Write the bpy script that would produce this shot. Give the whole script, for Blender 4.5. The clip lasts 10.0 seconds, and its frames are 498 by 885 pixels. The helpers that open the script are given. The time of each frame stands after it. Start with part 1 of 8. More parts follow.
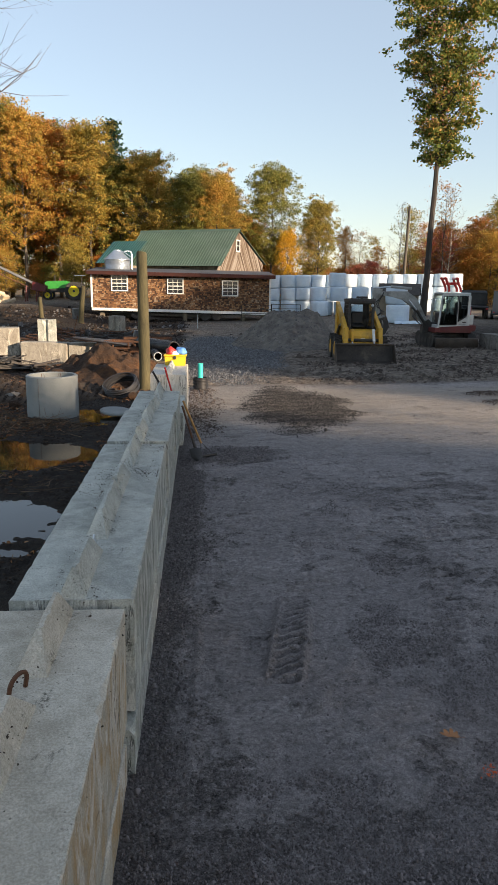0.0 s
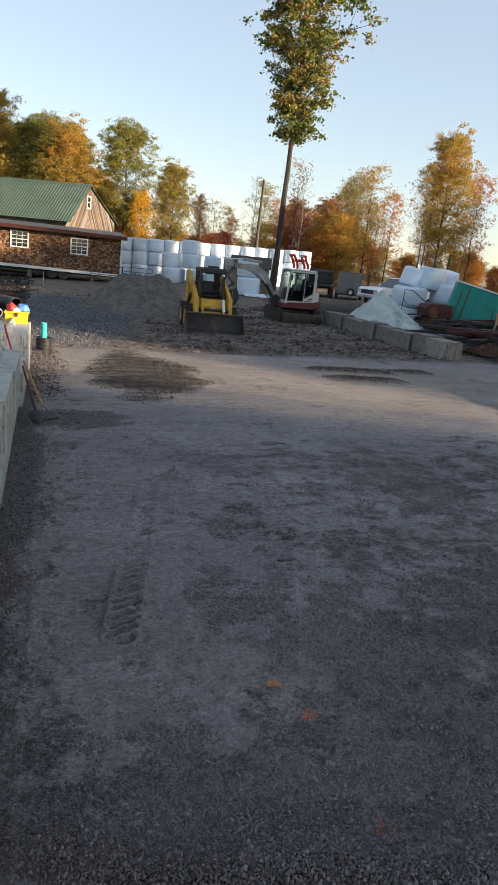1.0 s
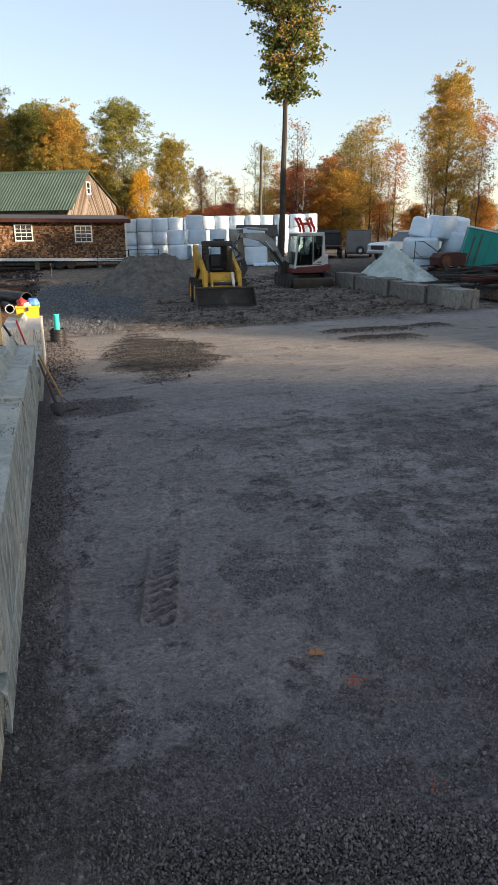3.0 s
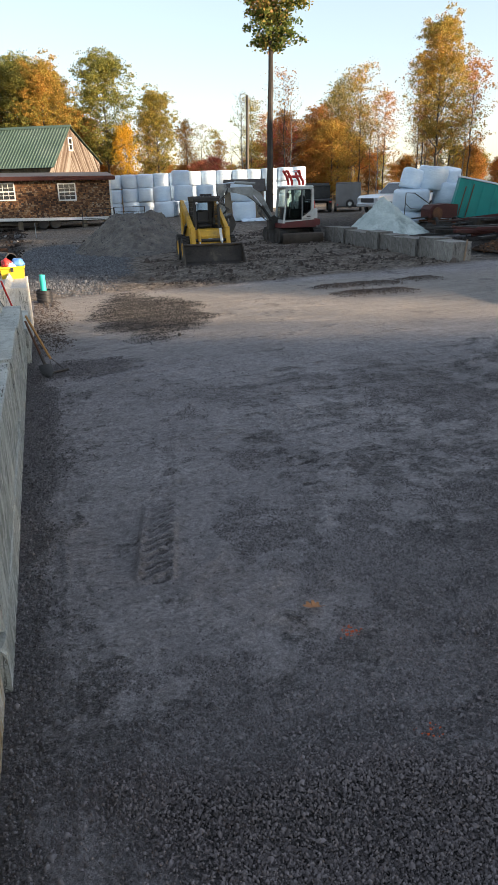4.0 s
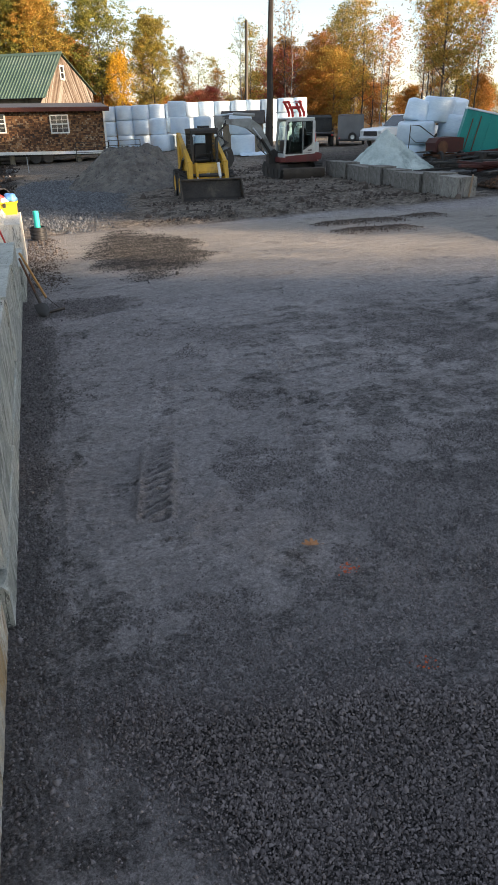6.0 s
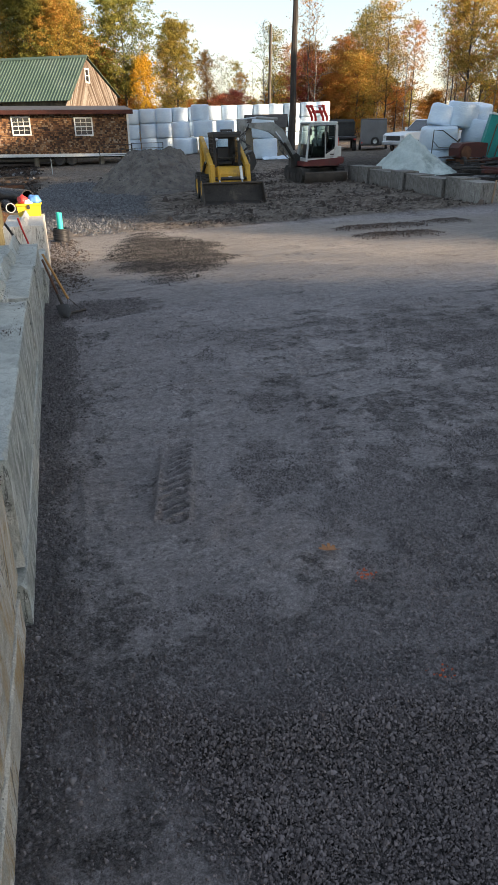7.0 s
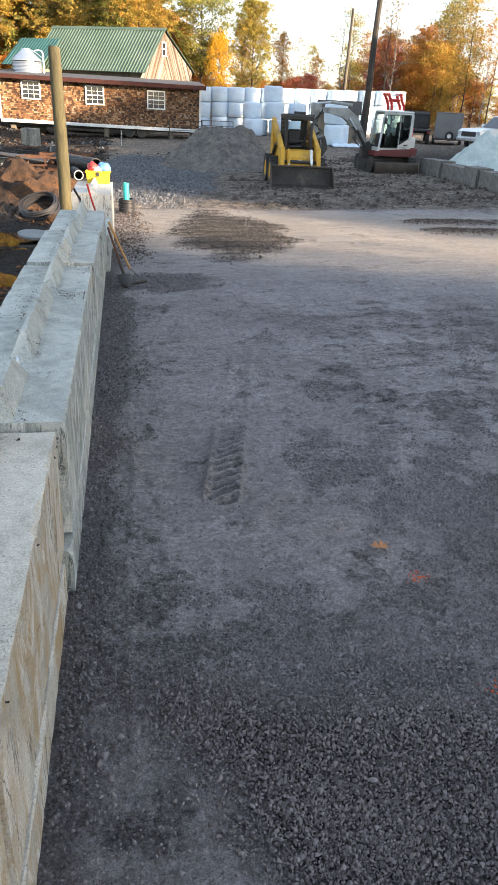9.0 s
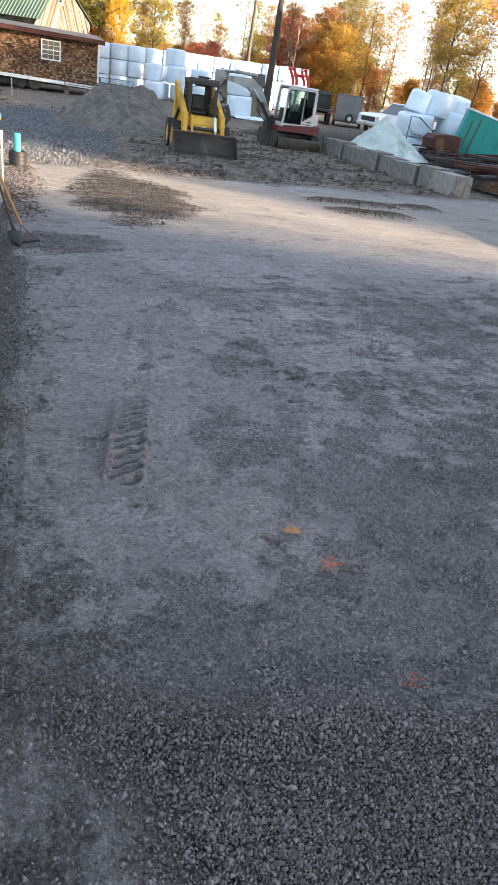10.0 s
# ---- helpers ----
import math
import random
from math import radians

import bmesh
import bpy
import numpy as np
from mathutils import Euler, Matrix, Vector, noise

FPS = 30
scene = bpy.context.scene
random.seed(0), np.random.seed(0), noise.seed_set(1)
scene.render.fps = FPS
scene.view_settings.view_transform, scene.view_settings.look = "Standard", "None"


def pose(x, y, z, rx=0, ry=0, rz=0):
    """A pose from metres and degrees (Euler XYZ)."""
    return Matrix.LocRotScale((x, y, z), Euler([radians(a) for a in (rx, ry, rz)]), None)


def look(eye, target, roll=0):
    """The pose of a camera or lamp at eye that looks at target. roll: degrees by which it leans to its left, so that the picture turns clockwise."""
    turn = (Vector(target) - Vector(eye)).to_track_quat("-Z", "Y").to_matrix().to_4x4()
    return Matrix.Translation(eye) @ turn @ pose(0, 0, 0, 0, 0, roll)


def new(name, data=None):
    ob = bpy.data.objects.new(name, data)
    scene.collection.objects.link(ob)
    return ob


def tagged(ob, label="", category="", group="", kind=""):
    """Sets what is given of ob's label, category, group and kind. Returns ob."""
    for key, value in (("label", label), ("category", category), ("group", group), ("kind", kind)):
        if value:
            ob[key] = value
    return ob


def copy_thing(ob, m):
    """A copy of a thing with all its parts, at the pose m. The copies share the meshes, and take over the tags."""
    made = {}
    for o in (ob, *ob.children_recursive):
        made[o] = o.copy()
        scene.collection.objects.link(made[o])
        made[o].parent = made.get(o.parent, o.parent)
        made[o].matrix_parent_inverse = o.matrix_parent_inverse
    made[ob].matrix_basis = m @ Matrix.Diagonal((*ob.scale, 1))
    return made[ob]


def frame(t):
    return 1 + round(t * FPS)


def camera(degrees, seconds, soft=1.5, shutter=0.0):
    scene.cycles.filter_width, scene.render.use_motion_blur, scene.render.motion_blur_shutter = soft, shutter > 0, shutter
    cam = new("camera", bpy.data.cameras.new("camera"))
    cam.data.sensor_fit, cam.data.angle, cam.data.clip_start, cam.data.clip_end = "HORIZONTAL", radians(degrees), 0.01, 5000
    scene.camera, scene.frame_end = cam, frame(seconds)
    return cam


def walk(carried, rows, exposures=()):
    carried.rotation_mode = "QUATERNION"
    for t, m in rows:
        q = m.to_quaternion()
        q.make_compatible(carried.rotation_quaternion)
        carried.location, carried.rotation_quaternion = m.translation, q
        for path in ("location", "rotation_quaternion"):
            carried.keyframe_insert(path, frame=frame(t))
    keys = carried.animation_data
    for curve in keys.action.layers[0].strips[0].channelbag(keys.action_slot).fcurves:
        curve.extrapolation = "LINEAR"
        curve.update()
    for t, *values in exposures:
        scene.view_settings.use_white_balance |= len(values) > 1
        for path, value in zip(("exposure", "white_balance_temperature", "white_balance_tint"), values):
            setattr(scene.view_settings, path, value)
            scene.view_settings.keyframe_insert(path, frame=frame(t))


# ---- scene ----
cam = camera(39.64, 10.0, soft=0.8)
PATH = [
    (0, pose(0.031, 0.117, 2.337, 77.31, -0.96, -3.95)),
    (0.5, pose(0.033, 0.069, 2.34, 76.35, -2.39, -9.72)),
    (1, pose(0.061, 0.04, 2.338, 75.37, -5.73, -15.74)),
    (1.2, pose(0.068, 0.044, 2.339, 75.03, -15.36, -15.66)),
    (1.4, pose(0.075, 0.049, 2.341, 74.11, -28.41, -13.56)),
    (1.5, pose(0.078, 0.051, 2.341, 73.11, -35.62, -11.64)),
    (1.6, pose(0.082, 0.053, 2.341, 71.7, -41.63, -9.22)),
    (1.8, pose(0.089, 0.057, 2.342, 70.53, -46.19, -7.4)),
    (2, pose(0.096, 0.061, 2.343, 71.9, -33.18, -9.81)),
    (2.2, pose(0.103, 0.066, 2.344, 72.5, -15.96, -11.86)),
    (2.5, pose(0.113, 0.072, 2.345, 72.71, -4.47, -13.83)),
    (3, pose(0.106, 0.077, 2.336, 72.97, 0.35, -15.26)),
    (4.5, pose(0.12, 0.118, 2.285, 67.29, 1.24, -16.42)),
    (5, pose(0.124, 0.131, 2.273, 65.76, 1.32, -16.57)),
    (6.5, pose(0.111, 0.119, 2.27, 64.85, 1.18, -15.93)),
    (7, pose(0.105, 0.121, 2.276, 65.15, 0.96, -14.62)),
    (7.5, pose(0.103, 0.138, 2.276, 65.66, 0.77, -12.3)),
    (8, pose(0.089, 0.166, 2.248, 65.72, -0.93, -10.84)),
    (8.5, pose(0.03, 0.177, 2.253, 65.34, -1.63, -10.03)),
    (9, pose(0.021, 0.243, 2.207, 63.97, -2.65, -9.32)),
    (9.5, pose(0.034, 0.375, 2.101, 63.27, -5.89, -12.59)),
    (10, pose(-0.012, 0.507, 2.093, 62.57, -7.99, -16.66)),
]
EXPOSURES = [(t, e, 6700, 15) for t, e in ((0.0, 1.14), (1.0, 1.26), (1.5, 1.14), (2.0, 1.44), (2.5, 1.32), (3.0, 1.28), (4.5, 1.6), (5.0, 1.62), (6.5, 1.54), (7.5, 1.46), (8.0, 1.62), (8.5, 2.14), (9.0, 2.24), (10.0, 2.46))]
walk(cam, PATH, EXPOSURES)

# ---- world, sun ----
SUN_DIR = Vector((0.78, -0.63, 0.0)).normalized()     # where the sun stands, on the ground
SUN_ELEV = radians(13.5)
world = bpy.data.worlds.new("sky_world")
scene.world = world
world.use_nodes = True
wn = world.node_tree.nodes
sky = wn.new("ShaderNodeTexSky")
sky.sky_type = "NISHITA"
sky.sun_disc = False
sky.sun_elevation = SUN_ELEV
sky.sun_rotation = math.atan2(SUN_DIR.x, SUN_DIR.y)
sky.air_density, sky.dust_density, sky.ozone_density = 1.1, 0.35, 1.6
wn["Background"].inputs["Strength"].default_value = 0.14
haze = wn.new("ShaderNodeMix")                        # thin even haze over the whole sky
haze.data_type = "RGBA"
haze.inputs[0].default_value = 0.56
haze.inputs[7].default_value = (1.62, 1.88, 2.12, 1)
world.node_tree.links.new(sky.outputs[0], haze.inputs[6])
world.node_tree.links.new(haze.outputs[2], wn["Background"].inputs["Color"])
sun_data = bpy.data.lights.new("sun", "SUN")
sun_data.energy, sun_data.angle, sun_data.color = 5.0, radians(0.55), (1.0, 0.81, 0.57)
sun = new("sun", sun_data)
sun.matrix_world = look((0, 0, 40), Vector((0, 0, 40)) - Vector((SUN_DIR.x * math.cos(SUN_ELEV), SUN_DIR.y * math.cos(SUN_ELEV), math.sin(SUN_ELEV))))
scene.view_settings.exposure = 0.0

# ---- materials ----
def node_mat(name):
    m = bpy.data.materials.new(name)
    m.use_nodes = True
    t = m.node_tree
    return m, t, t.nodes, t.links, t.nodes["Principled BSDF"]


def ramp(t, fac, stops):
    r = t.nodes.new("ShaderNodeValToRGB")
    e = r.color_ramp.elements
    while len(e) < len(stops):
        e.new(0.5)
    for k, (p, c) in zip(e, stops):
        k.position, k.color = p, (*c, 1)
    t.links.new(fac, r.inputs[0])
    return r.outputs[0]


def noise_out(t, scale, detail=4.0, rough=0.55, coord="Object", stretch=(1, 1, 1), dist=0.0):
    c = t.nodes.new("ShaderNodeTexCoord")
    mp = t.nodes.new("ShaderNodeMapping")
    mp.inputs["Scale"].default_value = stretch
    n = t.nodes.new("ShaderNodeTexNoise")
    n.inputs["Scale"].default_value = scale
    n.inputs["Detail"].default_value = detail
    n.inputs["Roughness"].default_value = rough
    n.inputs["Distortion"].default_value = dist
    t.links.new(c.outputs[coord], mp.inputs[0])
    t.links.new(mp.outputs[0], n.inputs["Vector"])
    return n.outputs["Fac"]


def mix(t, fac, a, b, mode="MIX"):
    n = t.nodes.new("ShaderNodeMix")
    n.data_type, n.blend_type = "RGBA", mode
    for key, v in ((0, fac), (6, a), (7, b)):
        if isinstance(v, (int, float)):
            n.inputs[key].default_value = v
        elif isinstance(v, tuple):
            n.inputs[key].default_value = (*v, 1)
        else:
            t.links.new(v, n.inputs[key])
    return n.outputs[2]


def maths(t, op, a, b=0.0, clamp=False):
    n = t.nodes.new("ShaderNodeMath")
    n.operation, n.use_clamp = op, clamp
    for i, v in enumerate((a, b)):
        if isinstance(v, (int, float)):
            n.inputs[i].default_value = v
        else:
            t.links.new(v, n.inputs[i])
    return n.outputs[0]


def bump(t, height, strength, dist=0.01):
    b = t.nodes.new("ShaderNodeBump")
    b.inputs["Strength"].default_value = strength
    b.inputs["Distance"].default_value = dist
    t.links.new(height, b.inputs["Height"])
    t.links.new(b.outputs[0], t.nodes["Principled BSDF"].inputs["Normal"])


def surface(name, dark, light, scale=3.0, rough=0.8, metal=0.0, grain=60.0, relief=0.3, dist=0.005, stain=None, stain_amount=0.5, coord="Object", stretch=(1, 1, 1), spec=0.4, vary=0.0):
    """A plain material with blotches, fine grain, an optional stain and relief."""
    m, t, ns, ln, p = node_mat(name)
    big = noise_out(t, scale, 5, 0.6, coord, stretch)
    fine = noise_out(t, grain, 3, 0.6, coord, stretch)
    col = ramp(t, maths(t, "ADD", maths(t, "MULTIPLY", big, 0.65), maths(t, "MULTIPLY", fine, 0.35)), [(0.32, dark), (0.68, light)])
    if stain:
        s = ramp(t, noise_out(t, scale * 0.6, 8, 0.7, coord, stretch, 0.6), [(0.52, (0, 0, 0)), (0.66, (1, 1, 1))])
        col = mix(t, maths(t, "MULTIPLY", s, stain_amount), col, stain)
    if vary:
        info = ns.new("ShaderNodeObjectInfo")
        k = maths(t, "ADD", maths(t, "MULTIPLY", info.outputs["Random"], 2 * vary), 1 - vary)
        g = ns.new("ShaderNodeCombineColor")
        for i in range(3):
            ln.new(k, g.inputs[i])
        col = mix(t, 1.0, col, g.outputs[0], "MULTIPLY")
    ln.new(col, p.inputs["Base Color"])
    p.inputs["Roughness"].default_value = rough
    p.inputs["Metallic"].default_value = metal
    p.inputs["Specular IOR Level"].default_value = spec
    if relief:
        bump(t, maths(t, "ADD", maths(t, "MULTIPLY", big, 0.5), fine), relief, dist)
    return m


def leaf_mat(name, stops, glow=0.35):
    """Leaves whose colour differs clump by clump; they let some light through."""
    m, t, ns, ln, p = node_mat(name)
    geo = ns.new("ShaderNodeNewGeometry")
    info = ns.new("ShaderNodeObjectInfo")
    big = noise_out(t, 0.35, 2, 0.5)
    f = maths(t, "ADD", maths(t, "MULTIPLY", geo.outputs["Random Per Island"], 0.45), maths(t, "MULTIPLY", big, 0.6))
    f = maths(t, "ADD", f, maths(t, "MULTIPLY", maths(t, "SUBTRACT", info.outputs["Random"], 0.5), 0.3))
    col = ramp(t, f, stops)
    ln.new(col, p.inputs["Base Color"])
    p.inputs["Roughness"].default_value = 0.6
    p.inputs["Specular IOR Level"].default_value = 0.25
    tr = ns.new("ShaderNodeBsdfTranslucent")
    ln.new(col, tr.inputs["Color"])
    mx = ns.new("ShaderNodeMixShader")
    mx.inputs[0].default_value = glow
    ln.new(p.outputs[0], mx.inputs[1])
    ln.new(tr.outputs[0], mx.inputs[2])
    ln.new(mx.outputs[0], ns["Material Output"].inputs["Surface"])
    return m


def concrete_mat(name, dark, light, streak, streak_amount, pit=0.6, spec=0.3, chalky=0.7):
    """Cast concrete: blotches, runs down the upright faces, pits, hairline cracks and sand grain."""
    m, t, ns, ln, p = node_mat(name)
    big = noise_out(t, 1.4, 6, 0.65)
    mid = noise_out(t, 9, 6, 0.75, dist=0.4)
    fine = noise_out(t, 110, 4, 0.75)
    col = ramp(t, maths(t, "ADD", maths(t, "MULTIPLY", big, 0.6), maths(t, "MULTIPLY", mid, 0.4)), [(0.38, dark), (0.6, light)])
    # runs and cracks on upright faces
    geo = ns.new("ShaderNodeNewGeometry")
    sep = ns.new("ShaderNodeSeparateXYZ")
    ln.new(geo.outputs["True Normal"], sep.inputs[0])
    upright = maths(t, "LESS_THAN", maths(t, "ABSOLUTE", sep.outputs["Z"]), 0.2)
    run = ramp(t, noise_out(t, 3.6, 9, 0.74, "Object", (1, 1, 0.38), 1.3), [(0.44, (0, 0, 0)), (0.64, (1, 1, 1))])
    col = mix(t, maths(t, "MULTIPLY", maths(t, "MULTIPLY", run, upright), streak_amount), col, streak)
    chalk = ramp(t, noise_out(t, 3.1, 8, 0.72, "Object", (1, 1, 0.42), 1.4), [(0.52, (0, 0, 0)), (0.62, (1, 1, 1))])
    col = mix(t, maths(t, "MULTIPLY", maths(t, "MULTIPLY", chalk, upright), chalky), col, tuple(min(0.75, 1.45 * v) for v in light))
    crack = noise_out(t, 3.4, 7, 0.62, "Object", (1, 1, 0.16), 0.8)
    crack = ramp(t, maths(t, "ABSOLUTE", maths(t, "SUBTRACT", crack, 0.5)), [(0.004, (1, 1, 1)), (0.011, (0, 0, 0))])
    crack = maths(t, "MULTIPLY", crack, ramp(t, big, [(0.48, (0, 0, 0)), (0.55, (1, 1, 1))]))
    col = mix(t, maths(t, "MULTIPLY", maths(t, "MULTIPLY", crack, upright), 0.7), col, tuple(0.16 * v for v in dark))
    dirt = ramp(t, noise_out(t, 3.2, 9, 0.78, dist=1.0), [(0.57, (0, 0, 0)), (0.64, (1, 1, 1))])
    dirt = maths(t, "MULTIPLY", dirt, ramp(t, noise_out(t, 60, 4, 0.7), [(0.45, (0, 0, 0)), (0.55, (1, 1, 1))]))
    col = mix(t, maths(t, "MULTIPLY", dirt, 0.8), col, tuple(0.2 * v for v in dark))
    vor = ns.new("ShaderNodeTexVoronoi")
    vor.inputs["Scale"].default_value = 38
    c = ns.new("ShaderNodeTexCoord")
    ln.new(c.outputs["Object"], vor.inputs["Vector"])
    hole = ramp(t, vor.outputs["Distance"], [(0.08, (1, 1, 1)), (0.2, (0, 0, 0))])
    hole = maths(t, "MULTIPLY", hole, maths(t, "GREATER_THAN", mid, 0.53))
    col = mix(t, maths(t, "MULTIPLY", hole, pit), col, tuple(0.25 * v for v in dark))
    grain = ramp(t, fine, [(0.32, (0.68, 0.68, 0.68)), (0.68, (1.22, 1.22, 1.22))])
    col = mix(t, 1.0, col, grain, "MULTIPLY")
    ln.new(col, p.inputs["Base Color"])
    p.inputs["Roughness"].default_value = 0.92
    p.inputs["Specular IOR Level"].default_value = spec
    h = maths(t, "SUBTRACT", maths(t, "ADD", maths(t, "MULTIPLY", mid, 0.8), maths(t, "MULTIPLY", fine, 0.5)), hole)
    h = maths(t, "SUBTRACT", h, maths(t, "MULTIPLY", crack, upright))
    bump(t, h, 0.6, 0.012)
    return m


M = {}
M["concrete"] = concrete_mat("concrete", (0.25, 0.26, 0.235), (0.52, 0.53, 0.475), (0.10, 0.105, 0.09), 0.6)
M["concrete_tan"] = concrete_mat("concrete_tan", (0.35, 0.315, 0.25), (0.62, 0.575, 0.485), (0.42, 0.26, 0.10), 0.95)
M["concrete_white"] = concrete_mat("concrete_white", (0.22, 0.20, 0.17), (0.37, 0.345, 0.295), (0.12, 0.095, 0.065), 0.65)
M["concrete_dark"] = concrete_mat("concrete_dark", (0.10, 0.094, 0.084), (0.24, 0.228, 0.21), (0.045, 0.04, 0.034), 0.6, chalky=0.2)
M["concrete_pale"] = concrete_mat("concrete_pale", (0.42, 0.40, 0.355), (0.62, 0.595, 0.54), (0.30, 0.26, 0.20), 0.4, chalky=0.3)
M["concrete_mid"] = concrete_mat("concrete_mid", (0.17, 0.16, 0.145), (0.31, 0.295, 0.27), (0.08, 0.07, 0.06), 0.5, chalky=0.3)
M["cement_pipe"] = surface("cement_pipe", (0.19, 0.205, 0.205), (0.27, 0.285, 0.28), 2.2, 0.9, 0, 70, 0.35, 0.004, (0.15, 0.155, 0.15), 0.5)
M["soil"] = surface("soil", (0.02, 0.015, 0.011), (0.09, 0.062, 0.042), 2.6, 0.95, 0, 34, 0.9, 0.03, (0.018, 0.012, 0.008), 0.6)
M["orange_soil"] = surface("orange_soil", (0.012, 0.008, 0.006), (0.075, 0.036, 0.016), 1.6, 0.95, 0, 22, 1.0, 0.06, (0.20, 0.085, 0.025), 0.55)
M["sand"] = surface("sand", (0.05, 0.044, 0.039), (0.22, 0.197, 0.172), 3.0, 0.95, 0, 26, 1.0, 0.04, (0.05, 0.043, 0.038), 0.5)
M["lime"] = surface("lime", (0.32, 0.40, 0.385), (0.62, 0.70, 0.67), 1.6, 0.95, 0, 22, 1.0, 0.08, (0.17, 0.22, 0.21), 0.85)
M["film"] = surface("film", (0.47, 0.58, 0.69), (0.62, 0.72, 0.80), 1.5, 0.34, 0, 9, 0.6, 0.04, (0.40, 0.50, 0.61), 0.4, spec=0.5, stretch=(1, 1, 2.2), vary=0.1)
M["shingle"] = surface("shingle", (0.10, 0.048, 0.022), (0.36, 0.19, 0.085), 4.0, 0.85, 0, 40, 0.4, 0.006, (0.05, 0.036, 0.026), 0.7, stretch=(1, 1, 0.4), vary=0.45)
M["fascia"] = surface("fascia", (0.025, 0.012, 0.011), (0.065, 0.022, 0.018), 2, 0.8, 0, 30, 0.3, spec=0.2)
M["white_paint"] = surface("white_paint", (0.60, 0.60, 0.57), (0.78, 0.78, 0.75), 2.5, 0.6, 0, 30, 0.15, 0.003, (0.35, 0.32, 0.27), 0.4)
M["green_roof"] = surface("green_roof", (0.055, 0.095, 0.065), (0.10, 0.15, 0.11), 0.6, 0.5, 0.0, 12, 0.1, 0.004, (0.13, 0.16, 0.13), 0.5)
M["teal_roof"] = surface("teal_roof", (0.012, 0.06, 0.06), (0.025, 0.10, 0.095), 0.6, 0.5, 0.0, 12, 0.1)
M["teal_paint"] = surface("teal_paint", (0.0, 0.17, 0.155), (0.0, 0.27, 0.24), 0.8, 0.5, 0.0, 20, 0.15, 0.004, (0.01, 0.07, 0.06), 0.45)
M["boards"] = surface("boards", (0.16, 0.10, 0.065), (0.42, 0.32, 0.23), 2.5, 0.85, 0, 50, 0.4, 0.006, (0.12, 0.07, 0.04), 0.5, stretch=(1, 1, 0.15), vary=0.3)
M["old_wood"] = surface("old_wood", (0.10, 0.085, 0.065), (0.26, 0.22, 0.16), 3, 0.9, 0, 50, 0.5, 0.006, (0.05, 0.04, 0.03), 0.5, stretch=(1, 1, 0.2))
M["post_wood"] = surface("post_wood", (0.03, 0.027, 0.014), (0.105, 0.09, 0.045), 6, 0.9, 0, 45, 0.7, 0.008, (0.02, 0.017, 0.011), 0.8, stretch=(1, 1, 0.16))
M["galv"] = surface("galv", (0.42, 0.47, 0.52), (0.62, 0.66, 0.70), 1.5, 0.38, 0.85, 25, 0.1)
M["dark_roof"] = surface("dark_roof", (0.035, 0.03, 0.028), (0.085, 0.075, 0.068), 2, 0.9, 0, 40, 0.4)
M["tar_roof"] = surface("tar_roof", (0.04, 0.04, 0.045), (0.10, 0.10, 0.11), 1.5, 0.75, 0, 40, 0.3)
M["yellow_paint"] = surface("yellow_paint", (0.40, 0.21, 0.015), (0.60, 0.34, 0.03), 2, 0.5, 0.0, 30, 0.1, 0.003, (0.09, 0.06, 0.03), 0.7)
M["yellow_plastic"] = surface("yellow_plastic", (0.55, 0.36, 0.02), (0.72, 0.5, 0.03), 3, 0.45, 0.0, 40, 0.1)
M["green_paint"] = surface("green_paint", (0.02, 0.18, 0.03), (0.04, 0.30, 0.05), 2, 0.4, 0, 30, 0.1, 0.003, (0.04, 0.08, 0.03), 0.4)
M["wheel_yellow"] = surface("wheel_yellow", (0.60, 0.45, 0.01), (0.75, 0.6, 0.03), 2, 0.45, 0, 30, 0.1)
M["dark_steel"] = surface("dark_steel", (0.02, 0.02, 0.02), (0.06, 0.058, 0.055), 3, 0.6, 0.3, 40, 0.25, 0.003, (0.09, 0.06, 0.04), 0.4)
M["worn_steel"] = surface("worn_steel", (0.03, 0.024, 0.02), (0.10, 0.08, 0.062), 3, 0.6, 0.3, 40, 0.3, 0.004, (0.05, 0.03, 0.018), 0.7)
M["rust"] = surface("rust", (0.06, 0.03, 0.02), (0.18, 0.085, 0.045), 4, 0.85, 0.2, 50, 0.4)
M["rubber"] = surface("rubber", (0.015, 0.015, 0.015), (0.05, 0.047, 0.043), 3, 0.85, 0, 40, 0.3, 0.004, (0.10, 0.085, 0.07), 0.4)
M["black_plastic"] = surface("black_plastic", (0.012, 0.012, 0.014), (0.03, 0.03, 0.033), 3, 0.45, 0, 40, 0.1)
M["cab_white"] = surface("cab_white", (0.36, 0.39, 0.39), (0.52, 0.55, 0.54), 2, 0.45, 0, 30, 0.1, 0.003, (0.18, 0.17, 0.15), 0.5)
M["maroon"] = surface("maroon", (0.06, 0.008, 0.01), (0.13, 0.02, 0.022), 2, 0.5, 0, 30, 0.1, 0.003, (0.05, 0.03, 0.025), 0.5)
M["dull_maroon"] = surface("dull_maroon", (0.03, 0.01, 0.009), (0.085, 0.02, 0.016), 2, 0.7, 0, 30, 0.3, 0.004, (0.05, 0.03, 0.02), 0.6)
M["boom_grey"] = surface("boom_grey", (0.17, 0.18, 0.175), (0.34, 0.355, 0.345), 3, 0.55, 0, 30, 0.2, 0.003, (0.08, 0.07, 0.06), 0.7)
M["bucket_steel"] = surface("bucket_steel", (0.012, 0.011, 0.010), (0.055, 0.047, 0.040), 2.2, 0.7, 0.2, 18, 0.6, 0.01, (0.14, 0.115, 0.09), 0.55)
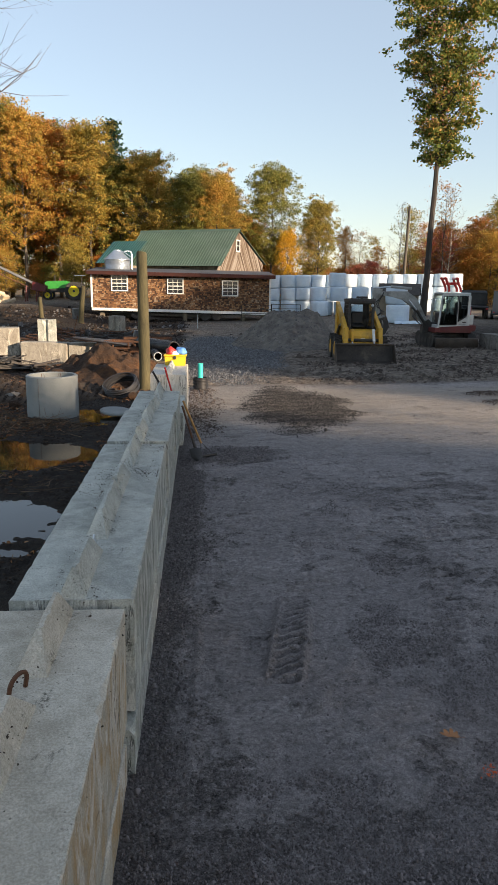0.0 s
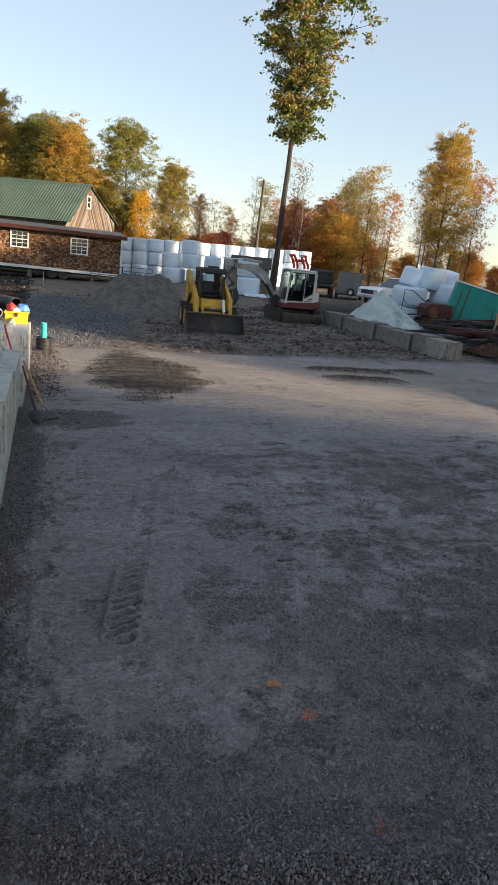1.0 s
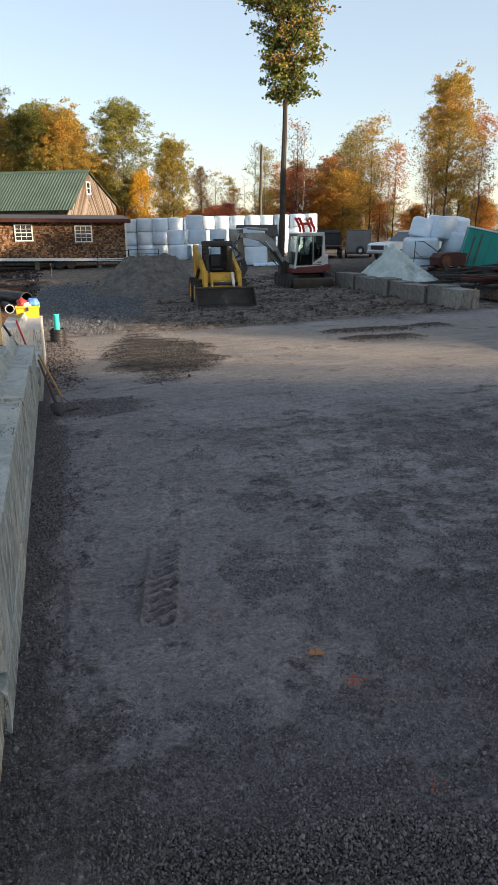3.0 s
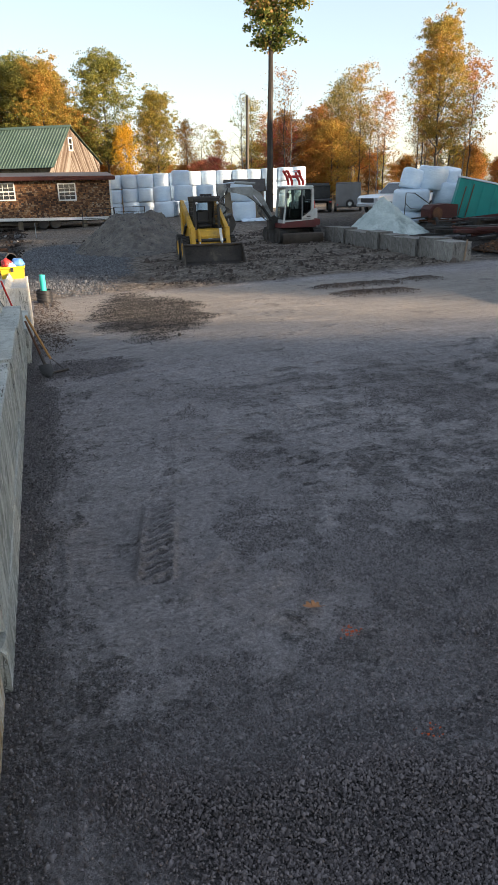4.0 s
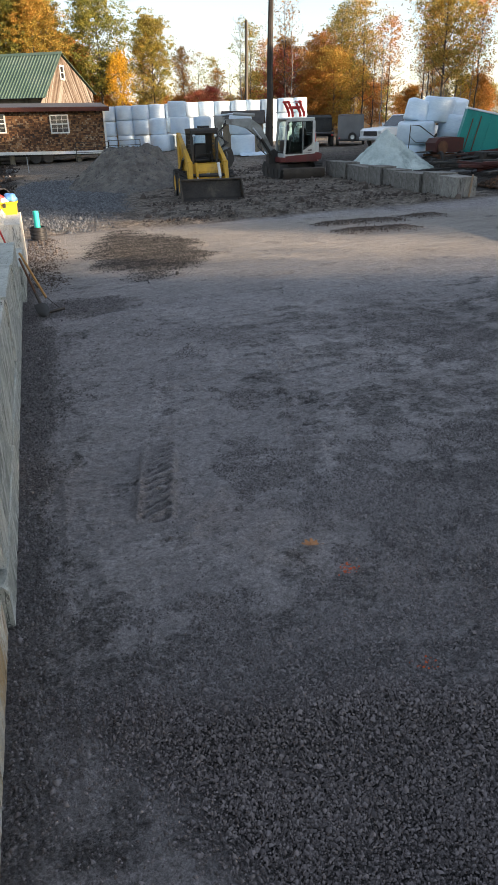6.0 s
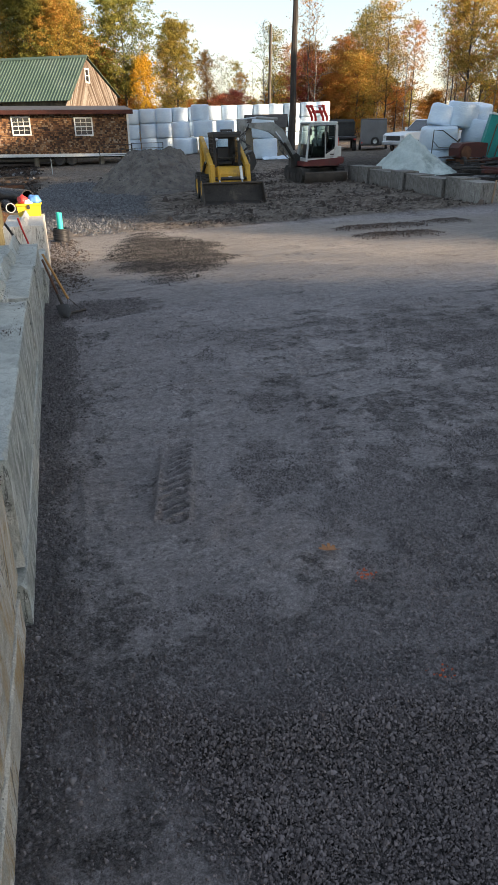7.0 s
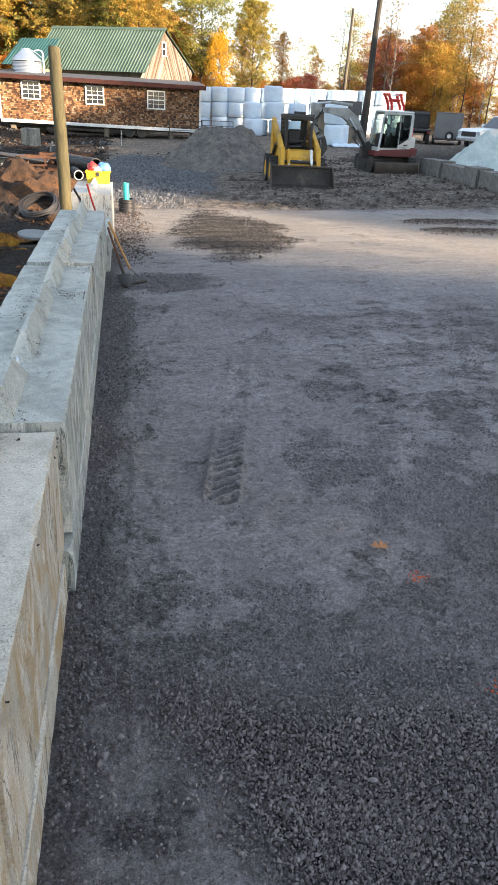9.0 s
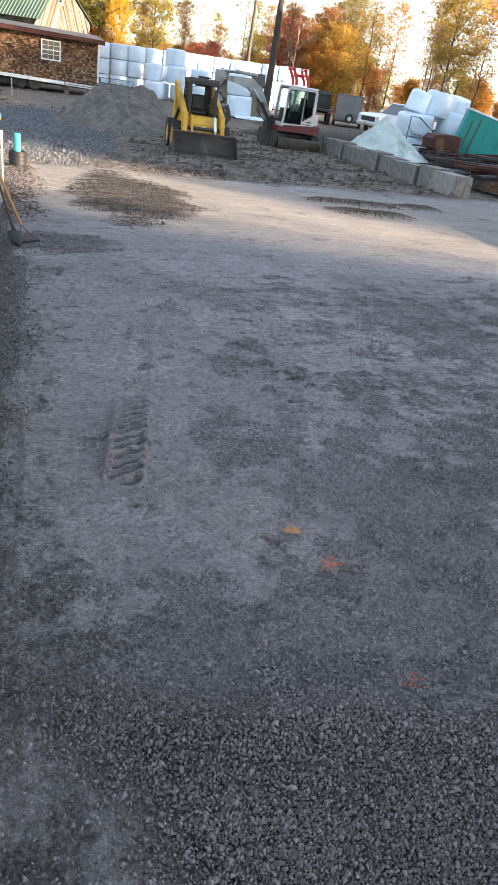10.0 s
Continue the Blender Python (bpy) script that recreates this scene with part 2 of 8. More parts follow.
M["red_paint"] = surface("red_paint", (0.40, 0.02, 0.02), (0.58, 0.05, 0.04), 2, 0.45, 0, 30, 0.1)
M["blue_plastic"] = surface("blue_plastic", (0.05, 0.16, 0.42), (0.12, 0.30, 0.62), 4, 0.5, 0, 30, 0.2)
M["aqua_pipe"] = surface("aqua_pipe", (0.02, 0.42, 0.36), (0.04, 0.55, 0.48), 3, 0.4, 0, 30, 0.05)
M["trailer_grey"] = surface("trailer_grey", (0.11, 0.11, 0.112), (0.18, 0.18, 0.182), 1, 0.5, 0.2, 20, 0.1, 0.003, (0.08, 0.075, 0.07), 0.4)
M["truck_white"] = surface("truck_white", (0.62, 0.66, 0.70), (0.74, 0.78, 0.8), 2, 0.25, 0, 20, 0.05)
M["truck_dark"] = surface("truck_dark", (0.02, 0.02, 0.025), (0.05, 0.05, 0.055), 2, 0.35, 0, 20, 0.1)
M["bark"] = surface("bark", (0.05, 0.042, 0.034), (0.15, 0.125, 0.10), 3, 0.95, 0, 30, 0.7, 0.02, (0.03, 0.025, 0.02), 0.4, stretch=(1, 1, 0.25))
M["dark_bark"] = surface("dark_bark", (0.02, 0.017, 0.015), (0.075, 0.065, 0.056), 3, 0.95, 0, 30, 0.7, 0.02, (0.015, 0.013, 0.01), 0.4, stretch=(1, 1, 0.25))
M["pale_bark"] = surface("pale_bark", (0.16, 0.14, 0.12), (0.34, 0.31, 0.27), 3, 0.9, 0, 30, 0.5, 0.01, (0.08, 0.07, 0.06), 0.4, stretch=(1, 1, 0.4))
M["window_glass"], _t, _n, _l, _p = node_mat("window_glass")
_p.inputs["Base Color"].default_value = (0.02, 0.025, 0.03, 1)
_p.inputs["Roughness"].default_value = 0.06
_p.inputs["Specular IOR Level"].default_value = 0.8
M["clear_glass"], _t, _n, _l, _p = node_mat("clear_glass")
_p.inputs["Base Color"].default_value = (0.85, 0.92, 0.9, 1)
_p.inputs["Roughness"].default_value = 0.03
_p.inputs["Transmission Weight"].default_value = 1.0
_p.inputs["IOR"].default_value = 1.05
M["tinted_glass"], _t, _n, _l, _p = node_mat("tinted_glass")
_p.inputs["Base Color"].default_value = (0.42, 0.5, 0.48, 1)
_p.inputs["Roughness"].default_value = 0.03
_p.inputs["Transmission Weight"].default_value = 1.0
_p.inputs["IOR"].default_value = 1.08
M["leaf_gold"] = leaf_mat("leaf_gold", [(0.15, (0.12, 0.13, 0.035)), (0.4, (0.29, 0.25, 0.06)), (0.62, (0.46, 0.32, 0.065)), (0.85, (0.50, 0.24, 0.06))], 0.45)
M["leaf_olive"] = leaf_mat("leaf_olive", [(0.2, (0.09, 0.12, 0.035)), (0.5, (0.22, 0.22, 0.055)), (0.75, (0.37, 0.30, 0.06)), (0.95, (0.45, 0.27, 0.06))], 0.45)
M["leaf_orange"] = leaf_mat("leaf_orange", [(0.15, (0.22, 0.14, 0.04)), (0.45, (0.42, 0.21, 0.045)), (0.8, (0.52, 0.19, 0.05))], 0.45)
M["leaf_red"] = leaf_mat("leaf_red", [(0.2, (0.30, 0.08, 0.05)), (0.5, (0.50, 0.14, 0.10)), (0.75, (0.58, 0.23, 0.12)), (0.95, (0.55, 0.33, 0.14))], 0.48)
M["leaf_yellow"] = leaf_mat("leaf_yellow", [(0.2, (0.45, 0.29, 0.025)), (0.55, (0.62, 0.38, 0.03)), (0.9, (0.62, 0.32, 0.035))], 0.48)
M["leaf_mixed"] = leaf_mat("leaf_mixed", [(0.34, (0.10, 0.15, 0.035)), (0.58, (0.24, 0.25, 0.06)), (0.66, (0.46, 0.30, 0.08)), (0.76, (0.56, 0.26, 0.17)), (0.95, (0.60, 0.40, 0.30))], 0.48)
M["needles"] = leaf_mat("needles", [(0.2, (0.03, 0.07, 0.045)), (0.8, (0.07, 0.13, 0.075))], 0.2)

# ---- geometry tools ----
class Geo:
    """Collects vertices and faces of one mesh."""

    def __init__(self):
        self.v, self.f = [], []

    def add(self, verts, faces, m=None):
        n = len(self.v)
        self.v += [tuple(m @ Vector(p)) for p in verts] if m is not None else [tuple(p) for p in verts]
        self.f += [tuple(i + n for i in q) for q in faces]
        return self

    def box(self, x0, x1, y0, y1, z0, z1, bev=0.0, m=None):
        if bev <= 0:
            vs = [(x, y, z) for x in (x0, x1) for y in (y0, y1) for z in (z0, z1)]
            fs = [(0, 1, 3, 2), (4, 6, 7, 5), (0, 4, 5, 1), (2, 3, 7, 6), (0, 2, 6, 4), (1, 5, 7, 3)]
            return self.add(vs, fs, m)
        bev = min(bev, (x1 - x0) * 0.45, (y1 - y0) * 0.45, (z1 - z0) * 0.45)
        lo, hi = (x0, y0, z0), (x1, y1, z1)
        vs, key = [], {}
        for c in range(8):
            s = [(c >> a) & 1 for a in range(3)]
            for a in range(3):
                p = [0, 0, 0]
                for b in range(3):
                    p[b] = hi[b] if s[b] else lo[b]
                    if b != a:
                        p[b] += -bev if s[b] else bev
                key[(c, a)] = len(vs)
                vs.append(p)
        fs = []
        for a in range(3):
            b, d = (a + 1) % 3, (a + 2) % 3
            for s in (0, 1):
                q = [(s << a) | (i << b) | (j << d) for i, j in ((0, 0), (1, 0), (1, 1), (0, 1))]
                q = [key[(c, a)] for c in q]
                fs.append(q if s else q[::-1])
            for i in (0, 1):
                for j in (0, 1):
                    c0 = (i << b) | (j << d)
                    c1 = c0 | (1 << a)
                    q = [key[(c0, b)], key[(c1, b)], key[(c1, d)], key[(c0, d)]]
                    fs.append(q if (i + j) % 2 else q[::-1])
        for c in range(8):
            q = [key[(c, 0)], key[(c, 1)], key[(c, 2)]]
            fs.append(q if bin(c).count("1") % 2 else q[::-1])
        return self.add(vs, fs, m)

    def tube(self, pts, radii, seg=8, caps=True, m=None):
        pts = [Vector(p) for p in pts]
        if isinstance(radii, (int, float)):
            radii = [radii] * len(pts)
        vs, fs, up = [], [], None
        for i, p in enumerate(pts):
            d = (pts[min(i + 1, len(pts) - 1)] - pts[max(i - 1, 0)]).normalized()
            if up is None:
                up = Vector((0, 0, 1)) if abs(d.z) < 0.9 else Vector((1, 0, 0))
            u = d.cross(up).normalized()
            w = u.cross(d).normalized()
            up = w
            vs += [p + (u * math.cos(2 * math.pi * k / seg) + w * math.sin(2 * math.pi * k / seg)) * radii[i] for k in range(seg)]
        for i in range(len(pts) - 1):
            for k in range(seg):
                a, b = i * seg + k, i * seg + (k + 1) % seg
                fs.append((a, b, b + seg, a + seg))
        if caps:
            fs.append(tuple(range(seg))[::-1])
            fs.append(tuple(range(len(vs) - seg, len(vs))))
        return self.add(vs, fs, m)

    def lathe(self, prof, seg=24, m=None, closed=False):
        """prof: (radius, z) pairs turned about the z axis."""
        vs, fs, n = [], [], len(prof)
        for k in range(seg):
            c, s = math.cos(2 * math.pi * k / seg), math.sin(2 * math.pi * k / seg)
            vs += [(r * c, r * s, z) for r, z in prof]
        for k in range(seg):
            a, b = k * n, ((k + 1) % seg) * n
            for i in range(n if closed else n - 1):
                j = (i + 1) % n
                fs.append((a + i, b + i, b + j, a + j))
        if not closed:
            fs.append(tuple(k * n for k in range(seg))[::-1])
            fs.append(tuple(k * n + n - 1 for k in range(seg)))
        return self.add(vs, fs, m)

    def prism(self, poly, lo, hi, axis="y", m=None):
        """A polygon of (a, b) pairs pushed along an axis; for y they are (x, z), for x (y, z), for z (x, y)."""
        put = {"y": lambda a, b, t: (a, t, b), "x": lambda a, b, t: (t, a, b), "z": lambda a, b, t: (a, b, t)}[axis]
        n = len(poly)
        vs = [put(a, b, lo) for a, b in poly] + [put(a, b, hi) for a, b in poly]
        fs = [tuple(range(n)), tuple(range(n, 2 * n))[::-1]]
        fs += [(i, i + n, (i + 1) % n + n, (i + 1) % n) for i in range(n)]
        return self.add(vs, fs, m)

    def wear(self, amount, scale=2.0, seed=0.0):
        """Push vertices a little about, so that edges are not ruled straight."""
        self.v = [tuple(Vector(p) + noise.noise_vector(Vector(p) * scale + Vector((seed, seed * 2, 0))) * amount) for p in self.v]
        return self

    def mesh(self, name, mat, sharp=35.0, fix=True):
        me = bpy.data.meshes.new(name)
        me.from_pydata(self.v, [], self.f)
        if fix:
            bm = bmesh.new()
            bm.from_mesh(me)
            bmesh.ops.recalc_face_normals(bm, faces=bm.faces)
            bm.to_mesh(me)
            bm.free()
        me.materials.append(mat)
        if sharp:
            me.shade_smooth()
            me.set_sharp_from_angle(angle=radians(sharp))
        return me


def part(name, geo, mat, parent, label="", m=None, sharp=35.0):
    """One mesh object under a thing or under a part."""
    me = geo.mesh(name, mat, sharp) if isinstance(geo, Geo) else geo
    ob = new(name, me)
    ob.parent = parent
    if m is not None:
        ob.matrix_basis = m
    return tagged(ob, label)


def root(name, m, label, category, group="", kind=""):
    ob = new(name)
    ob.empty_display_size = 0.2
    ob.matrix_basis = m
    return tagged(ob, label, category, group, kind)


def thing(name, geo, mat, m, label, category, group="", kind="", sharp=35.0):
    ob = new(name, geo.mesh(name, mat, sharp))
    ob.matrix_basis = m
    return tagged(ob, label, category, group, kind)


def sm(a, b, x):
    k = min(1.0, max(0.0, (x - a) / (b - a)))
    return k * k * (3 - 2 * k)

# ---- ground ----
SLOPE = math.tan(radians(1.4))
WATER = -0.12
PUDDLES = ((-2.7, 10.2, 1.3, 0.85), (-2.3, 7.2, 0.85, 0.8), (-2.05, 13.35, 0.55, 0.75), (-5.2, 9.9, 1.5, 0.6))


def sm_np(a, b, x):
    k = np.clip((x - a) / (b - a), 0, 1)
    return k * k * (3 - 2 * k)


def lumps(x, y, s, seed):
    """Cheap smooth waves for a grid of places."""
    r = np.random.RandomState(seed)
    out = np.zeros_like(x)
    for i in range(9):
        a, f, p = r.uniform(0, 6.283), s * r.uniform(0.5, 2.2), r.uniform(0, 6.283)
        out += np.sin((x * math.cos(a) + y * math.sin(a)) * f + p + 0.8 * np.sin((x * math.sin(a) - y * math.cos(a)) * f * 0.7 + p * 2))
    return out / 9


def crest_y(x):
    return 2.31 - 0.235 * x + 0.03 * np.sin(x * 7)


def bank_side(x, y):
    return sm_np(-0.06, 0.3, x - 0.05 - (2.2 - y) * 0.5 + 0.06 * lumps(x, y, 5.0, 37))


def spread_at(x, y):
    return sm_np(1.2, 0.6, np.hypot((x - 1.95) / 1.08, (y - 13.5) / 2.4) + 0.4 * lumps(x, y, 2.4, 22) + 0.3 * lumps(x * 0.5, y, 6.0, 23))


WINDROWS = ((6.75, 14.45, 0.95), (6.65, 13.35, 0.8), (8.3, 14.5, 0.5))


def windrow_at(x, y, cx, cy, half):
    return np.exp(-((y - cy + 0.15 * (x - cx) + 0.12 * lumps(x, y, 3.0, 24)) / 0.2) ** 2) * sm_np(half + 0.2, half - 0.35, np.abs(x - cx))


def ground_np(x, y):
    z = SLOPE * np.clip(x, -30, 45)
    left = sm_np(-0.75, -1.3, x)
    z = z + left * (-0.06 + 0.10 * lumps(x, y, 1.1, 3) + 0.05 * lumps(x, y, 3.1, 4) + 0.035 * lumps(x, y, 9, 31) * sm_np(45, 30, y) + 0.025 * lumps(x, y, 21, 32) * sm_np(22, 16, y))
    z = z + 1.35 * sm_np(37, 56, y) * sm_np(-3, -10, x) * sm_np(200, 120, y)
    yard = sm_np(-0.6, 0.0, x)
    z = z + yard * (0.018 * lumps(x, y, 0.9, 5) + 0.008 * lumps(x, y, 3.5, 6) + 0.003 * lumps(x, y, 11, 7))
    z = z + 0.06 * lumps(x, y, 0.6, 11) * sm_np(22, 34, y)
    z = z + (0.05 * lumps(x * 0.6, y * 1.6, 2.2, 12) + 0.035 * lumps(x, y, 9, 14) + 0.03 * lumps(x * 0.7, y * 1.3, 19, 15)) * sm_np(16.1, 16.9, y + 0.4 * lumps(x, y, 1.3, 21)) * sm_np(50, 40, y) * yard
    z = z + 0.012 * lumps(x * 0.5, y * 1.8, 4.0, 13) * sm_np(7.5, 9.5, y) * sm_np(17, 15, y) * yard
    # the shallow bank of loose gravel by the camera
    crest = crest_y(x)
    side = bank_side(x, y)
    z = z + 0.055 * np.exp(-((y - crest) / 0.15) ** 2) * side * (1 + 0.35 * lumps(x, y, 6, 34)) - 0.10 * sm_np(0.05, 0.75, crest - y) * side
    z = z + 0.018 * lumps(x, y, 14, 35) * side * sm_np(0.25, 0.0, y - crest)
    # a scraped line along the wall's foot, and the heaps spread further on
    z = z + 0.014 * np.exp(-((x - 0.02 * np.sin(y * 1.7) - 0.004 * np.sin(y * 9)) / 0.018) ** 2) * sm_np(1.4, 2.2, y) * sm_np(5.4, 4.4, y)
    z = z + spread_at(x, y) * (0.03 + 0.03 * np.sin(y * 13 + 2.5 * lumps(x, y, 1.8, 36)))
    for row_ in WINDROWS:
        z = z + 0.07 * windrow_at(x, y, *row_)
    for (ax, ay, rr, w_, dp) in ((1.6, 5.2, 3.55, 0.05, 0.022), (1.75, 5.2, 3.9, 0.07, 0.028), (1.6, 5.0, 3.3, 0.03, 0.012)):
        dd = np.hypot((x - ax), (y - ay) * 0.93)
        z = z - dp * np.exp(-((dd - rr) / w_) ** 2) * sm_np(6.5, 7.6, y) * sm_np(3.4, 1.2, x) * yard + 0.6 * dp * np.exp(-((dd - rr - 1.6 * w_) / w_) ** 2) * sm_np(6.5, 7.6, y) * sm_np(3.4, 1.2, x) * yard
    for px_, py_, rx_, ry_ in PUDDLES:
        q = ((x - px_) / rx_) ** 2 + ((y - py_) / ry_) ** 2 + 0.35 * lumps(x, y, 4.0, 9)
        w = np.clip(1.25 - q, 0, 1)
        z = z * (1 - w) + w * (WATER - 0.05)
    # thin ledges where the blade has scraped the fines
    plate = lumps(x * 0.7, y * 1.3, 3.2, 48) + 0.6 * lumps(x, y, 9, 49) + 0.35 * lumps(x, y, 24, 50)
    z = z + yard * sm_np(9.5, 8.0, y) * sm_np(2.2, 2.7, y) * (0.013 * sm_np(0.10, 0.15, plate) - 0.011 * sm_np(-0.22, -0.27, plate))
    # tyre ruts with cleat prints
    for x0, y0, x1, y1, w, deep in ((0.54, 3.84, 0.79, 5.1, 0.105, 0.1), (1.66, 4.1, 2.26, 6.1, 0.13, 0.022), (0.80, 5.05, 1.16, 6.9, 0.09, 0.02), (2.26, 6.05, 2.46, 7.2, 0.14, 0.04), (4.5, 16.4, 4.75, 20.3, 0.13, 0.09), (5.75, 16.2, 5.9, 20.2, 0.13, 0.09), (8.2, 16.0, 9.0, 24.6, 0.16, 0.10), (9.7, 16.0, 10.1, 24.6, 0.16, 0.10), (3.0, 17.2, 6.5, 16.9, 0.12, 0.07), (0.6, 20.5, 4.2, 18.0, 0.14, 0.07), (2.5, 21.5, 7.5, 19.2, 0.15, 0.08), (6.2, 20.6, 8.6, 16.2, 0.14, 0.08), (7.4, 20.9, 10.4, 17.4, 0.14, 0.08)):
        L = math.hypot(x1 - x0, y1 - y0)
        u = ((x - x0) * (x1 - x0) + (y - y0) * (y1 - y0)) / L
        v = ((x - x0) * (y1 - y0) - (y - y0) * (x1 - x0)) / L
        inside = (0.55 + 0.45 * sm_np(-0.04, 0.03, v)) * np.clip((w - np.abs(v)) / 0.025, 0, 1) * np.clip(u / 0.06, 0, 1) * np.clip((L - u) / 0.5, 0, 1)
        cleat = np.clip(np.sin((u - 0.5 * v + 0.25 * np.abs(v)) * 2 * math.pi / 0.095) * 3.5, -1, 1)
        z = z - inside * deep * (0.2 + 0.55 * cleat) + deep * 0.5 * np.exp(-((np.abs(v) - w) / 0.025) ** 2) * np.clip(u / 0.06, 0, 1) * np.clip((L - u) / 0.5, 0, 1)
    return z


def gz(x, y):
    return float(ground_np(np.array([float(x)]), np.array([float(y)]))[0])


def spaced(stops):
    out = [stops[0][0]]
    for (a, _), (b, step) in zip(stops, stops[1:]):
        n = max(1, round((b - a) / step))
        out += [a + (b - a) * (i + 1) / n for i in range(n)]
    return np.array(out)


gx = spaced(((-900, 0), (-200, 100), (-60, 20), (-14, 2.0), (-6, 0.25), (-0.7, 0.06), (2.6, 0.015), (6, 0.05), (12.5, 0.1), (16, 0.25), (50, 2.0), (200, 25), (900, 100)))
gy = spaced(((-400, 0), (-60, 40), (-6, 4.0), (0, 0.5), (1.2, 0.05), (8, 0.015), (18, 0.06), (34, 0.1), (80, 2.0), (200, 20), (1500, 130)))
XX, YY = np.meshgrid(gx, gy)
ZZ = ground_np(XX, YY)
nx, ny = len(gx), len(gy)
gme = bpy.data.meshes.new("ground")
gme.vertices.add(nx * ny)
gme.vertices.foreach_set("co", np.stack([XX, YY, ZZ], -1).astype(np.float32).ravel())
ii = (np.arange(ny - 1)[:, None] * nx + np.arange(nx - 1)[None, :]).ravel()
quads = np.stack([ii, ii + 1, ii + 1 + nx, ii + nx], 1).astype(np.int32)
gme.loops.add(quads.size)
gme.loops.foreach_set("vertex_index", quads.ravel())
gme.polygons.add(len(quads))
gme.polygons.foreach_set("loop_start", np.arange(0, quads.size, 4, dtype=np.int32))
gme.polygons.foreach_set("use_smooth", np.ones(len(quads), dtype=bool))
gme.update(calc_edges=True)


def zone(name, values):
    a = gme.attributes.new(name, "FLOAT", "POINT")
    a.data.foreach_set("value", np.clip(values, 0, 1).astype(np.float32).ravel())


wob = lumps(XX, YY, 1.3, 21)
wob2 = lumps(XX, YY, 4.0, 22)
wob3 = lumps(XX, YY, 9.0, 23)
mud = np.maximum(sm_np(-0.6, -0.95, XX + 0.9 * sm_np(28, 36, YY) * wob) * sm_np(54, 49, YY + wob), sm_np(11.7, 12.4, XX + 0.3 * wob) * sm_np(13.5, 15, YY) * sm_np(46, 34, YY))
stone = np.exp(-(np.maximum(0, np.hypot((XX - 0.9) / 2.1, (YY - 25.0) / 8.0) - 0.75 + 0.25 * wob) / 0.2) ** 2) * sm_np(-0.6, -0.2, XX)
fine = np.exp(-((XX - 0.75 - 0.06 * YY) / 1.1) ** 2) * sm_np(8.8, 7.6, YY) * sm_np(2.4, 3.4, YY)
fine = np.maximum(fine, 0.75 * sm_np(7.5, 9.0, YY) * sm_np(17.0, 16, YY))
fine = fine * (1 - 0.85 * np.exp(-((XX - 3.3) / 1.3) ** 2 - ((YY - 4.6) / 2.2) ** 2))
coarse = np.maximum(sm_np(0.22, -0.05, YY - crest_y(XX) + 0.07 * wob2) * bank_side(XX, YY), np.exp(-(np.maximum(0, XX + 0.17 - 0.16 * sm_np(4, 6.5, YY) * sm_np(11, 8, YY) - 0.16 * wob2 - 0.10 * wob3) / 0.05) ** 2) * sm_np(13, 11, YY) * 0.6)
coarse = np.maximum(coarse, 0.5 * sm_np(1.1, 0.6, np.hypot((XX - 0.35) / 0.75, (YY - 9.55) / 0.42) + 0.5 * wob2 + 0.5 * wob3))
coarse = np.maximum(coarse, 0.95 * spread_at(XX, YY))
for row_ in WINDROWS:
    coarse = np.maximum(coarse, 0.9 * windrow_at(XX, YY, *row_))
# sandy ground, drawn along the sun band and nearer to carry part of its light
sandy_lit = sm_np(8.6, 12.4, YY + 0.25 * XX - 1.0 + 0.7 * wob) * sm_np(16.9, 15.4, YY + 0.15 * XX - 0.5 + 0.5 * wob) * sm_np(-0.4, 0.1, XX)
grass = sm_np(40, 62, YY) * sm_np(30, 60, np.abs(XX - 5) + 0.5 * YY - 10)
for key, val in (("mud", mud), ("stone", stone), ("fine", fine), ("coarse", coarse), ("sandy_lit", sandy_lit), ("worked", sm_np(16.0, 16.9, YY + 0.4 * wob)), ("leafy", np.maximum(grass, sm_np(66, 72, YY)))):
    zone(key, val)


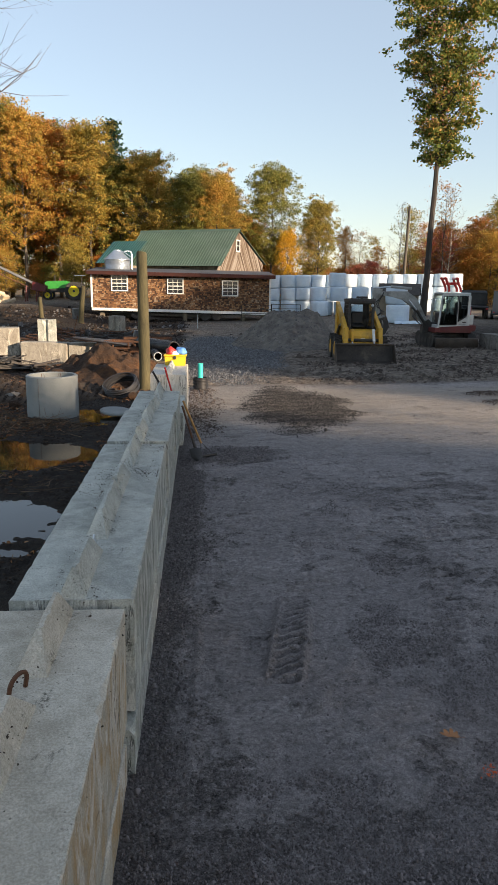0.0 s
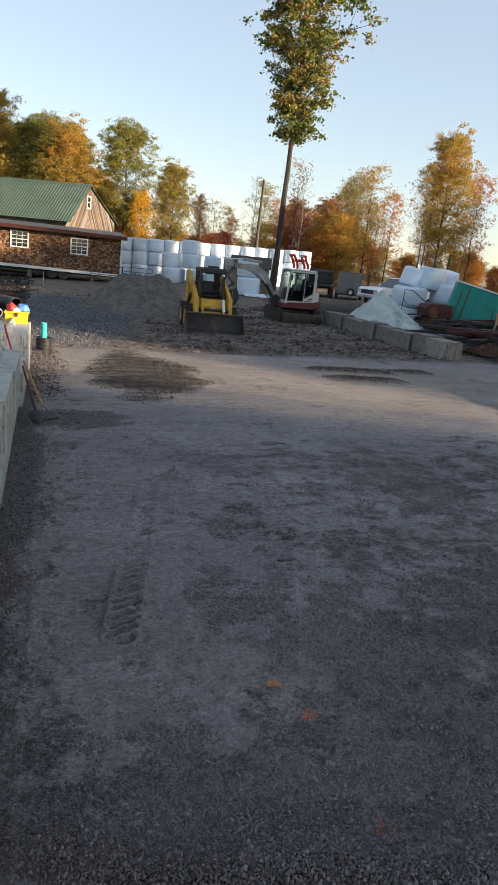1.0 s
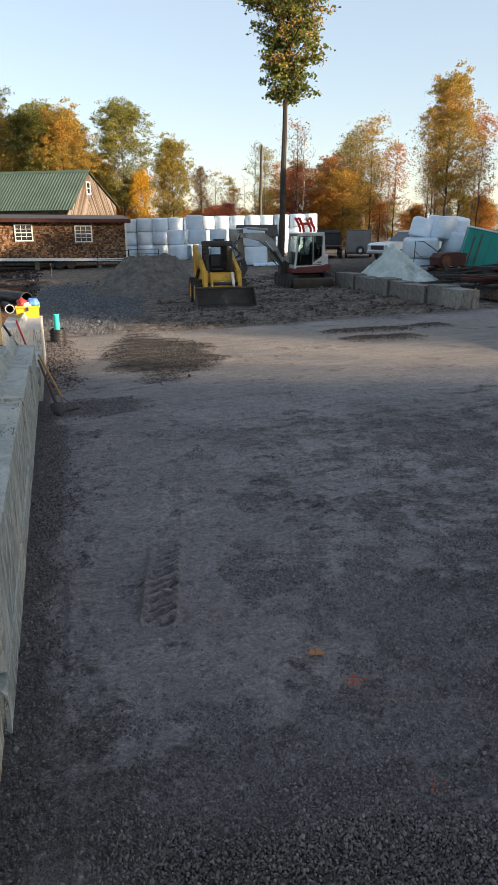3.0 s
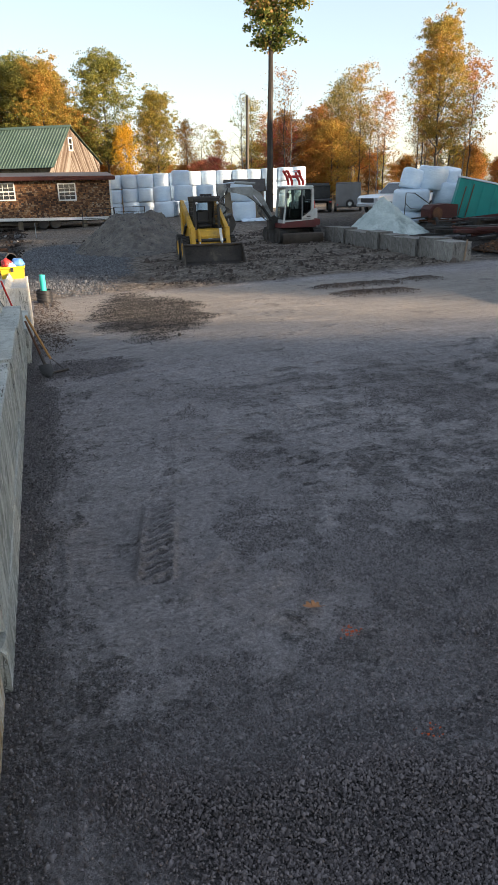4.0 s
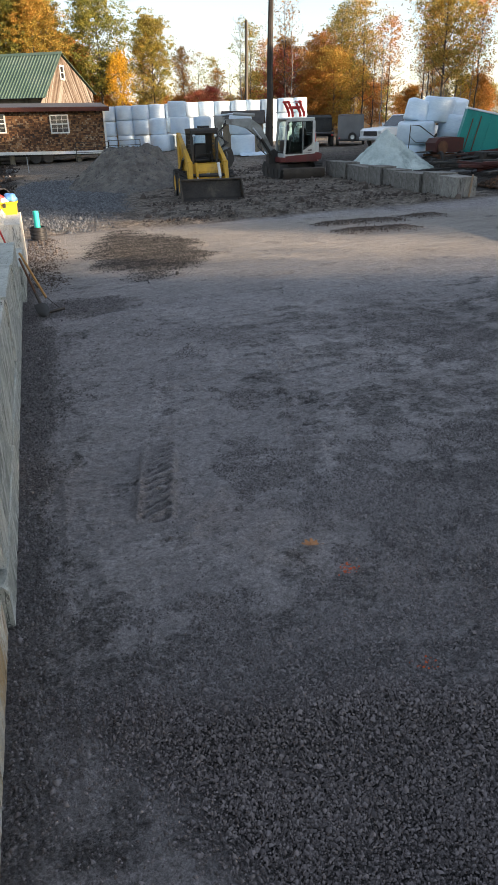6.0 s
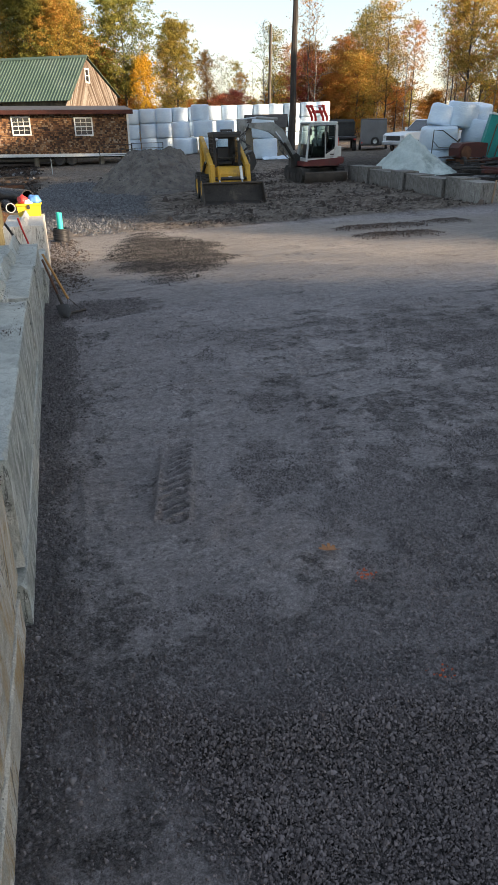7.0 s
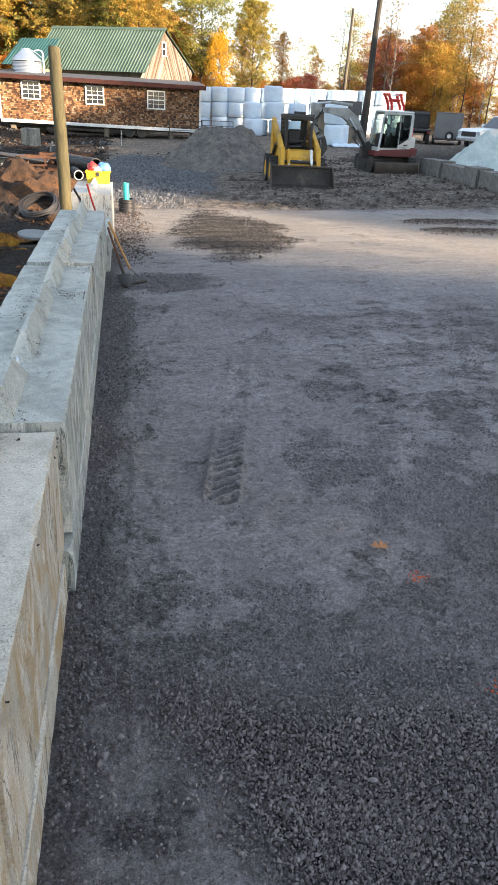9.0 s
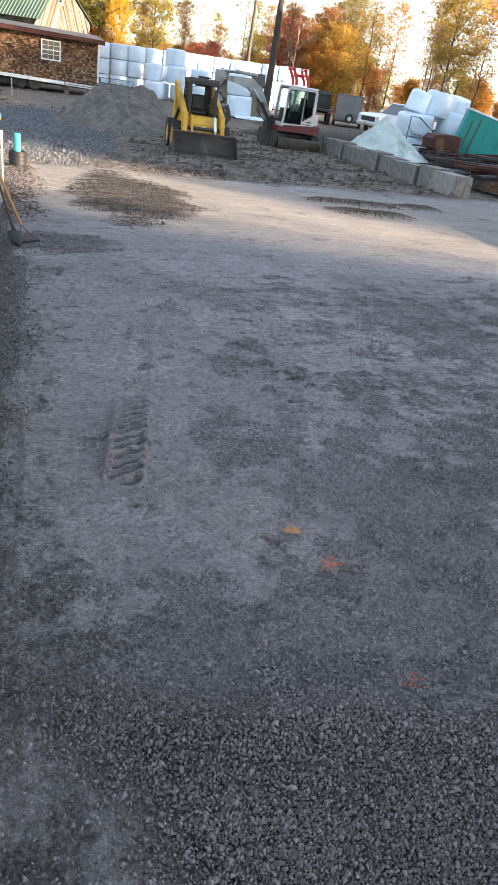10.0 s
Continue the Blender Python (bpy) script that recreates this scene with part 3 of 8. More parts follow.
def ground_material():
    m, t, ns, ln, p = node_mat("yard_ground")
    c = ns.new("ShaderNodeTexCoord")

    def at(n):
        a = ns.new("ShaderNodeAttribute")
        a.attribute_name = n
        return a.outputs["Fac"]

    def cells(scale):
        v = ns.new("ShaderNodeTexVoronoi")
        v.inputs["Scale"].default_value = scale
        ln.new(c.outputs["Object"], v.inputs["Vector"])
        return v

    def mul(a, b):
        return maths(t, "MULTIPLY", a, b)

    def add(a, b):
        return maths(t, "ADD", a, b)

    def grey(fac, stops):
        return ramp(t, fac, [(q, (v, v, v)) for q, v in stops])
    big = noise_out(t, 0.5, 5, 0.6, dist=0.3)
    mid = noise_out(t, 2.6, 9, 0.72, dist=0.5)
    grit = noise_out(t, 34, 8, 0.85)
    scrape = noise_out(t, 1.5, 8, 0.72, "Object", (0.4, 2.4, 1), 0.6)
    pebble = cells(52)
    tone = add(mul(big, 0.45), mul(add(mid, scrape), 0.275))
    # trodden fines
    col = ramp(t, tone, [(0.36, (0.152, 0.138, 0.136)), (0.5, (0.222, 0.202, 0.199)), (0.62, (0.312, 0.287, 0.282))])
    col = mix(t, 1.0, col, grey(grit, [(0.36, 0.5), (0.5, 0.98), (0.64, 1.42)]), "MULTIPLY")
    mottle = noise_out(t, 11, 12, 0.88, dist=0.2)
    col = mix(t, 1.0, col, grey(mottle, [(0.38, 0.5), (0.47, 1.0), (0.62, 1.25)]), "MULTIPLY")
    # grit: fine speckle, and dark grains pressed into the fines
    speck = noise_out(t, 150, 3, 0.6)
    col = mix(t, 1.0, col, grey(speck, [(0.36, 0.66), (0.5, 1.0), (0.64, 1.28)]), "MULTIPLY")
    grains = cells(95)
    dark_grain = mul(maths(t, "LESS_THAN", grains.outputs["Distance"], 0.36), grey(grains.outputs["Color"], [(0.5, 0.0), (0.62, 1.0)]))
    # pebbles in patches
    mask = add(mul(mid, 0.6), mul(scrape, 0.4))
    mask = maths(t, "SUBTRACT", mask, mul(at("fine"), 0.075))
    patch = grey(mask, [(0.475, 0.0), (0.535, 1.0)])
    dark_grain = mul(dark_grain, maths(t, "ADD", 0.15, mul(patch, 0.85)))
    col = mix(t, mul(dark_grain, 0.7), col, (0.055, 0.047, 0.045))
    cover = maths(t, "MAXIMUM", mul(mul(patch, 0.8), grey(mottle, [(0.44, 1.0), (0.56, 0.35)])), at("coarse"))
    # pebble colour; near-black gaps paint in the shade between the stones
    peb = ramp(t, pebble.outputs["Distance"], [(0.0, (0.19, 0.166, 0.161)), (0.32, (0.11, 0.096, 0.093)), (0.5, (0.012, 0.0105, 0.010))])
    peb = mix(t, 1.0, peb, ramp(t, pebble.outputs["Color"], [(0.1, (0.4, 0.4, 0.4)), (0.6, (1.0, 0.98, 0.97)), (0.95, (2.1, 2.0, 1.95))]), "MULTIPLY")
    peb = mix(t, 1.0, peb, grey(grit, [(0.4, 0.55), (0.6, 1.3)]), "MULTIPLY")
    sparse = mul(cover, grey(grit, [(0.36, 1.0), (0.56, 0.62)]))
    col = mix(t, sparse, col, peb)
    # pale sand; part of its brightness stands in for sunlight on the band
    sand = ramp(t, add(mul(scrape, 0.6), mul(grit, 0.4)), [(0.36, (0.16, 0.14, 0.115)), (0.5, (0.25, 0.22, 0.185)), (0.64, (0.34, 0.305, 0.26))])
    col = mix(t, mul(at("sandy_lit"), maths(t, "SUBTRACT", 0.62, mul(cover, 0.55))), col, sand)
    st = cells(16)
    # crushed stone; shade between pieces is put into the colour, dark at cell edges
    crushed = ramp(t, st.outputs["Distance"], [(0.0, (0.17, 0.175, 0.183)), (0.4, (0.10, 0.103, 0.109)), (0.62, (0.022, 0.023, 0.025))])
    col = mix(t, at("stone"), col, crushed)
    rub = noise_out(t, 5.5, 12, 0.82, dist=0.3)
    clod = add(mul(rub, 0.65), mul(grit, 0.35))
    soil = ramp(t, clod, [(0.38, (0.006, 0.0045, 0.0035)), (0.5, (0.022, 0.016, 0.012)), (0.6, (0.05, 0.034, 0.023)), (0.7, (0.11, 0.066, 0.04))])
    far = ramp(t, add(mul(scrape, 0.3), mul(rub, 0.7)), [(0.40, (0.018, 0.014, 0.011)), (0.47, (0.12, 0.099, 0.08)), (0.54, (0.25, 0.207, 0.168)), (0.62, (0.44, 0.375, 0.31))])
    col = mix(t, mul(at("worked"), maths(t, "SUBTRACT", 1.0, at("stone"))), col, far)
    col = mix(t, at("mud"), col, soil)
    col = mix(t, at("leafy"), col, ramp(t, mid, [(0.35, (0.07, 0.05, 0.02)), (0.65, (0.22, 0.13, 0.05))]))
    ln.new(col, p.inputs["Base Color"])
    ln.new(maths(t, "ADD", 0.8, mul(cover, 0.15)), p.inputs["Roughness"])
    p.inputs["Specular IOR Level"].default_value = 0.3
    h = add(add(mul(grit, add(0.5, mul(cover, 0.6))), mul(scrape, 2.2)), mul(dark_grain, 0.12))
    h = add(h, mul(mid, 1.2))
    h = add(h, mul(mul(rub, 5.0), maths(t, "MAXIMUM", at("worked"), at("mud"))))
    h = maths(t, "SUBTRACT", h, mul(mul(pebble.outputs["Distance"], 1.6), cover))
    bump(t, h, 1.0, 0.035)
    return m


gme.materials.append(ground_material())
ground = new("ground", gme)
tagged(ground, "dark grey compacted gravel yard with tyre tracks and muddy edge", "ground", kind="structure")

water_mat, _t, _n, _l, _p = node_mat("puddle_water")
_p.inputs["Base Color"].default_value = (0.02, 0.016, 0.012, 1)
_p.inputs["Roughness"].default_value = 0.03
_p.inputs["Specular IOR Level"].default_value = 0.27
bump(_t, noise_out(_t, 6, 2), 0.03, 0.01)
for px_, py_, rx_, ry_ in PUDDLES:
    g = Geo()
    g.prism([(rx_ * 1.5 * math.cos(a * math.pi / 16), ry_ * 1.5 * math.sin(a * math.pi / 16)) for a in range(32)], -0.02, 0, "z")
    thing("puddle", g, water_mat, pose(px_, py_, WATER), "still muddy puddle reflecting the sky", "puddle", "puddles in the mud", "structure")

# ---- interlocking concrete block wall ----
BL = 1.725


def block_geo(L, W, Hh, keys=True, seed=0, lift=0.075):
    """A cast block along y from 0 to L, its face at x = 0, its top at z = 0, with chipped top edges."""
    g = Geo()
    n = 46
    r = random.Random(seed * 97)
    rows = []
    chip, chip_b = 0.0, 0.0
    for i in range(n + 1):
        y = L * i / n
        j = lambda s: r.uniform(-s, s)
        chip = r.uniform(0.008, 0.022) if r.random() < 0.16 else chip * 0.4
        chip_b = r.uniform(0.008, 0.025) if r.random() < 0.12 else chip_b * 0.4
        c, d = 0.004 + chip, 0.005 + chip_b
        rows.append([(-c + j(.002), y, j(.0015)), (j(.002), y, -c * 1.3 + j(.002)), (j(.002), y, -Hh), (-W, y, -Hh), (-W + j(.002), y, -d), (-W + d, y, j(.0015)), (-W * 0.7, y, j(.002)), (-W * 0.3, y, j(.002))])
    vs = [p for q in rows for p in q]
    k = 8
    fs = [(i * k + a, i * k + (a + 1) % k, (i + 1) * k + (a + 1) % k, (i + 1) * k + a) for i in range(n) for a in range(k)]
    fs += [tuple(range(k))[::-1], tuple(range(n * k, n * k + k))]
    g.add(vs, fs)
    return g


def ridge_geo(y0, y1, W, lift, e0, e1, seed=0):
    """One ridge key: a long wedge with a narrow crest and sloping ends, its crest chipped."""
    g = Geo()
    r = random.Random(seed * 31 + 5)
    a, b, c = -W * 0.5 - 0.07, -W * 0.5 + 0.064, -W * 0.5 + 0.005
    ys = [y0 + e0 + (y1 - e1 - y0 - e0) * k / 12 for k in range(13)]
    rows = [[(a, y0, -0.004), (c - 0.012, y0 + 0.001, -0.004), (c + 0.012, y0 + 0.001, -0.004), (b, y0, -0.004)]]
    dip = 0.0
    for k, y in enumerate(ys):
        dip = r.uniform(0.004, 0.012) if r.random() < 0.14 else dip * 0.4
        ya = y0 if k == 0 else (y1 if k == 12 else y)
        w = 0.009 + dip * 0.7
        rows.append([(a, ya, -0.004), (c - w, y, lift - dip + r.uniform(-.002, .002)), (c + w, y, lift - dip + r.uniform(-.002, .002)), (b, ya, -0.004)])
    rows.append([(a, y1, -0.004), (c - 0.012, y1 - 0.001, -0.004), (c + 0.012, y1 - 0.001, -0.004), (b, y1, -0.004)])
    rows = rows[1:-1]
    vs = [p for q in rows for p in q]
    n = len(rows)
    fs = [(i * 4 + k, i * 4 + k + 1, i * 4 + k + 5, i * 4 + k + 4) for i in range(n - 1) for k in range(3)]
    fs += [(0, 1, 2, 3), tuple((n - 1) * 4 + k for k in (3, 2, 1, 0))]
    return g.add(vs, fs)


def eye_geo(x, y, r=0.045, th=0.009):
    g = Geo()
    pts = [(x, y + r * math.cos(a), 0.04 + r * 1.0 * math.sin(a)) for a in [math.pi * i / 10 for i in range(11)]]
    pts = [(x, y + r, -0.01)] + pts + [(x, y - r, -0.01)]
    return g.tube(pts, th, 6)


def wall_block(x, y, z, L, W, Hh, mat, label, group, seed, top=True, yaw=0.0, eye=True, lift=0.14, gap=0.42):
    ob = root("concrete_block", pose(x, y, z, 0, 0, yaw), label, "concrete block", group)
    part("body", block_geo(L - 0.028, W, Hh, seed=seed), mat, ob, sharp=22)
    if top:
        part("ridge", ridge_geo(0.012, L * (gap - 0.05), W, lift, 0.05, 0.15, seed), mat, ob, sharp=12)
        part("ridge", ridge_geo(L * (gap + 0.05), L - 0.03, W, lift, 0.15, 0.1, seed + 40), mat, ob, sharp=12)
        if eye == 2:
            part("lifting_eye", eye_geo(0, 0, 0.045, 0.009), M["rust"], ob, "large rusted steel lifting eye", m=pose(-W * 0.5 - 0.03, L * gap, 0.0, 0, 12, -28))
        elif eye:
            part("lifting_eye", eye_geo(-W * 0.5, L * gap, 0.018, 0.006), M["galv"], ob, "grey steel lifting eye")
    return ob


TOP = 0.865
GW = "interlocking blocks of the retaining wall"
for i in range(4):
    y = 3.21 + BL * i
    wall_block(-0.285 + (0.0, -0.01, 0.01, 0.03)[i], y, TOP + (0.004, -0.018, 0.006, -0.016)[i], BL, 0.585, 0.6, M["concrete"], "grey cast concrete block with ridge keys on top", GW, i + 1)
wall_block(-0.325, 3.21 - BL, TOP - 0.032, BL, 0.60, 0.6, M["concrete_tan"], "tan stained older concrete block with ridge keys on top", GW, 11, eye=2, gap=0.59)
wall_block(-0.335, 3.21 - 2 * BL, TOP - 0.05, BL, 0.60, 0.6, M["concrete_tan"], "tan stained older concrete block with ridge keys on top", GW, 12)
wall_block(-0.335, 3.21 - 3 * BL, TOP - 0.05, BL, 0.60, 0.6, M["concrete_tan"], "tan stained older concrete block with ridge keys on top", GW, 13)
for i in range(-2, 6):
    tan = i < 0
    y = 3.21 + BL * i - (0.75 if tan else 0.12)
    wall_block(-0.282 if not tan else -0.318, y, TOP - 0.62 - (0.045 if tan else 0), BL if i != -1 else 2.34, 0.62, 0.7, M["concrete_tan"] if tan else M["concrete"], "lower course concrete block half sunk in gravel", "lower course of the retaining wall", 30 + i, top=False)
wall_block(-0.2, 12.0, TOP - 0.02, BL, 0.62, 1.0, M["concrete_pale"], "new pale concrete block with ridge keys on top", GW, 41, eye=False, lift=0.1)


def wall_litter():
    """Crumbs of soil and bits of bark lying on the wall in patches."""
    r = np.random.RandomState(9)
    xs, ys = [], []
    for cx, cy, sx, sy, n in ((-0.52, 6.9, 0.07, 0.16, 60), (-0.42, 5.55, 0.09, 0.07, 70), (-0.72, 5.3, 0.06, 0.25, 40), (-0.74, 3.0, 0.05, 0.25, 80), (-0.7, 4.9, 0.05, 0.1, 30), (-0.45, 3.25, 0.1, 0.1, 26), (-0.38, 6.55, 0.05, 0.2, 18), (-0.5, 4.0, 0.18, 0.8, 30), (-0.5, 8.5, 0.18, 1.0, 40), (-0.6, 2.2, 0.05, 0.12, 22), (-0.7, 7.6, 0.06, 0.3, 40)):
        xs.append(cx + sx * np.clip(r.standard_t(3, n * 4), -3, 3))
        ys.append(cy + sy * np.clip(r.standard_t(3, n * 4), -3, 3))
    return np.stack([np.clip(np.concatenate(xs), -0.84, -0.31), np.concatenate(ys)], 1)

# ---- shingled shed on a trailer frame ----
SY = 48.0


def shed():
    zb = 0.72
    ob = root("shingled_shed", pose(-1.21, SY, 0), "long low shed with brown cedar shingles, raised on a trailer frame", "shed")
    W2, D, z1 = 6.0, 4.0, 3.0
    lo = lambda x: 0.76 - (x + 6) * 0.018
    # dark core shows through the course gaps in place of shade lines
    g = Geo().prism([(-W2, 0.78), (W2, 0.6), (W2, 3.02), (-W2, 3.12)], 0.06, D, "y")
    part("wall", g, M["dark_roof"], ob, "dark wall core standing in for shade lines between shingle courses")
    roof = Geo().prism([(-0.45, 3.05), (-0.45, 3.17), (D + 0.3, 3.5), (D + 0.3, 3.38)], -6.25, 6.25, "x")
    part("roof", roof, M["tar_roof"], ob, "low dark roof", m=pose(0, 0, 0, 0, 0.45, 0))
    f = Geo().box(-6.27, 6.27, -0.52, -0.44, 2.93, 3.17, 0.012)
    part("fascia", f, M["fascia"], ob, "dark red fascia board", m=pose(0, 0, 0, 0, 0.45, 0))
    s = Geo().box(-6.03, 6.03, -0.02, 0.05, 0.56, 0.74, 0.008)
    part("skirt_board", s, M["white_paint"], ob, "peeling white skirt board", m=pose(0, 0, 0.0, 0, 0.75, 0))
    for sx in (-6.0, 5.98):
        part("corner_board", Geo().box(sx - 0.05, sx + 0.07, -0.03, 0.06, 0.62 if sx > 0 else 0.84, 3.0, 0.006), M["white_paint"], ob, "white corner board")
    for wx, wz in ((-4.14, 2.44), (-0.42, 2.31), (3.27, 2.22)):
        win = part("window", Geo().box(wx - 0.5, wx + 0.5, 0.0, 0.06, wz - 0.47, wz + 0.47, 0.004), M["window_glass"], ob, "dark window glass")
        fr = Geo()
        for a, b, c, d in ((-0.56, 0.56, 0.45, 0.53), (-0.56, 0.56, -0.53, -0.45), (-0.56, -0.48, -0.45, 0.45), (0.48, 0.56, -0.45, 0.45)):
            fr.box(wx + a, wx + b, -0.05, 0.02, wz + c, wz + d, 0.006)
        part("window_frame", fr, M["white_paint"], win, "white window frame")
        for k in range(1, 3):
            part("muntin", Geo().box(wx - 0.48 + 0.32 * k - 0.012, wx - 0.48 + 0.32 * k + 0.012, -0.03, 0.0, wz - 0.45, wz + 0.45), M["white_paint"], win, "white muntin bar")
        for k in range(1, 4):
            h = 0.03 if k == 2 else 0.012
            part("muntin", Geo().box(wx - 0.48, wx + 0.48, -0.032, 0.0, wz - 0.45 + 0.225 * k - h, wz - 0.45 + 0.225 * k + h), M["white_paint"], win, "white muntin bar")
    # shingle courses: one mesh a course
    rnd = random.Random(5)
    nc = 22
    g = Geo()
    for c in range(nc):
        x = -5.93
        while x < 5.93:
            w = rnd.uniform(0.07, 0.17)
            x1 = min(x + w, 5.95)
            zt = 0.80 + 2.2 * (c + 1) / nc - (x + 6) * (0.014 - 0.006 * c / nc)
            # shingles stop short of the next course, so the dark core draws its shade
            zbm = zt - 0.088 + rnd.uniform(-0.014, 0.010)
            mid = (x + x1) / 2
            hide = any(abs(mid - wx) < 0.52 and zbm < wz + 0.47 and zt > wz - 0.47 for wx, wz in ((-4.14, 2.44), (-0.42, 2.31), (3.27, 2.22)))
            if not hide and rnd.random() > 0.012:
                tip = -0.018 - rnd.uniform(0, 0.012)
                g.add([(x + .004, 0.05, zt), (x1 - .004, 0.05, zt), (x1 - .004, tip + 0.03, zbm), (x + .004, tip + 0.03, zbm), (x + .004, tip + 0.045, zbm), (x1 - .004, tip + 0.045, zbm)], [(0, 3, 2, 1), (3, 4, 5, 2)])
            x = x1
    tagged(part("shingles", g.mesh("shingles", M["shingle_course"], 0, False), None, ob, "weathered brown cedar shingles"), kind="stuff")
    # running gear
    for wx in (1.6, 2.35):
        wm = pose(wx, 0.25, 0.36, 90, 0, 0)
        w = part("wheel", Geo().lathe([(0.16, -0.1), (0.3, -0.11), (0.34, -0.06), (0.34, 0.06), (0.3, 0.11), (0.16, 0.1)], 20), M["rubber"], ob, "dark trailer tyre", m=wm)
        part("rim", Geo().lathe([(0.0, -0.06), (0.16, -0.08), (0.17, 0.08), (0.0, 0.06)], 14), M["dark_steel"], w)
    part("chassis", Geo().box(-5.7, 5.7, 0.5, 0.65, 0.42, 0.6, 0.01).box(-5.7, 5.7, 3.2, 3.35, 0.42, 0.6, 0.01), M["dark_steel"], ob, "dark steel trailer frame")
    for sx in (-5.4, -2.6, 0.2, 4.2, 5.6):
        part("prop", Geo().box(sx - 0.15, sx + 0.15, 0.4, 0.8, gz(sx - 1.2, SY) - 0.05, 0.5, 0.02), M["old_wood"], ob, "timber prop")
    return ob


M["shingle_course"] = None


def island_mat(name, stops, rough=0.85, grain=30.0, stretch=(1, 1, 0.3), chance=0.5, whole=False):
    m, t, ns, ln, p = node_mat(name)
    geo = ns.new("ShaderNodeObjectInfo" if whole else "ShaderNodeNewGeometry")
    big = noise_out(t, 0.9, 3, 0.6)
    fine = noise_out(t, grain, 3, 0.6, "Object", stretch)
    f = maths(t, "ADD", maths(t, "MULTIPLY", geo.outputs["Random" if whole else "Random Per Island"], chance), maths(t, "MULTIPLY", big, 0.9 - chance))
    f = maths(t, "ADD", f, maths(t, "MULTIPLY", fine, 0.18))
    ln.new(ramp(t, f, stops), p.inputs["Base Color"])
    p.inputs["Roughness"].default_value = rough
    p.inputs["Specular IOR Level"].default_value = 0.3
    bump(t, fine, 0.4, 0.006)
    return m


M["shingle_course"] = island_mat("cedar_shingles", [(0.26, (0.022, 0.015, 0.012)), (0.4, (0.075, 0.038, 0.023)), (0.52, (0.16, 0.078, 0.038)), (0.66, (0.26, 0.145, 0.07)), (0.82, (0.34, 0.28, 0.21))], chance=0.42)
M["gable_boards"] = island_mat("gable_boards", [(0.25, (0.06, 0.04, 0.028)), (0.42, (0.115, 0.082, 0.06)), (0.55, (0.165, 0.132, 0.105)), (0.75, (0.24, 0.21, 0.18))], stretch=(1, 1, 1), chance=0.55, whole=True)
shed()


# ---- barn behind the shed ----
def ribbed_sheet(a0, n, L):
    """One folded metal sheet with a standing rib every 23 cm, running along y."""
    top = []
    for i in range(n):
        a = a0 + 0.23 * i
        top += [(a, 0), (a + 0.17, 0), (a + 0.185, 0.035), (a + 0.215, 0.035)]
    top.append((a0 + 0.23 * n, 0))
    k = len(top)
    g = Geo()
    g.v = [(x, y, z) for y in (0, L) for x, z in top] + [(x, y, z - 0.015) for y in (0, L) for x, z in top]
    for i in range(k - 1):
        g.f += [(i, i + 1, k + i + 1, k + i), (2 * k + i, 3 * k + i, 3 * k + i + 1, 2 * k + i + 1), (i, 2 * k + i, 2 * k + i + 1, i + 1), (k + i, k + i + 1, 3 * k + i + 1, 3 * k + i)]
    g.f += [(0, k, 3 * k, 2 * k), (k - 1, 3 * k - 1, 4 * k - 1, 2 * k - 1)]
    return g


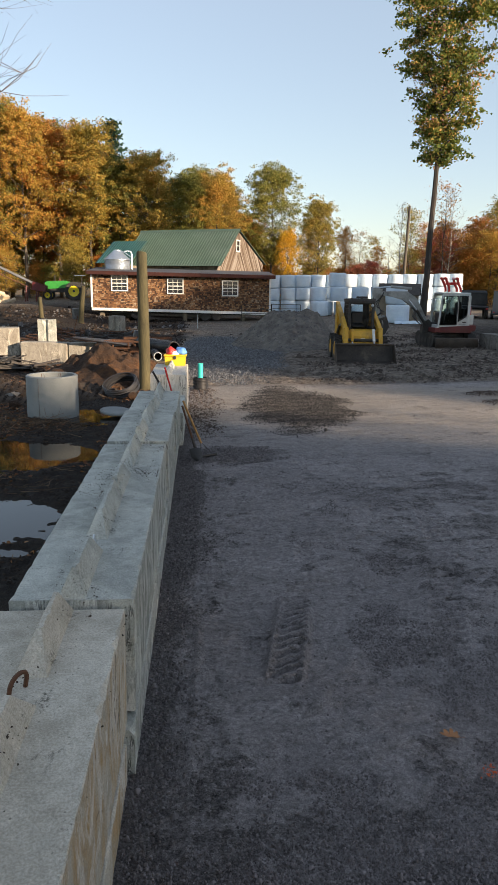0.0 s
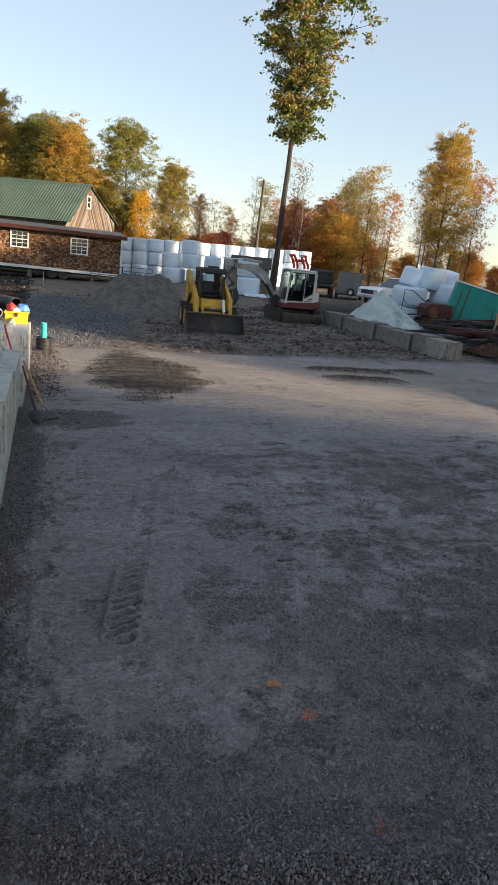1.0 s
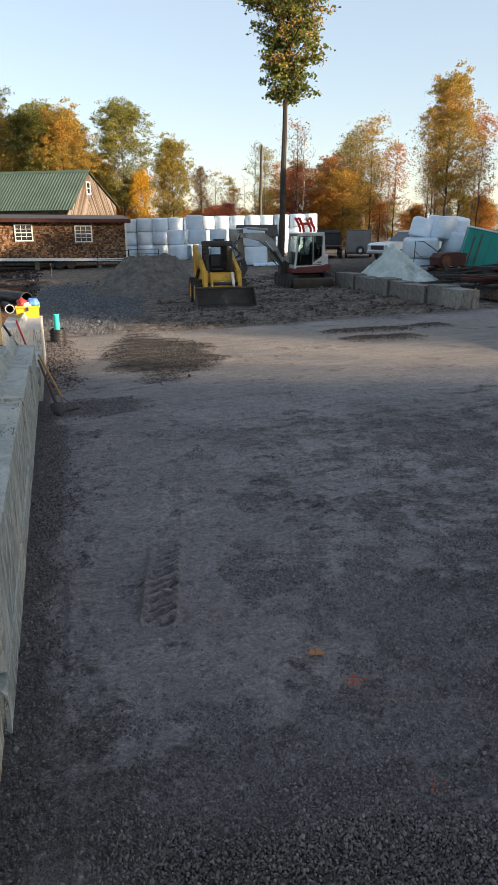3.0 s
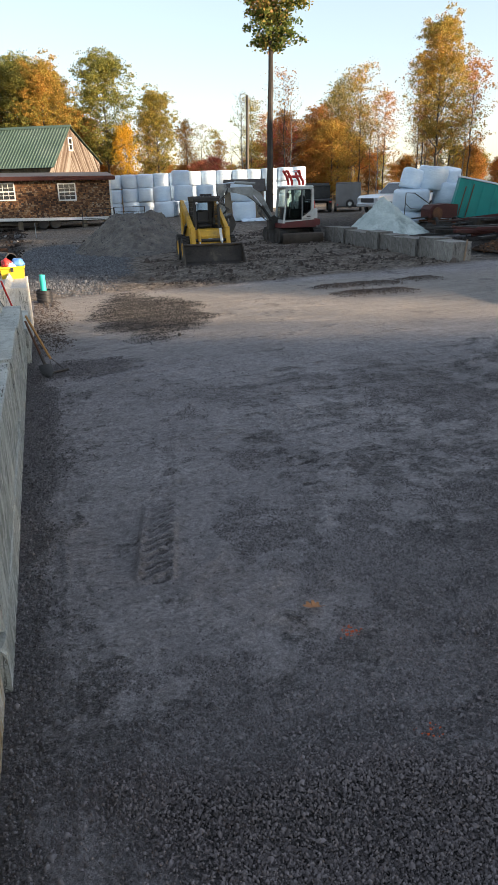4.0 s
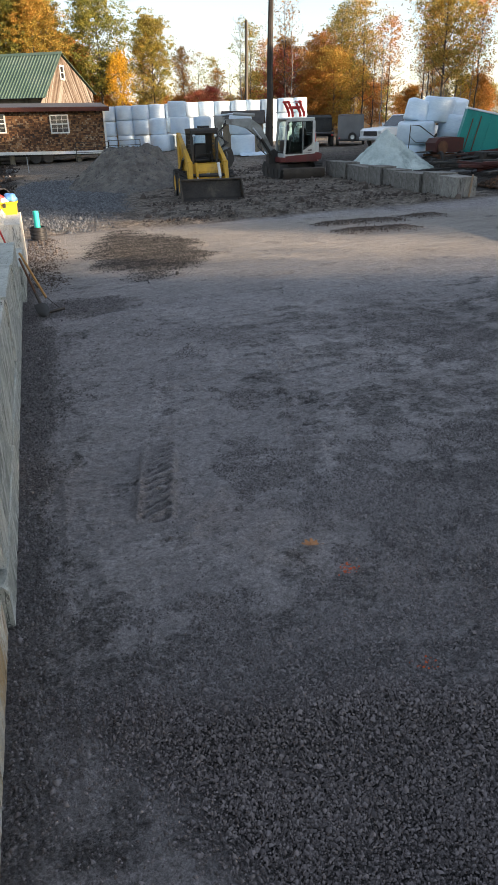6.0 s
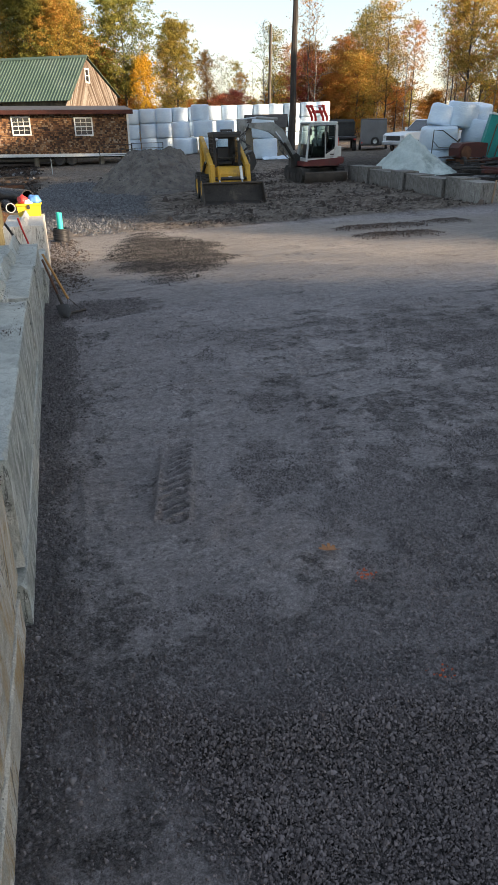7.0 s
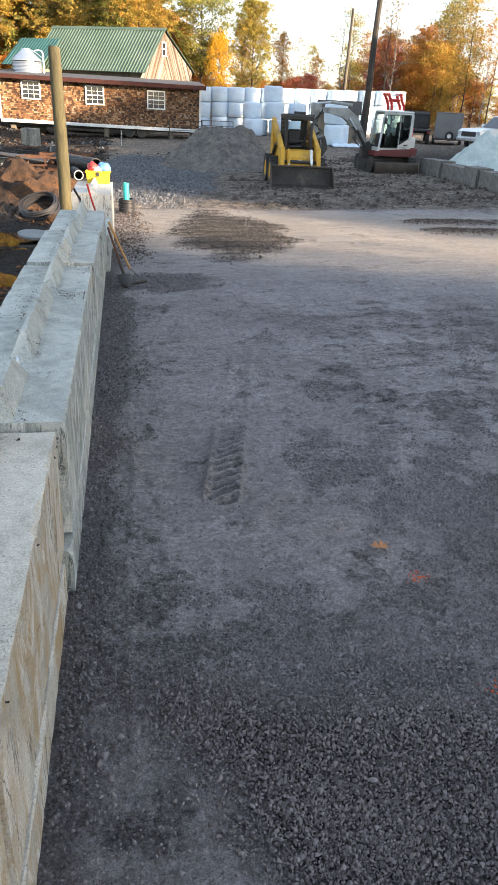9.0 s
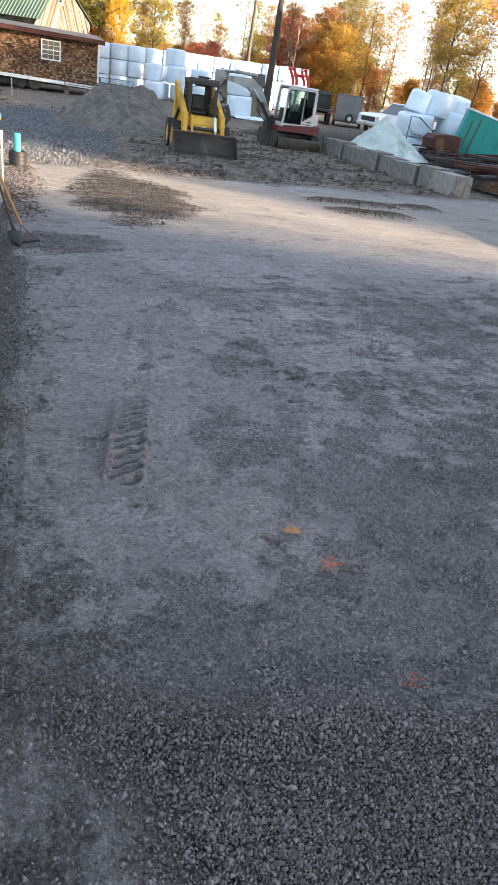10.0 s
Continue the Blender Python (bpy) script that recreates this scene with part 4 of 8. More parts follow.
def barn():
    ob = root("barn", pose(-0.7, 57.3, 0, 0, 0, -29), "barn with a ribbed green metal roof and diagonal board gable", "barn")
    # local: ridge along x from -5 to 3.9, eaves at y -3 and 3
    x0, x1, ze, zr, hw, ze2, hw2 = -4.5, 4.15, 4.0, 6.62, 3.0, 4.3, 4.9
    g = Geo().prism([(-hw + .3, 0), (hw2 - .3, 0), (hw2 - .3, ze2), (0, zr - 0.15), (-hw + .3, ze)], x0 + 0.3, x1 - 0.06, "x")
    part("wall", g, M["old_wood"], ob, "dark weathered wall")
    for side, run, fall in ((-1, hw, zr - ze), (1, hw2, zr - ze2)):
        slope = math.atan2(fall, run)
        L = math.hypot(fall, run) + 0.3
        g = ribbed_sheet(x0 - 0.2, int((x1 - x0 + 0.5) / 0.23), L)
        m = Matrix.Translation((0, 0, zr)) @ Matrix.Rotation(math.pi if side < 0 else 0, 4, "Z") @ Matrix.Rotation(-slope, 4, "X")
        if side < 0:
            m = Matrix.Translation((x0 + x1, 0, 0)) @ m
        part("roof_sheet", g, M["green_roof"], ob, "ribbed green metal roof sheet", m=m, sharp=20)
    part("ridge_cap", Geo().prism([(-0.2, zr - 0.12), (0, zr + 0.06), (0.2, zr - 0.12), (0, zr)], x0 - 0.2, x1 + 0.2, "x"), M["green_roof"], ob)
    # gable of diagonal boards, mirrored about the middle
    g = Geo()
    gx0 = x1 - 0.05
    w = 0.11

    def clip(poly, fn):
        out = []
        for i in range(len(poly)):
            p, q = poly[i], poly[(i + 1) % len(poly)]
            a, b = fn(p), fn(q)
            if a >= 0:
                out.append(p)
            if a * b < 0:
                k = a / (a - b)
                out.append((p[0] + (q[0] - p[0]) * k, p[1] + (q[1] - p[1]) * k))
        return out
    for side in (-1, 1):
        for i in range(-50, 80):
            c = i * w
            # boards slope down and outwards
            u = Vector((side * 0.55, -0.83))
            nrm = Vector((0.83, side * 0.55)) * 1.0
            base = Vector((0, 3.0)) + nrm * (c * (1 if side > 0 else 1))
            poly = [tuple(base + u * 9), tuple(base + u * 9 + nrm * (w - 0.012)), tuple(base - u * 9 + nrm * (w - 0.012)), tuple(base - u * 9)]
            for fn in (lambda p: p[0] * side, lambda p: (hw if p[0] < 0 else hw2) - 0.1 - abs(p[0]), lambda p: p[1] - 2.6, lambda p: (zr - 0.1) - p[1] - abs(p[0]) * ((zr - ze) / hw if p[0] < 0 else (zr - ze2) / hw2)):
                poly = clip(poly, fn) if len(poly) > 2 else []
            if len(poly) > 2:
                part("board", Geo().prism(poly, gx0, gx0 + 0.03 + 0.004 * (i % 3), "x"), M["gable_boards"], ob, "weathered diagonal board", sharp=0)
    win = part("gable_window", Geo().box(x1 - 0.02, x1 + 0.01, -0.25, 0.25, 5.0, 5.8), M["window_glass"], ob, "small gable window")
    fr = Geo()
    for a, b, c, d in ((-0.32, 0.32, 5.76, 5.86), (-0.32, 0.32, 4.94, 5.04), (-0.32, -0.24, 5.04, 5.76), (0.24, 0.32, 5.04, 5.76), (-0.24, 0.24, 5.38, 5.43)):
        fr.box(x1, x1 + 0.05, a, b, c, d)
    part("window_frame", fr, M["white_paint"], win, "white window frame")
    return ob


barn()


def lean_to():
    ob = root("low_annex", pose(-6.35, 55.3, 0, 0, 0, -29), "low annex with a teal metal roof behind the shed", "annex")
    part("wall", Geo().box(-1.6, 1.0, 0.4, 3, 0, 3.8), M["old_wood"], ob)
    g = ribbed_sheet(-2.0, 14, 3.0)
    part("roof_sheet", g, M["teal_roof"], ob, "teal metal roof sheet", m=pose(0, 0, 3.95, 36, 0, 0), sharp=20)
    return ob


lean_to()


def feed_bin():
    ob = root("feed_bin", pose(-5.75, 50.6, 3.3), "round galvanised feed bin with a cone lid", "feed bin")
    prof = []
    for i in range(9):
        prof += [(0.86, 0.05 + i * 0.075), (0.89, 0.085 + i * 0.075)]
    part("drum", Geo().lathe([(0.0, 0.0), (0.86, 0.0)] + prof + [(0.0, 0.75)], 32), M["galv"], ob)
    part("lid", Geo().lathe([(0.93, 0.72), (0.93, 0.76), (0.28, 1.32), (0.26, 1.40), (0.0, 1.42)], 32), M["galv"], ob, "cone lid", sharp=20)
    part("fill_pipe", Geo().tube([(0.2, -0.1, 1.36), (0.6, -0.2, 1.2), (0.95, -0.3, 0.95)], 0.03, 6), M["galv"], ob)
    part("vent_pipe", Geo().tube([(1.0, 0, 0), (1.0, 0, 1.1), (0.95, 0, 1.3), (0.75, 0, 1.36), (0.5, 0, 1.3)], 0.045, 6), M["galv"], ob)
    return ob


feed_bin()
part("prop", Geo().box(-0.8, 0.8, -0.8, 0.8, 0, 3.28), M["old_wood"], root("bin_stand", pose(-5.75, 50.9, 0), "timber stand under the feed bin", "stand"))


# ---- little shed by the bales ----
def small_shed():
    ob = root("small_shed", pose(13.2, 48.0, 0.33, 0, 0, -20), "small wooden shed with a dark shingle roof", "shed")
    part("wall", Geo().prism([(-1.35, 0), (1.35, 0), (1.35, 2.05), (0, 2.75), (-1.35, 2.05)], -1.0, 2.4, "x"), M["old_wood"], ob, "weathered wall", sharp=0)
    for side in (-1, 1):
        for c in range(7):
            g = Geo().prism([(side * 0.24 * c, 2.84 - 0.125 * c), (side * (0.24 * c + 0.27), 2.84 - 0.125 * c - 0.16), (side * (0.24 * c + 0.27), 2.84 - 0.125 * c - 0.13), (side * 0.24 * c, 2.84 - 0.125 * c + 0.03)], -1.2, 2.6, "x")
            part("shingle_course", g, M["dark_roof"], ob, "course of dark shingles")
    part("door", Geo().box(2.4, 2.44, -0.5, 0.5, 0.05, 1.9, 0.01), M["boards"], ob, "board door")
    ob.scale = (0.74, 0.74, 0.84)
    return ob


small_shed()

# ---- wrapped round bales ----
def bale_mesh(seed, r=0.665, h=1.06):
    """A round bale standing on end, wrapped in film: bulging, creased and uneven."""
    rnd = random.Random(seed)
    prof = [(0.0, 0.0), (r * 0.6, 0.003), (r * 0.93, 0.015), (r * 0.995, 0.07 * h), (r * 1.01, 0.3 * h), (r * 1.015, 0.5 * h), (r * 1.01, 0.74 * h), (r * 0.995, 0.93 * h), (r * 0.93, 0.985 * h), (r * 0.55, h), (0.0, h)]
    g = Geo()
    seg = 28
    vs, fs, n = [], [], len(prof)
    off = rnd.uniform(0, 50)
    for k in range(seg):
        a = 2 * math.pi * k / seg
        for i, (q, z) in enumerate(prof):
            p = Vector((math.cos(a), math.sin(a), z * 1.2 + off))
            f = 1 + 0.06 * noise.noise(p * 1.1) + 0.018 * noise.noise(p * 4)
            vs.append((q * f * math.cos(a), q * f * math.sin(a), z + 0.03 * noise.noise(p * 1.7) * (z > 0.2)))
    for k in range(seg):
        a, b = k * n, ((k + 1) % seg) * n
        fs += [(a + i, b + i, b + i + 1, a + i + 1) for i in range(n - 1)]
    g.add(vs, fs)
    return g.mesh("wrapped_bale", M["film"], 60)


BALES = [bale_mesh(s) for s in range(7)]
bale_count = [0]


def bale(x, y, z, group, lab="round hay bale wrapped in white plastic film, stacked on end", tilt=(0, 0), s=1.0):
    bale_count[0] += 1
    k = bale_count[0]
    ob = new("wrapped_bale", BALES[k * 5 % 7])
    ob.matrix_basis = pose(x, y, z, tilt[0], tilt[1], (k * 77) % 360) @ Matrix.Diagonal((s, s, s, 1))
    return tagged(ob, lab, "hay bale", group)


brnd = random.Random(8)
# the long stack, three high
for i in range(13):
    x = 6.2 + i * 1.30
    y = 60.0 - 0.05 * i
    for k in range(3):
        bale(x + brnd.uniform(-.05, .05), y + brnd.uniform(-.15, .15), gz(x, y) + 0.02 + 1.05 * k, "long stack of wrapped bales")
for i in range(12):
    x = 6.9 + i * 1.30
    bale(x, 61.5, gz(x, 61.5) + 0.02 + 2.1, "long stack of wrapped bales")

# ---- trees ----
def leaf_mesh(name, centres, size, mat, seed, flat=0.6):
    """Many small bent leaf sprays, each an island of two triangles and a fold."""
    r = np.random.RandomState(seed)
    n = len(centres)
    c = np.asarray(centres, float)
    u = r.normal(size=(n, 3))
    u[:, 2] *= flat
    u /= np.linalg.norm(u, axis=1)[:, None]
    w = np.cross(u, r.normal(size=(n, 3)))
    w /= np.linalg.norm(w, axis=1)[:, None] + 1e-9
    s = size * r.uniform(0.6, 1.3, n)[:, None]
    nrm = np.cross(u, w)
    a, b = c - u * s * 0.6, c + u * s * 0.6
    d, e = c + w * s * 0.42 + nrm * s * 0.12, c - w * s * 0.42 + nrm * s * 0.12
    v = np.stack([a, d, b, e], 1).reshape(-1, 3)
    i = np.arange(n)[:, None] * 4
    f = np.concatenate([i + np.array([[0, 1, 2]]), i + np.array([[0, 2, 3]])], 1).reshape(-1, 3)
    me = bpy.data.meshes.new(name)
    me.vertices.add(len(v))
    me.vertices.foreach_set("co", v.astype(np.float32).ravel())
    me.loops.add(f.size)
    me.loops.foreach_set("vertex_index", f.astype(np.int32).ravel())
    me.polygons.add(len(f))
    me.polygons.foreach_set("loop_start", np.arange(0, f.size, 3, dtype=np.int32))
    me.update(calc_edges=True)
    me.materials.append(mat)
    return me


def bend(rnd, p, d, length, n, wander, lift):
    pts = [Vector(p)]
    d = Vector(d).normalized()
    for i in range(n):
        d = (d + Vector((rnd.uniform(-1, 1), rnd.uniform(-1, 1), rnd.uniform(-1, 1))) * wander + Vector((0, 0, lift))).normalized()
        pts.append(pts[-1] + d * length / n)
    return pts


def tree(name, seed, h, r0, lo, spread, limbs, leaves, size, mat, bark, label, lean=(0.0, 0.0), clump=1.0, twigs=2, top_bias=1.0, vase=False):
    """h height, r0 trunk radius, lo where the crown begins (0..1), spread its half width."""
    rnd = random.Random(seed)
    ob = root(name, Matrix(), label, "tree")
    g = Geo()
    n = 9
    trunk = [Vector((lean[0] * h * (i / n) ** 1.3 + rnd.uniform(-.08, .08) * (i > 0), lean[1] * h * (i / n) ** 1.3 + rnd.uniform(-.08, .08) * (i > 0), h * 0.94 * i / n)) for i in range(n + 1)]
    rad = [r0 * (1.25 if i == 0 else (1 - 0.9 * i / n)) for i in range(n + 1)]
    g.tube(trunk, rad, 8)
    centres = []
    for k in range(limbs):
        q = lo + (1 - lo) * ((k + rnd.uniform(0, 0.8)) / limbs) ** top_bias
        q = min(q, 0.97)
        i = min(int(q * n), n - 1)
        p = trunk[i].lerp(trunk[i + 1], q * n - i)
        a = k * 2.4 + rnd.uniform(-.5, .5)
        prof = math.sin(math.pi * min(1, (q - lo) / (1 - lo) * 0.82 + 0.18)) ** 0.6
        if vase:
            kk = (q - lo) / (1 - lo)
            prof = min(1.0, 0.16 + 1.3 * kk) if kk < 0.8 else 1.0 - 1.6 * (kk - 0.8)
        L = spread * prof * rnd.uniform(0.75, 1.15) + 0.5
        pts = bend(rnd, p, (math.cos(a), math.sin(a), rnd.uniform(0.25, 0.9)), L, 5, 0.18, 0.06)
        rr = max(0.02, r0 * (1 - q) * 0.55)
        g.tube(pts, [rr * (1 - 0.8 * j / 5) for j in range(6)], 5, False)
        tips = [pts[3], pts[4], pts[5]]
        for t in range(twigs):
            b = pts[rnd.randint(2, 4)]
            tw = bend(rnd, b, (rnd.uniform(-1, 1), rnd.uniform(-1, 1), rnd.uniform(-.1, 1)), L * 0.5, 3, 0.25, 0.05)
            g.tube(tw, [rr * 0.4, rr * 0.3, rr * 0.2, rr * 0.08], 4, False)
            tips += [tw[2], tw[3]]
        centres += tips
    centres.append(trunk[-1])
    part("trunk", g, bark, ob)
    if leaves:
        r = np.random.RandomState(seed)
        c = np.array([tuple(p) for p in centres])
        sub = max(len(c) * 2, leaves // 42)
        pick = r.randint(0, len(c), sub)
        sc = clump * r.uniform(0.5, 1.3, len(c))[pick]
        c = c[pick] + r.normal(size=(sub, 3)) * np.stack([sc, sc, sc * 0.7], 1) * 0.5
        pick = r.randint(0, sub, leaves)
        sc = (0.16 + 0.1 * clump) * r.uniform(0.6, 1.2, sub)[pick]
        off = r.normal(size=(leaves, 3)) * np.stack([sc, sc, sc * 0.55], 1)
        part("crown", leaf_mesh("crown", c[pick] + off, size, mat, seed), None, ob)
    return ob


def pine(seed, h, label):
    rnd = random.Random(seed)
    ob = root("pine_tree", Matrix(), label, "tree")
    g = Geo().tube([(0, 0, 0), (0.1, 0, h * 0.5), (0, 0, h)], [0.2, 0.13, 0.02], 8)
    cs = []
    for k in range(46):
        q = 0.35 + 0.64 * k / 46
        a = k * 2.4
        L = (1 - q) * 4.2 + 0.4
        pts = bend(rnd, (0, 0, h * q), (math.cos(a), math.sin(a), 0.2), L, 4, 0.1, 0.02)
        g.tube(pts, [0.04, 0.03, 0.025, 0.02, 0.01], 4, False)
        for p in pts[1:]:
            cs += [p] * 3
    part("trunk", g, M["bark"], ob)
    r = np.random.RandomState(seed)
    c = np.array([tuple(p) for p in cs])
    c = np.repeat(c, 7, 0) + r.normal(size=(len(c) * 7, 3)) * np.array([0.35, 0.35, 0.16])
    part("crown", leaf_mesh("crown", c, 0.34, M["needles"], seed), None, ob)
    return ob


PARK = pose(0, 0, 0)
KINDS = {
    "gold": tree("broadleaf_tree", 1, 20, 0.22, 0.27, 4.0, 44, 34000, 0.17, M["leaf_gold"], M["bark"], "tall broadleaf tree with golden autumn leaves", clump=1.5, twigs=3),
    "gold_b": tree("broadleaf_tree", 2, 21, 0.22, 0.32, 3.7, 42, 30000, 0.18, M["leaf_gold"], M["bark"], "tall broadleaf tree with golden autumn leaves", clump=1.45, twigs=3),
    "olive": tree("broadleaf_tree", 3, 20, 0.22, 0.30, 4.1, 44, 34000, 0.17, M["leaf_olive"], M["bark"], "tall broadleaf tree with olive and yellow leaves", clump=1.5, twigs=3),
    "orange": tree("broadleaf_tree", 4, 19, 0.20, 0.26, 3.8, 38, 19000, 0.18, M["leaf_orange"], M["bark"], "broadleaf tree with orange autumn leaves", clump=1.35, twigs=3),
    "thin": tree("broadleaf_tree", 5, 14, 0.10, 0.28, 2.0, 30, 4200, 0.15, M["leaf_orange"], M["bark"], "slender tree with sparse orange leaves", clump=0.9),
    "thin_b": tree("broadleaf_tree", 6, 15, 0.11, 0.2, 2.3, 34, 5200, 0.15, M["leaf_gold"], M["bark"], "slender tree with thinning golden leaves", clump=1.0),
    "red": tree("broadleaf_tree", 7, 8, 0.10, 0.12, 2.2, 28, 9000, 0.14, M["leaf_red"], M["bark"], "small tree with red autumn leaves", clump=0.95),
    "yellow": tree("broadleaf_tree", 8, 8, 0.10, 0.10, 2.0, 28, 9500, 0.14, M["leaf_yellow"], M["bark"], "small tree with bright yellow leaves", clump=0.9),
    "bare": tree("bare_tree", 9, 13, 0.09, 0.25, 1.6, 30, 0, 0.2, M["leaf_gold"], M["pale_bark"], "slender bare grey tree", twigs=5),
    "bare_b": tree("bare_tree", 10, 15, 0.10, 0.35, 2.0, 28, 1100, 0.15, M["leaf_orange"], M["bark"], "slender nearly bare grey tree", twigs=5),
    "bushy": tree("young_tree", 12, 9, 0.10, 0.03, 2.6, 40, 13000, 0.16, M["leaf_olive"], M["bark"], "bushy young tree with olive and gold leaves", clump=1.2, twigs=3),
    "bushy_b": tree("young_tree", 13, 8, 0.10, 0.03, 2.4, 40, 13000, 0.16, M["leaf_orange"], M["bark"], "bushy young tree with orange leaves", clump=1.1, twigs=3),
    "bushy_c": tree("young_tree", 14, 10, 0.10, 0.04, 2.6, 40, 13000, 0.16, M["leaf_gold"], M["bark"], "bushy young tree with golden leaves", clump=1.2, twigs=3),
    "pine": pine(11, 21, "dark green pine tree among the leafy trees"),
}
used = {}


def plant(kind, x, y, s=1.0, group="", turn=None, sz=None):
    """The first tree of a kind is set in place, further ones are copies."""
    k = used.get(kind, 0)
    used[kind] = k + 1
    src = KINDS[kind]
    m = pose(x, y, gz(x, y) - 0.08, 0, 0, (k * 137 + 31) % 360 if turn is None else turn)
    sc = Vector((s, s, sz or s))
    if k == 0:
        ob = src
        ob.matrix_basis = m
    else:
        ob = copy_thing(src, m)
    ob.scale = sc
    if group:
        ob["group"] = group
    return ob


trnd = random.Random(4)
WL = "woods behind the barn"
rise = lambda x: 0.95 - 0.235 * sm(-19, -5, x) - 0.06 * sm(-3, 6, x)     # the tree line falls towards the bales
# woods on the far left, nearest row first
for i in range(13):
    x = -35 + i * 3.0
    plant(("gold", "orange", "gold_b", "olive", "gold_b", "olive")[i % 6], x + trnd.uniform(-.8, .8), 70 + trnd.uniform(-2, 2) + 0.15 * i, trnd.uniform(0.95, 1.05) * 0.94 * rise(x), WL)
for i in range(14):
    x = -38 + i * 3.1
    plant(("olive", "gold", "olive", "gold_b", "orange")[i % 5], x + trnd.uniform(-1, 1), 77 + trnd.uniform(-2, 2), trnd.uniform(0.94, 1.05) * rise(x), WL)
for i in range(24):
    plant(("bushy", "bushy_c", "bushy", "bushy_b")[i % 4], -38 + i * 1.9 + trnd.uniform(-.7, .7), 79 + trnd.uniform(-3, 5), trnd.uniform(0.8, 1.2), "undergrowth below the woods")
for i in range(16):
    plant(("bushy_c", "bushy_b", "bushy")[i % 3], -30 + i * 2.0 + trnd.uniform(-.6, .6), 67.5 + trnd.uniform(-1.5, 3), trnd.uniform(0.35, 0.6), "undergrowth below the woods")
plant("pine", -9.2, 78.5, 0.87, WL)
plant("olive", 7.4, 74, 0.72, WL)
plant("yellow", 8.9, 72, 0.55, WL, sz=0.95)
WB = "young trees behind the bales"
for kind, x, y, s in (("gold", 12.3, 74, 0.55), ("thin", 15.6, 76, 0.62), ("red", 16.6, 74, 0.56), ("red", 18.2, 75, 0.6), ("bare", 20.4, 72, 0.85), ("thin_b", 22.3, 75, 0.7), ("bare_b", 24.5, 71, 0.85),
                      ("bare", 25.6, 72, 0.95), ("orange", 26.6, 77, 0.48), ("red", 26.2, 77, 1.0), ("red", 27.6, 78, 0.9), ("bushy_b", 30.4, 76, 1.0), ("orange", 31.4, 79, 0.52), ("thin", 27.6, 73, 0.55), ("bushy_c", 29.6, 71, 0.75), ("bushy_b", 28.0, 72, 0.7), ("thin_b", 32.0, 75, 0.8), ("thin_b", 33.4, 80, 0.7)):
    plant(kind, x, y, s, WB)
for i in range(30):
    x = 3 + i * 1.35 + trnd.uniform(-1, 1)
    plant(("thin", "thin_b", "bare", "bushy_b", "thin", "bushy_c", "bare_b")[i % 7], x, 88 + trnd.uniform(-4, 6), trnd.uniform(0.5, 0.75), WB)
for i in range(46):
    x = -6 + i * 2.0 + trnd.uniform(-.6, .6)
    plant(("bushy", "bushy_b", "bushy_c")[i % 3], x, 104 - 0.25 * max(0, x - 30) + trnd.uniform(-3, 5), trnd.uniform(0.4, 0.62), WB)
WR = "thin woods beyond the yard"
for i in range(46):
    x = 33 + trnd.uniform(0, 28)
    y = 76 - (x - 33) * 0.85 + trnd.uniform(-8, 8)
    plant(("thin", "bare", "bare_b", "bare", "thin_b", "bare_b", "bare", "thin")[i % 8], x, y, trnd.uniform(0.6, 0.9), WR)
plant("gold", 35.4, 60.5, 0.66, WR, sz=0.74)
for i in range(14):
    x = 34 + i * 2.8
    plant(("bushy_b", "bushy_c", "bushy_b")[i % 3], x + trnd.uniform(-.7, .7), 88 - (x - 34) * 0.85 + trnd.uniform(-3, 3), trnd.uniform(0.4, 0.65), WR)


def lone_tree():
    ob = tree("tall_tree", 23, 29, 0.26, 0.39, 5.2, 60, 46000, 0.19, M["leaf_mixed"], M["dark_bark"], "tall lone tree with green and reddish leaves, long bare trunk", lean=(0.035, 0.0), clump=1.05, twigs=4, top_bias=0.85, vase=True)
    ob.matrix_basis = pose(16.9, 52.5, gz(16.9, 52.5) - 0.1)
    return ob


lone_tree()
near_bare = tree("bare_tree", 44, 17.5, 0.12, 0.5, 5.6, 40, 0, 0.2, M["leaf_gold"], M["bark"], "large bare grey tree at the edge of the mud", twigs=16)
near_bare.matrix_basis = pose(-9.6, 26.5, gz(-9.6, 26.5) - 0.1, 0, 0, 20)
# unseen woods added towards the sun, beyond the edge of the yard, to shade it; a gap lets one band of light through
WS = "woods on the sunny side"
for row in range(2):
    for i in range(34):
        y = -80 + i * 3.3 + row * 1.6
        x = 52 + 8 * row - 0.12 * (y + 20) + trnd.uniform(-2, 2)
        off = (x - 4.4) * -SUN_DIR.y + (y - 14.2) * SUN_DIR.x
        if abs(off) < 3.3 or (off > 15 and row and i % 2):
            continue
        plant(("gold", "olive", "gold_b", "orange")[(i + row) % 4], x, y, trnd.uniform(0.78, 0.95) if off < 14 else (trnd.uniform(0.74, 0.9) if 18 < off < 29 else trnd.uniform(0.62, 0.8)) - 0.12 * row, WS)
# six more unseen trees, added to keep sun off the bales
for i in range(6):
    plant(("orange", "thin_b", "gold_b")[i % 3], 57 + trnd.uniform(-2, 2), 36 + 3.4 * i, 0.68, WS)

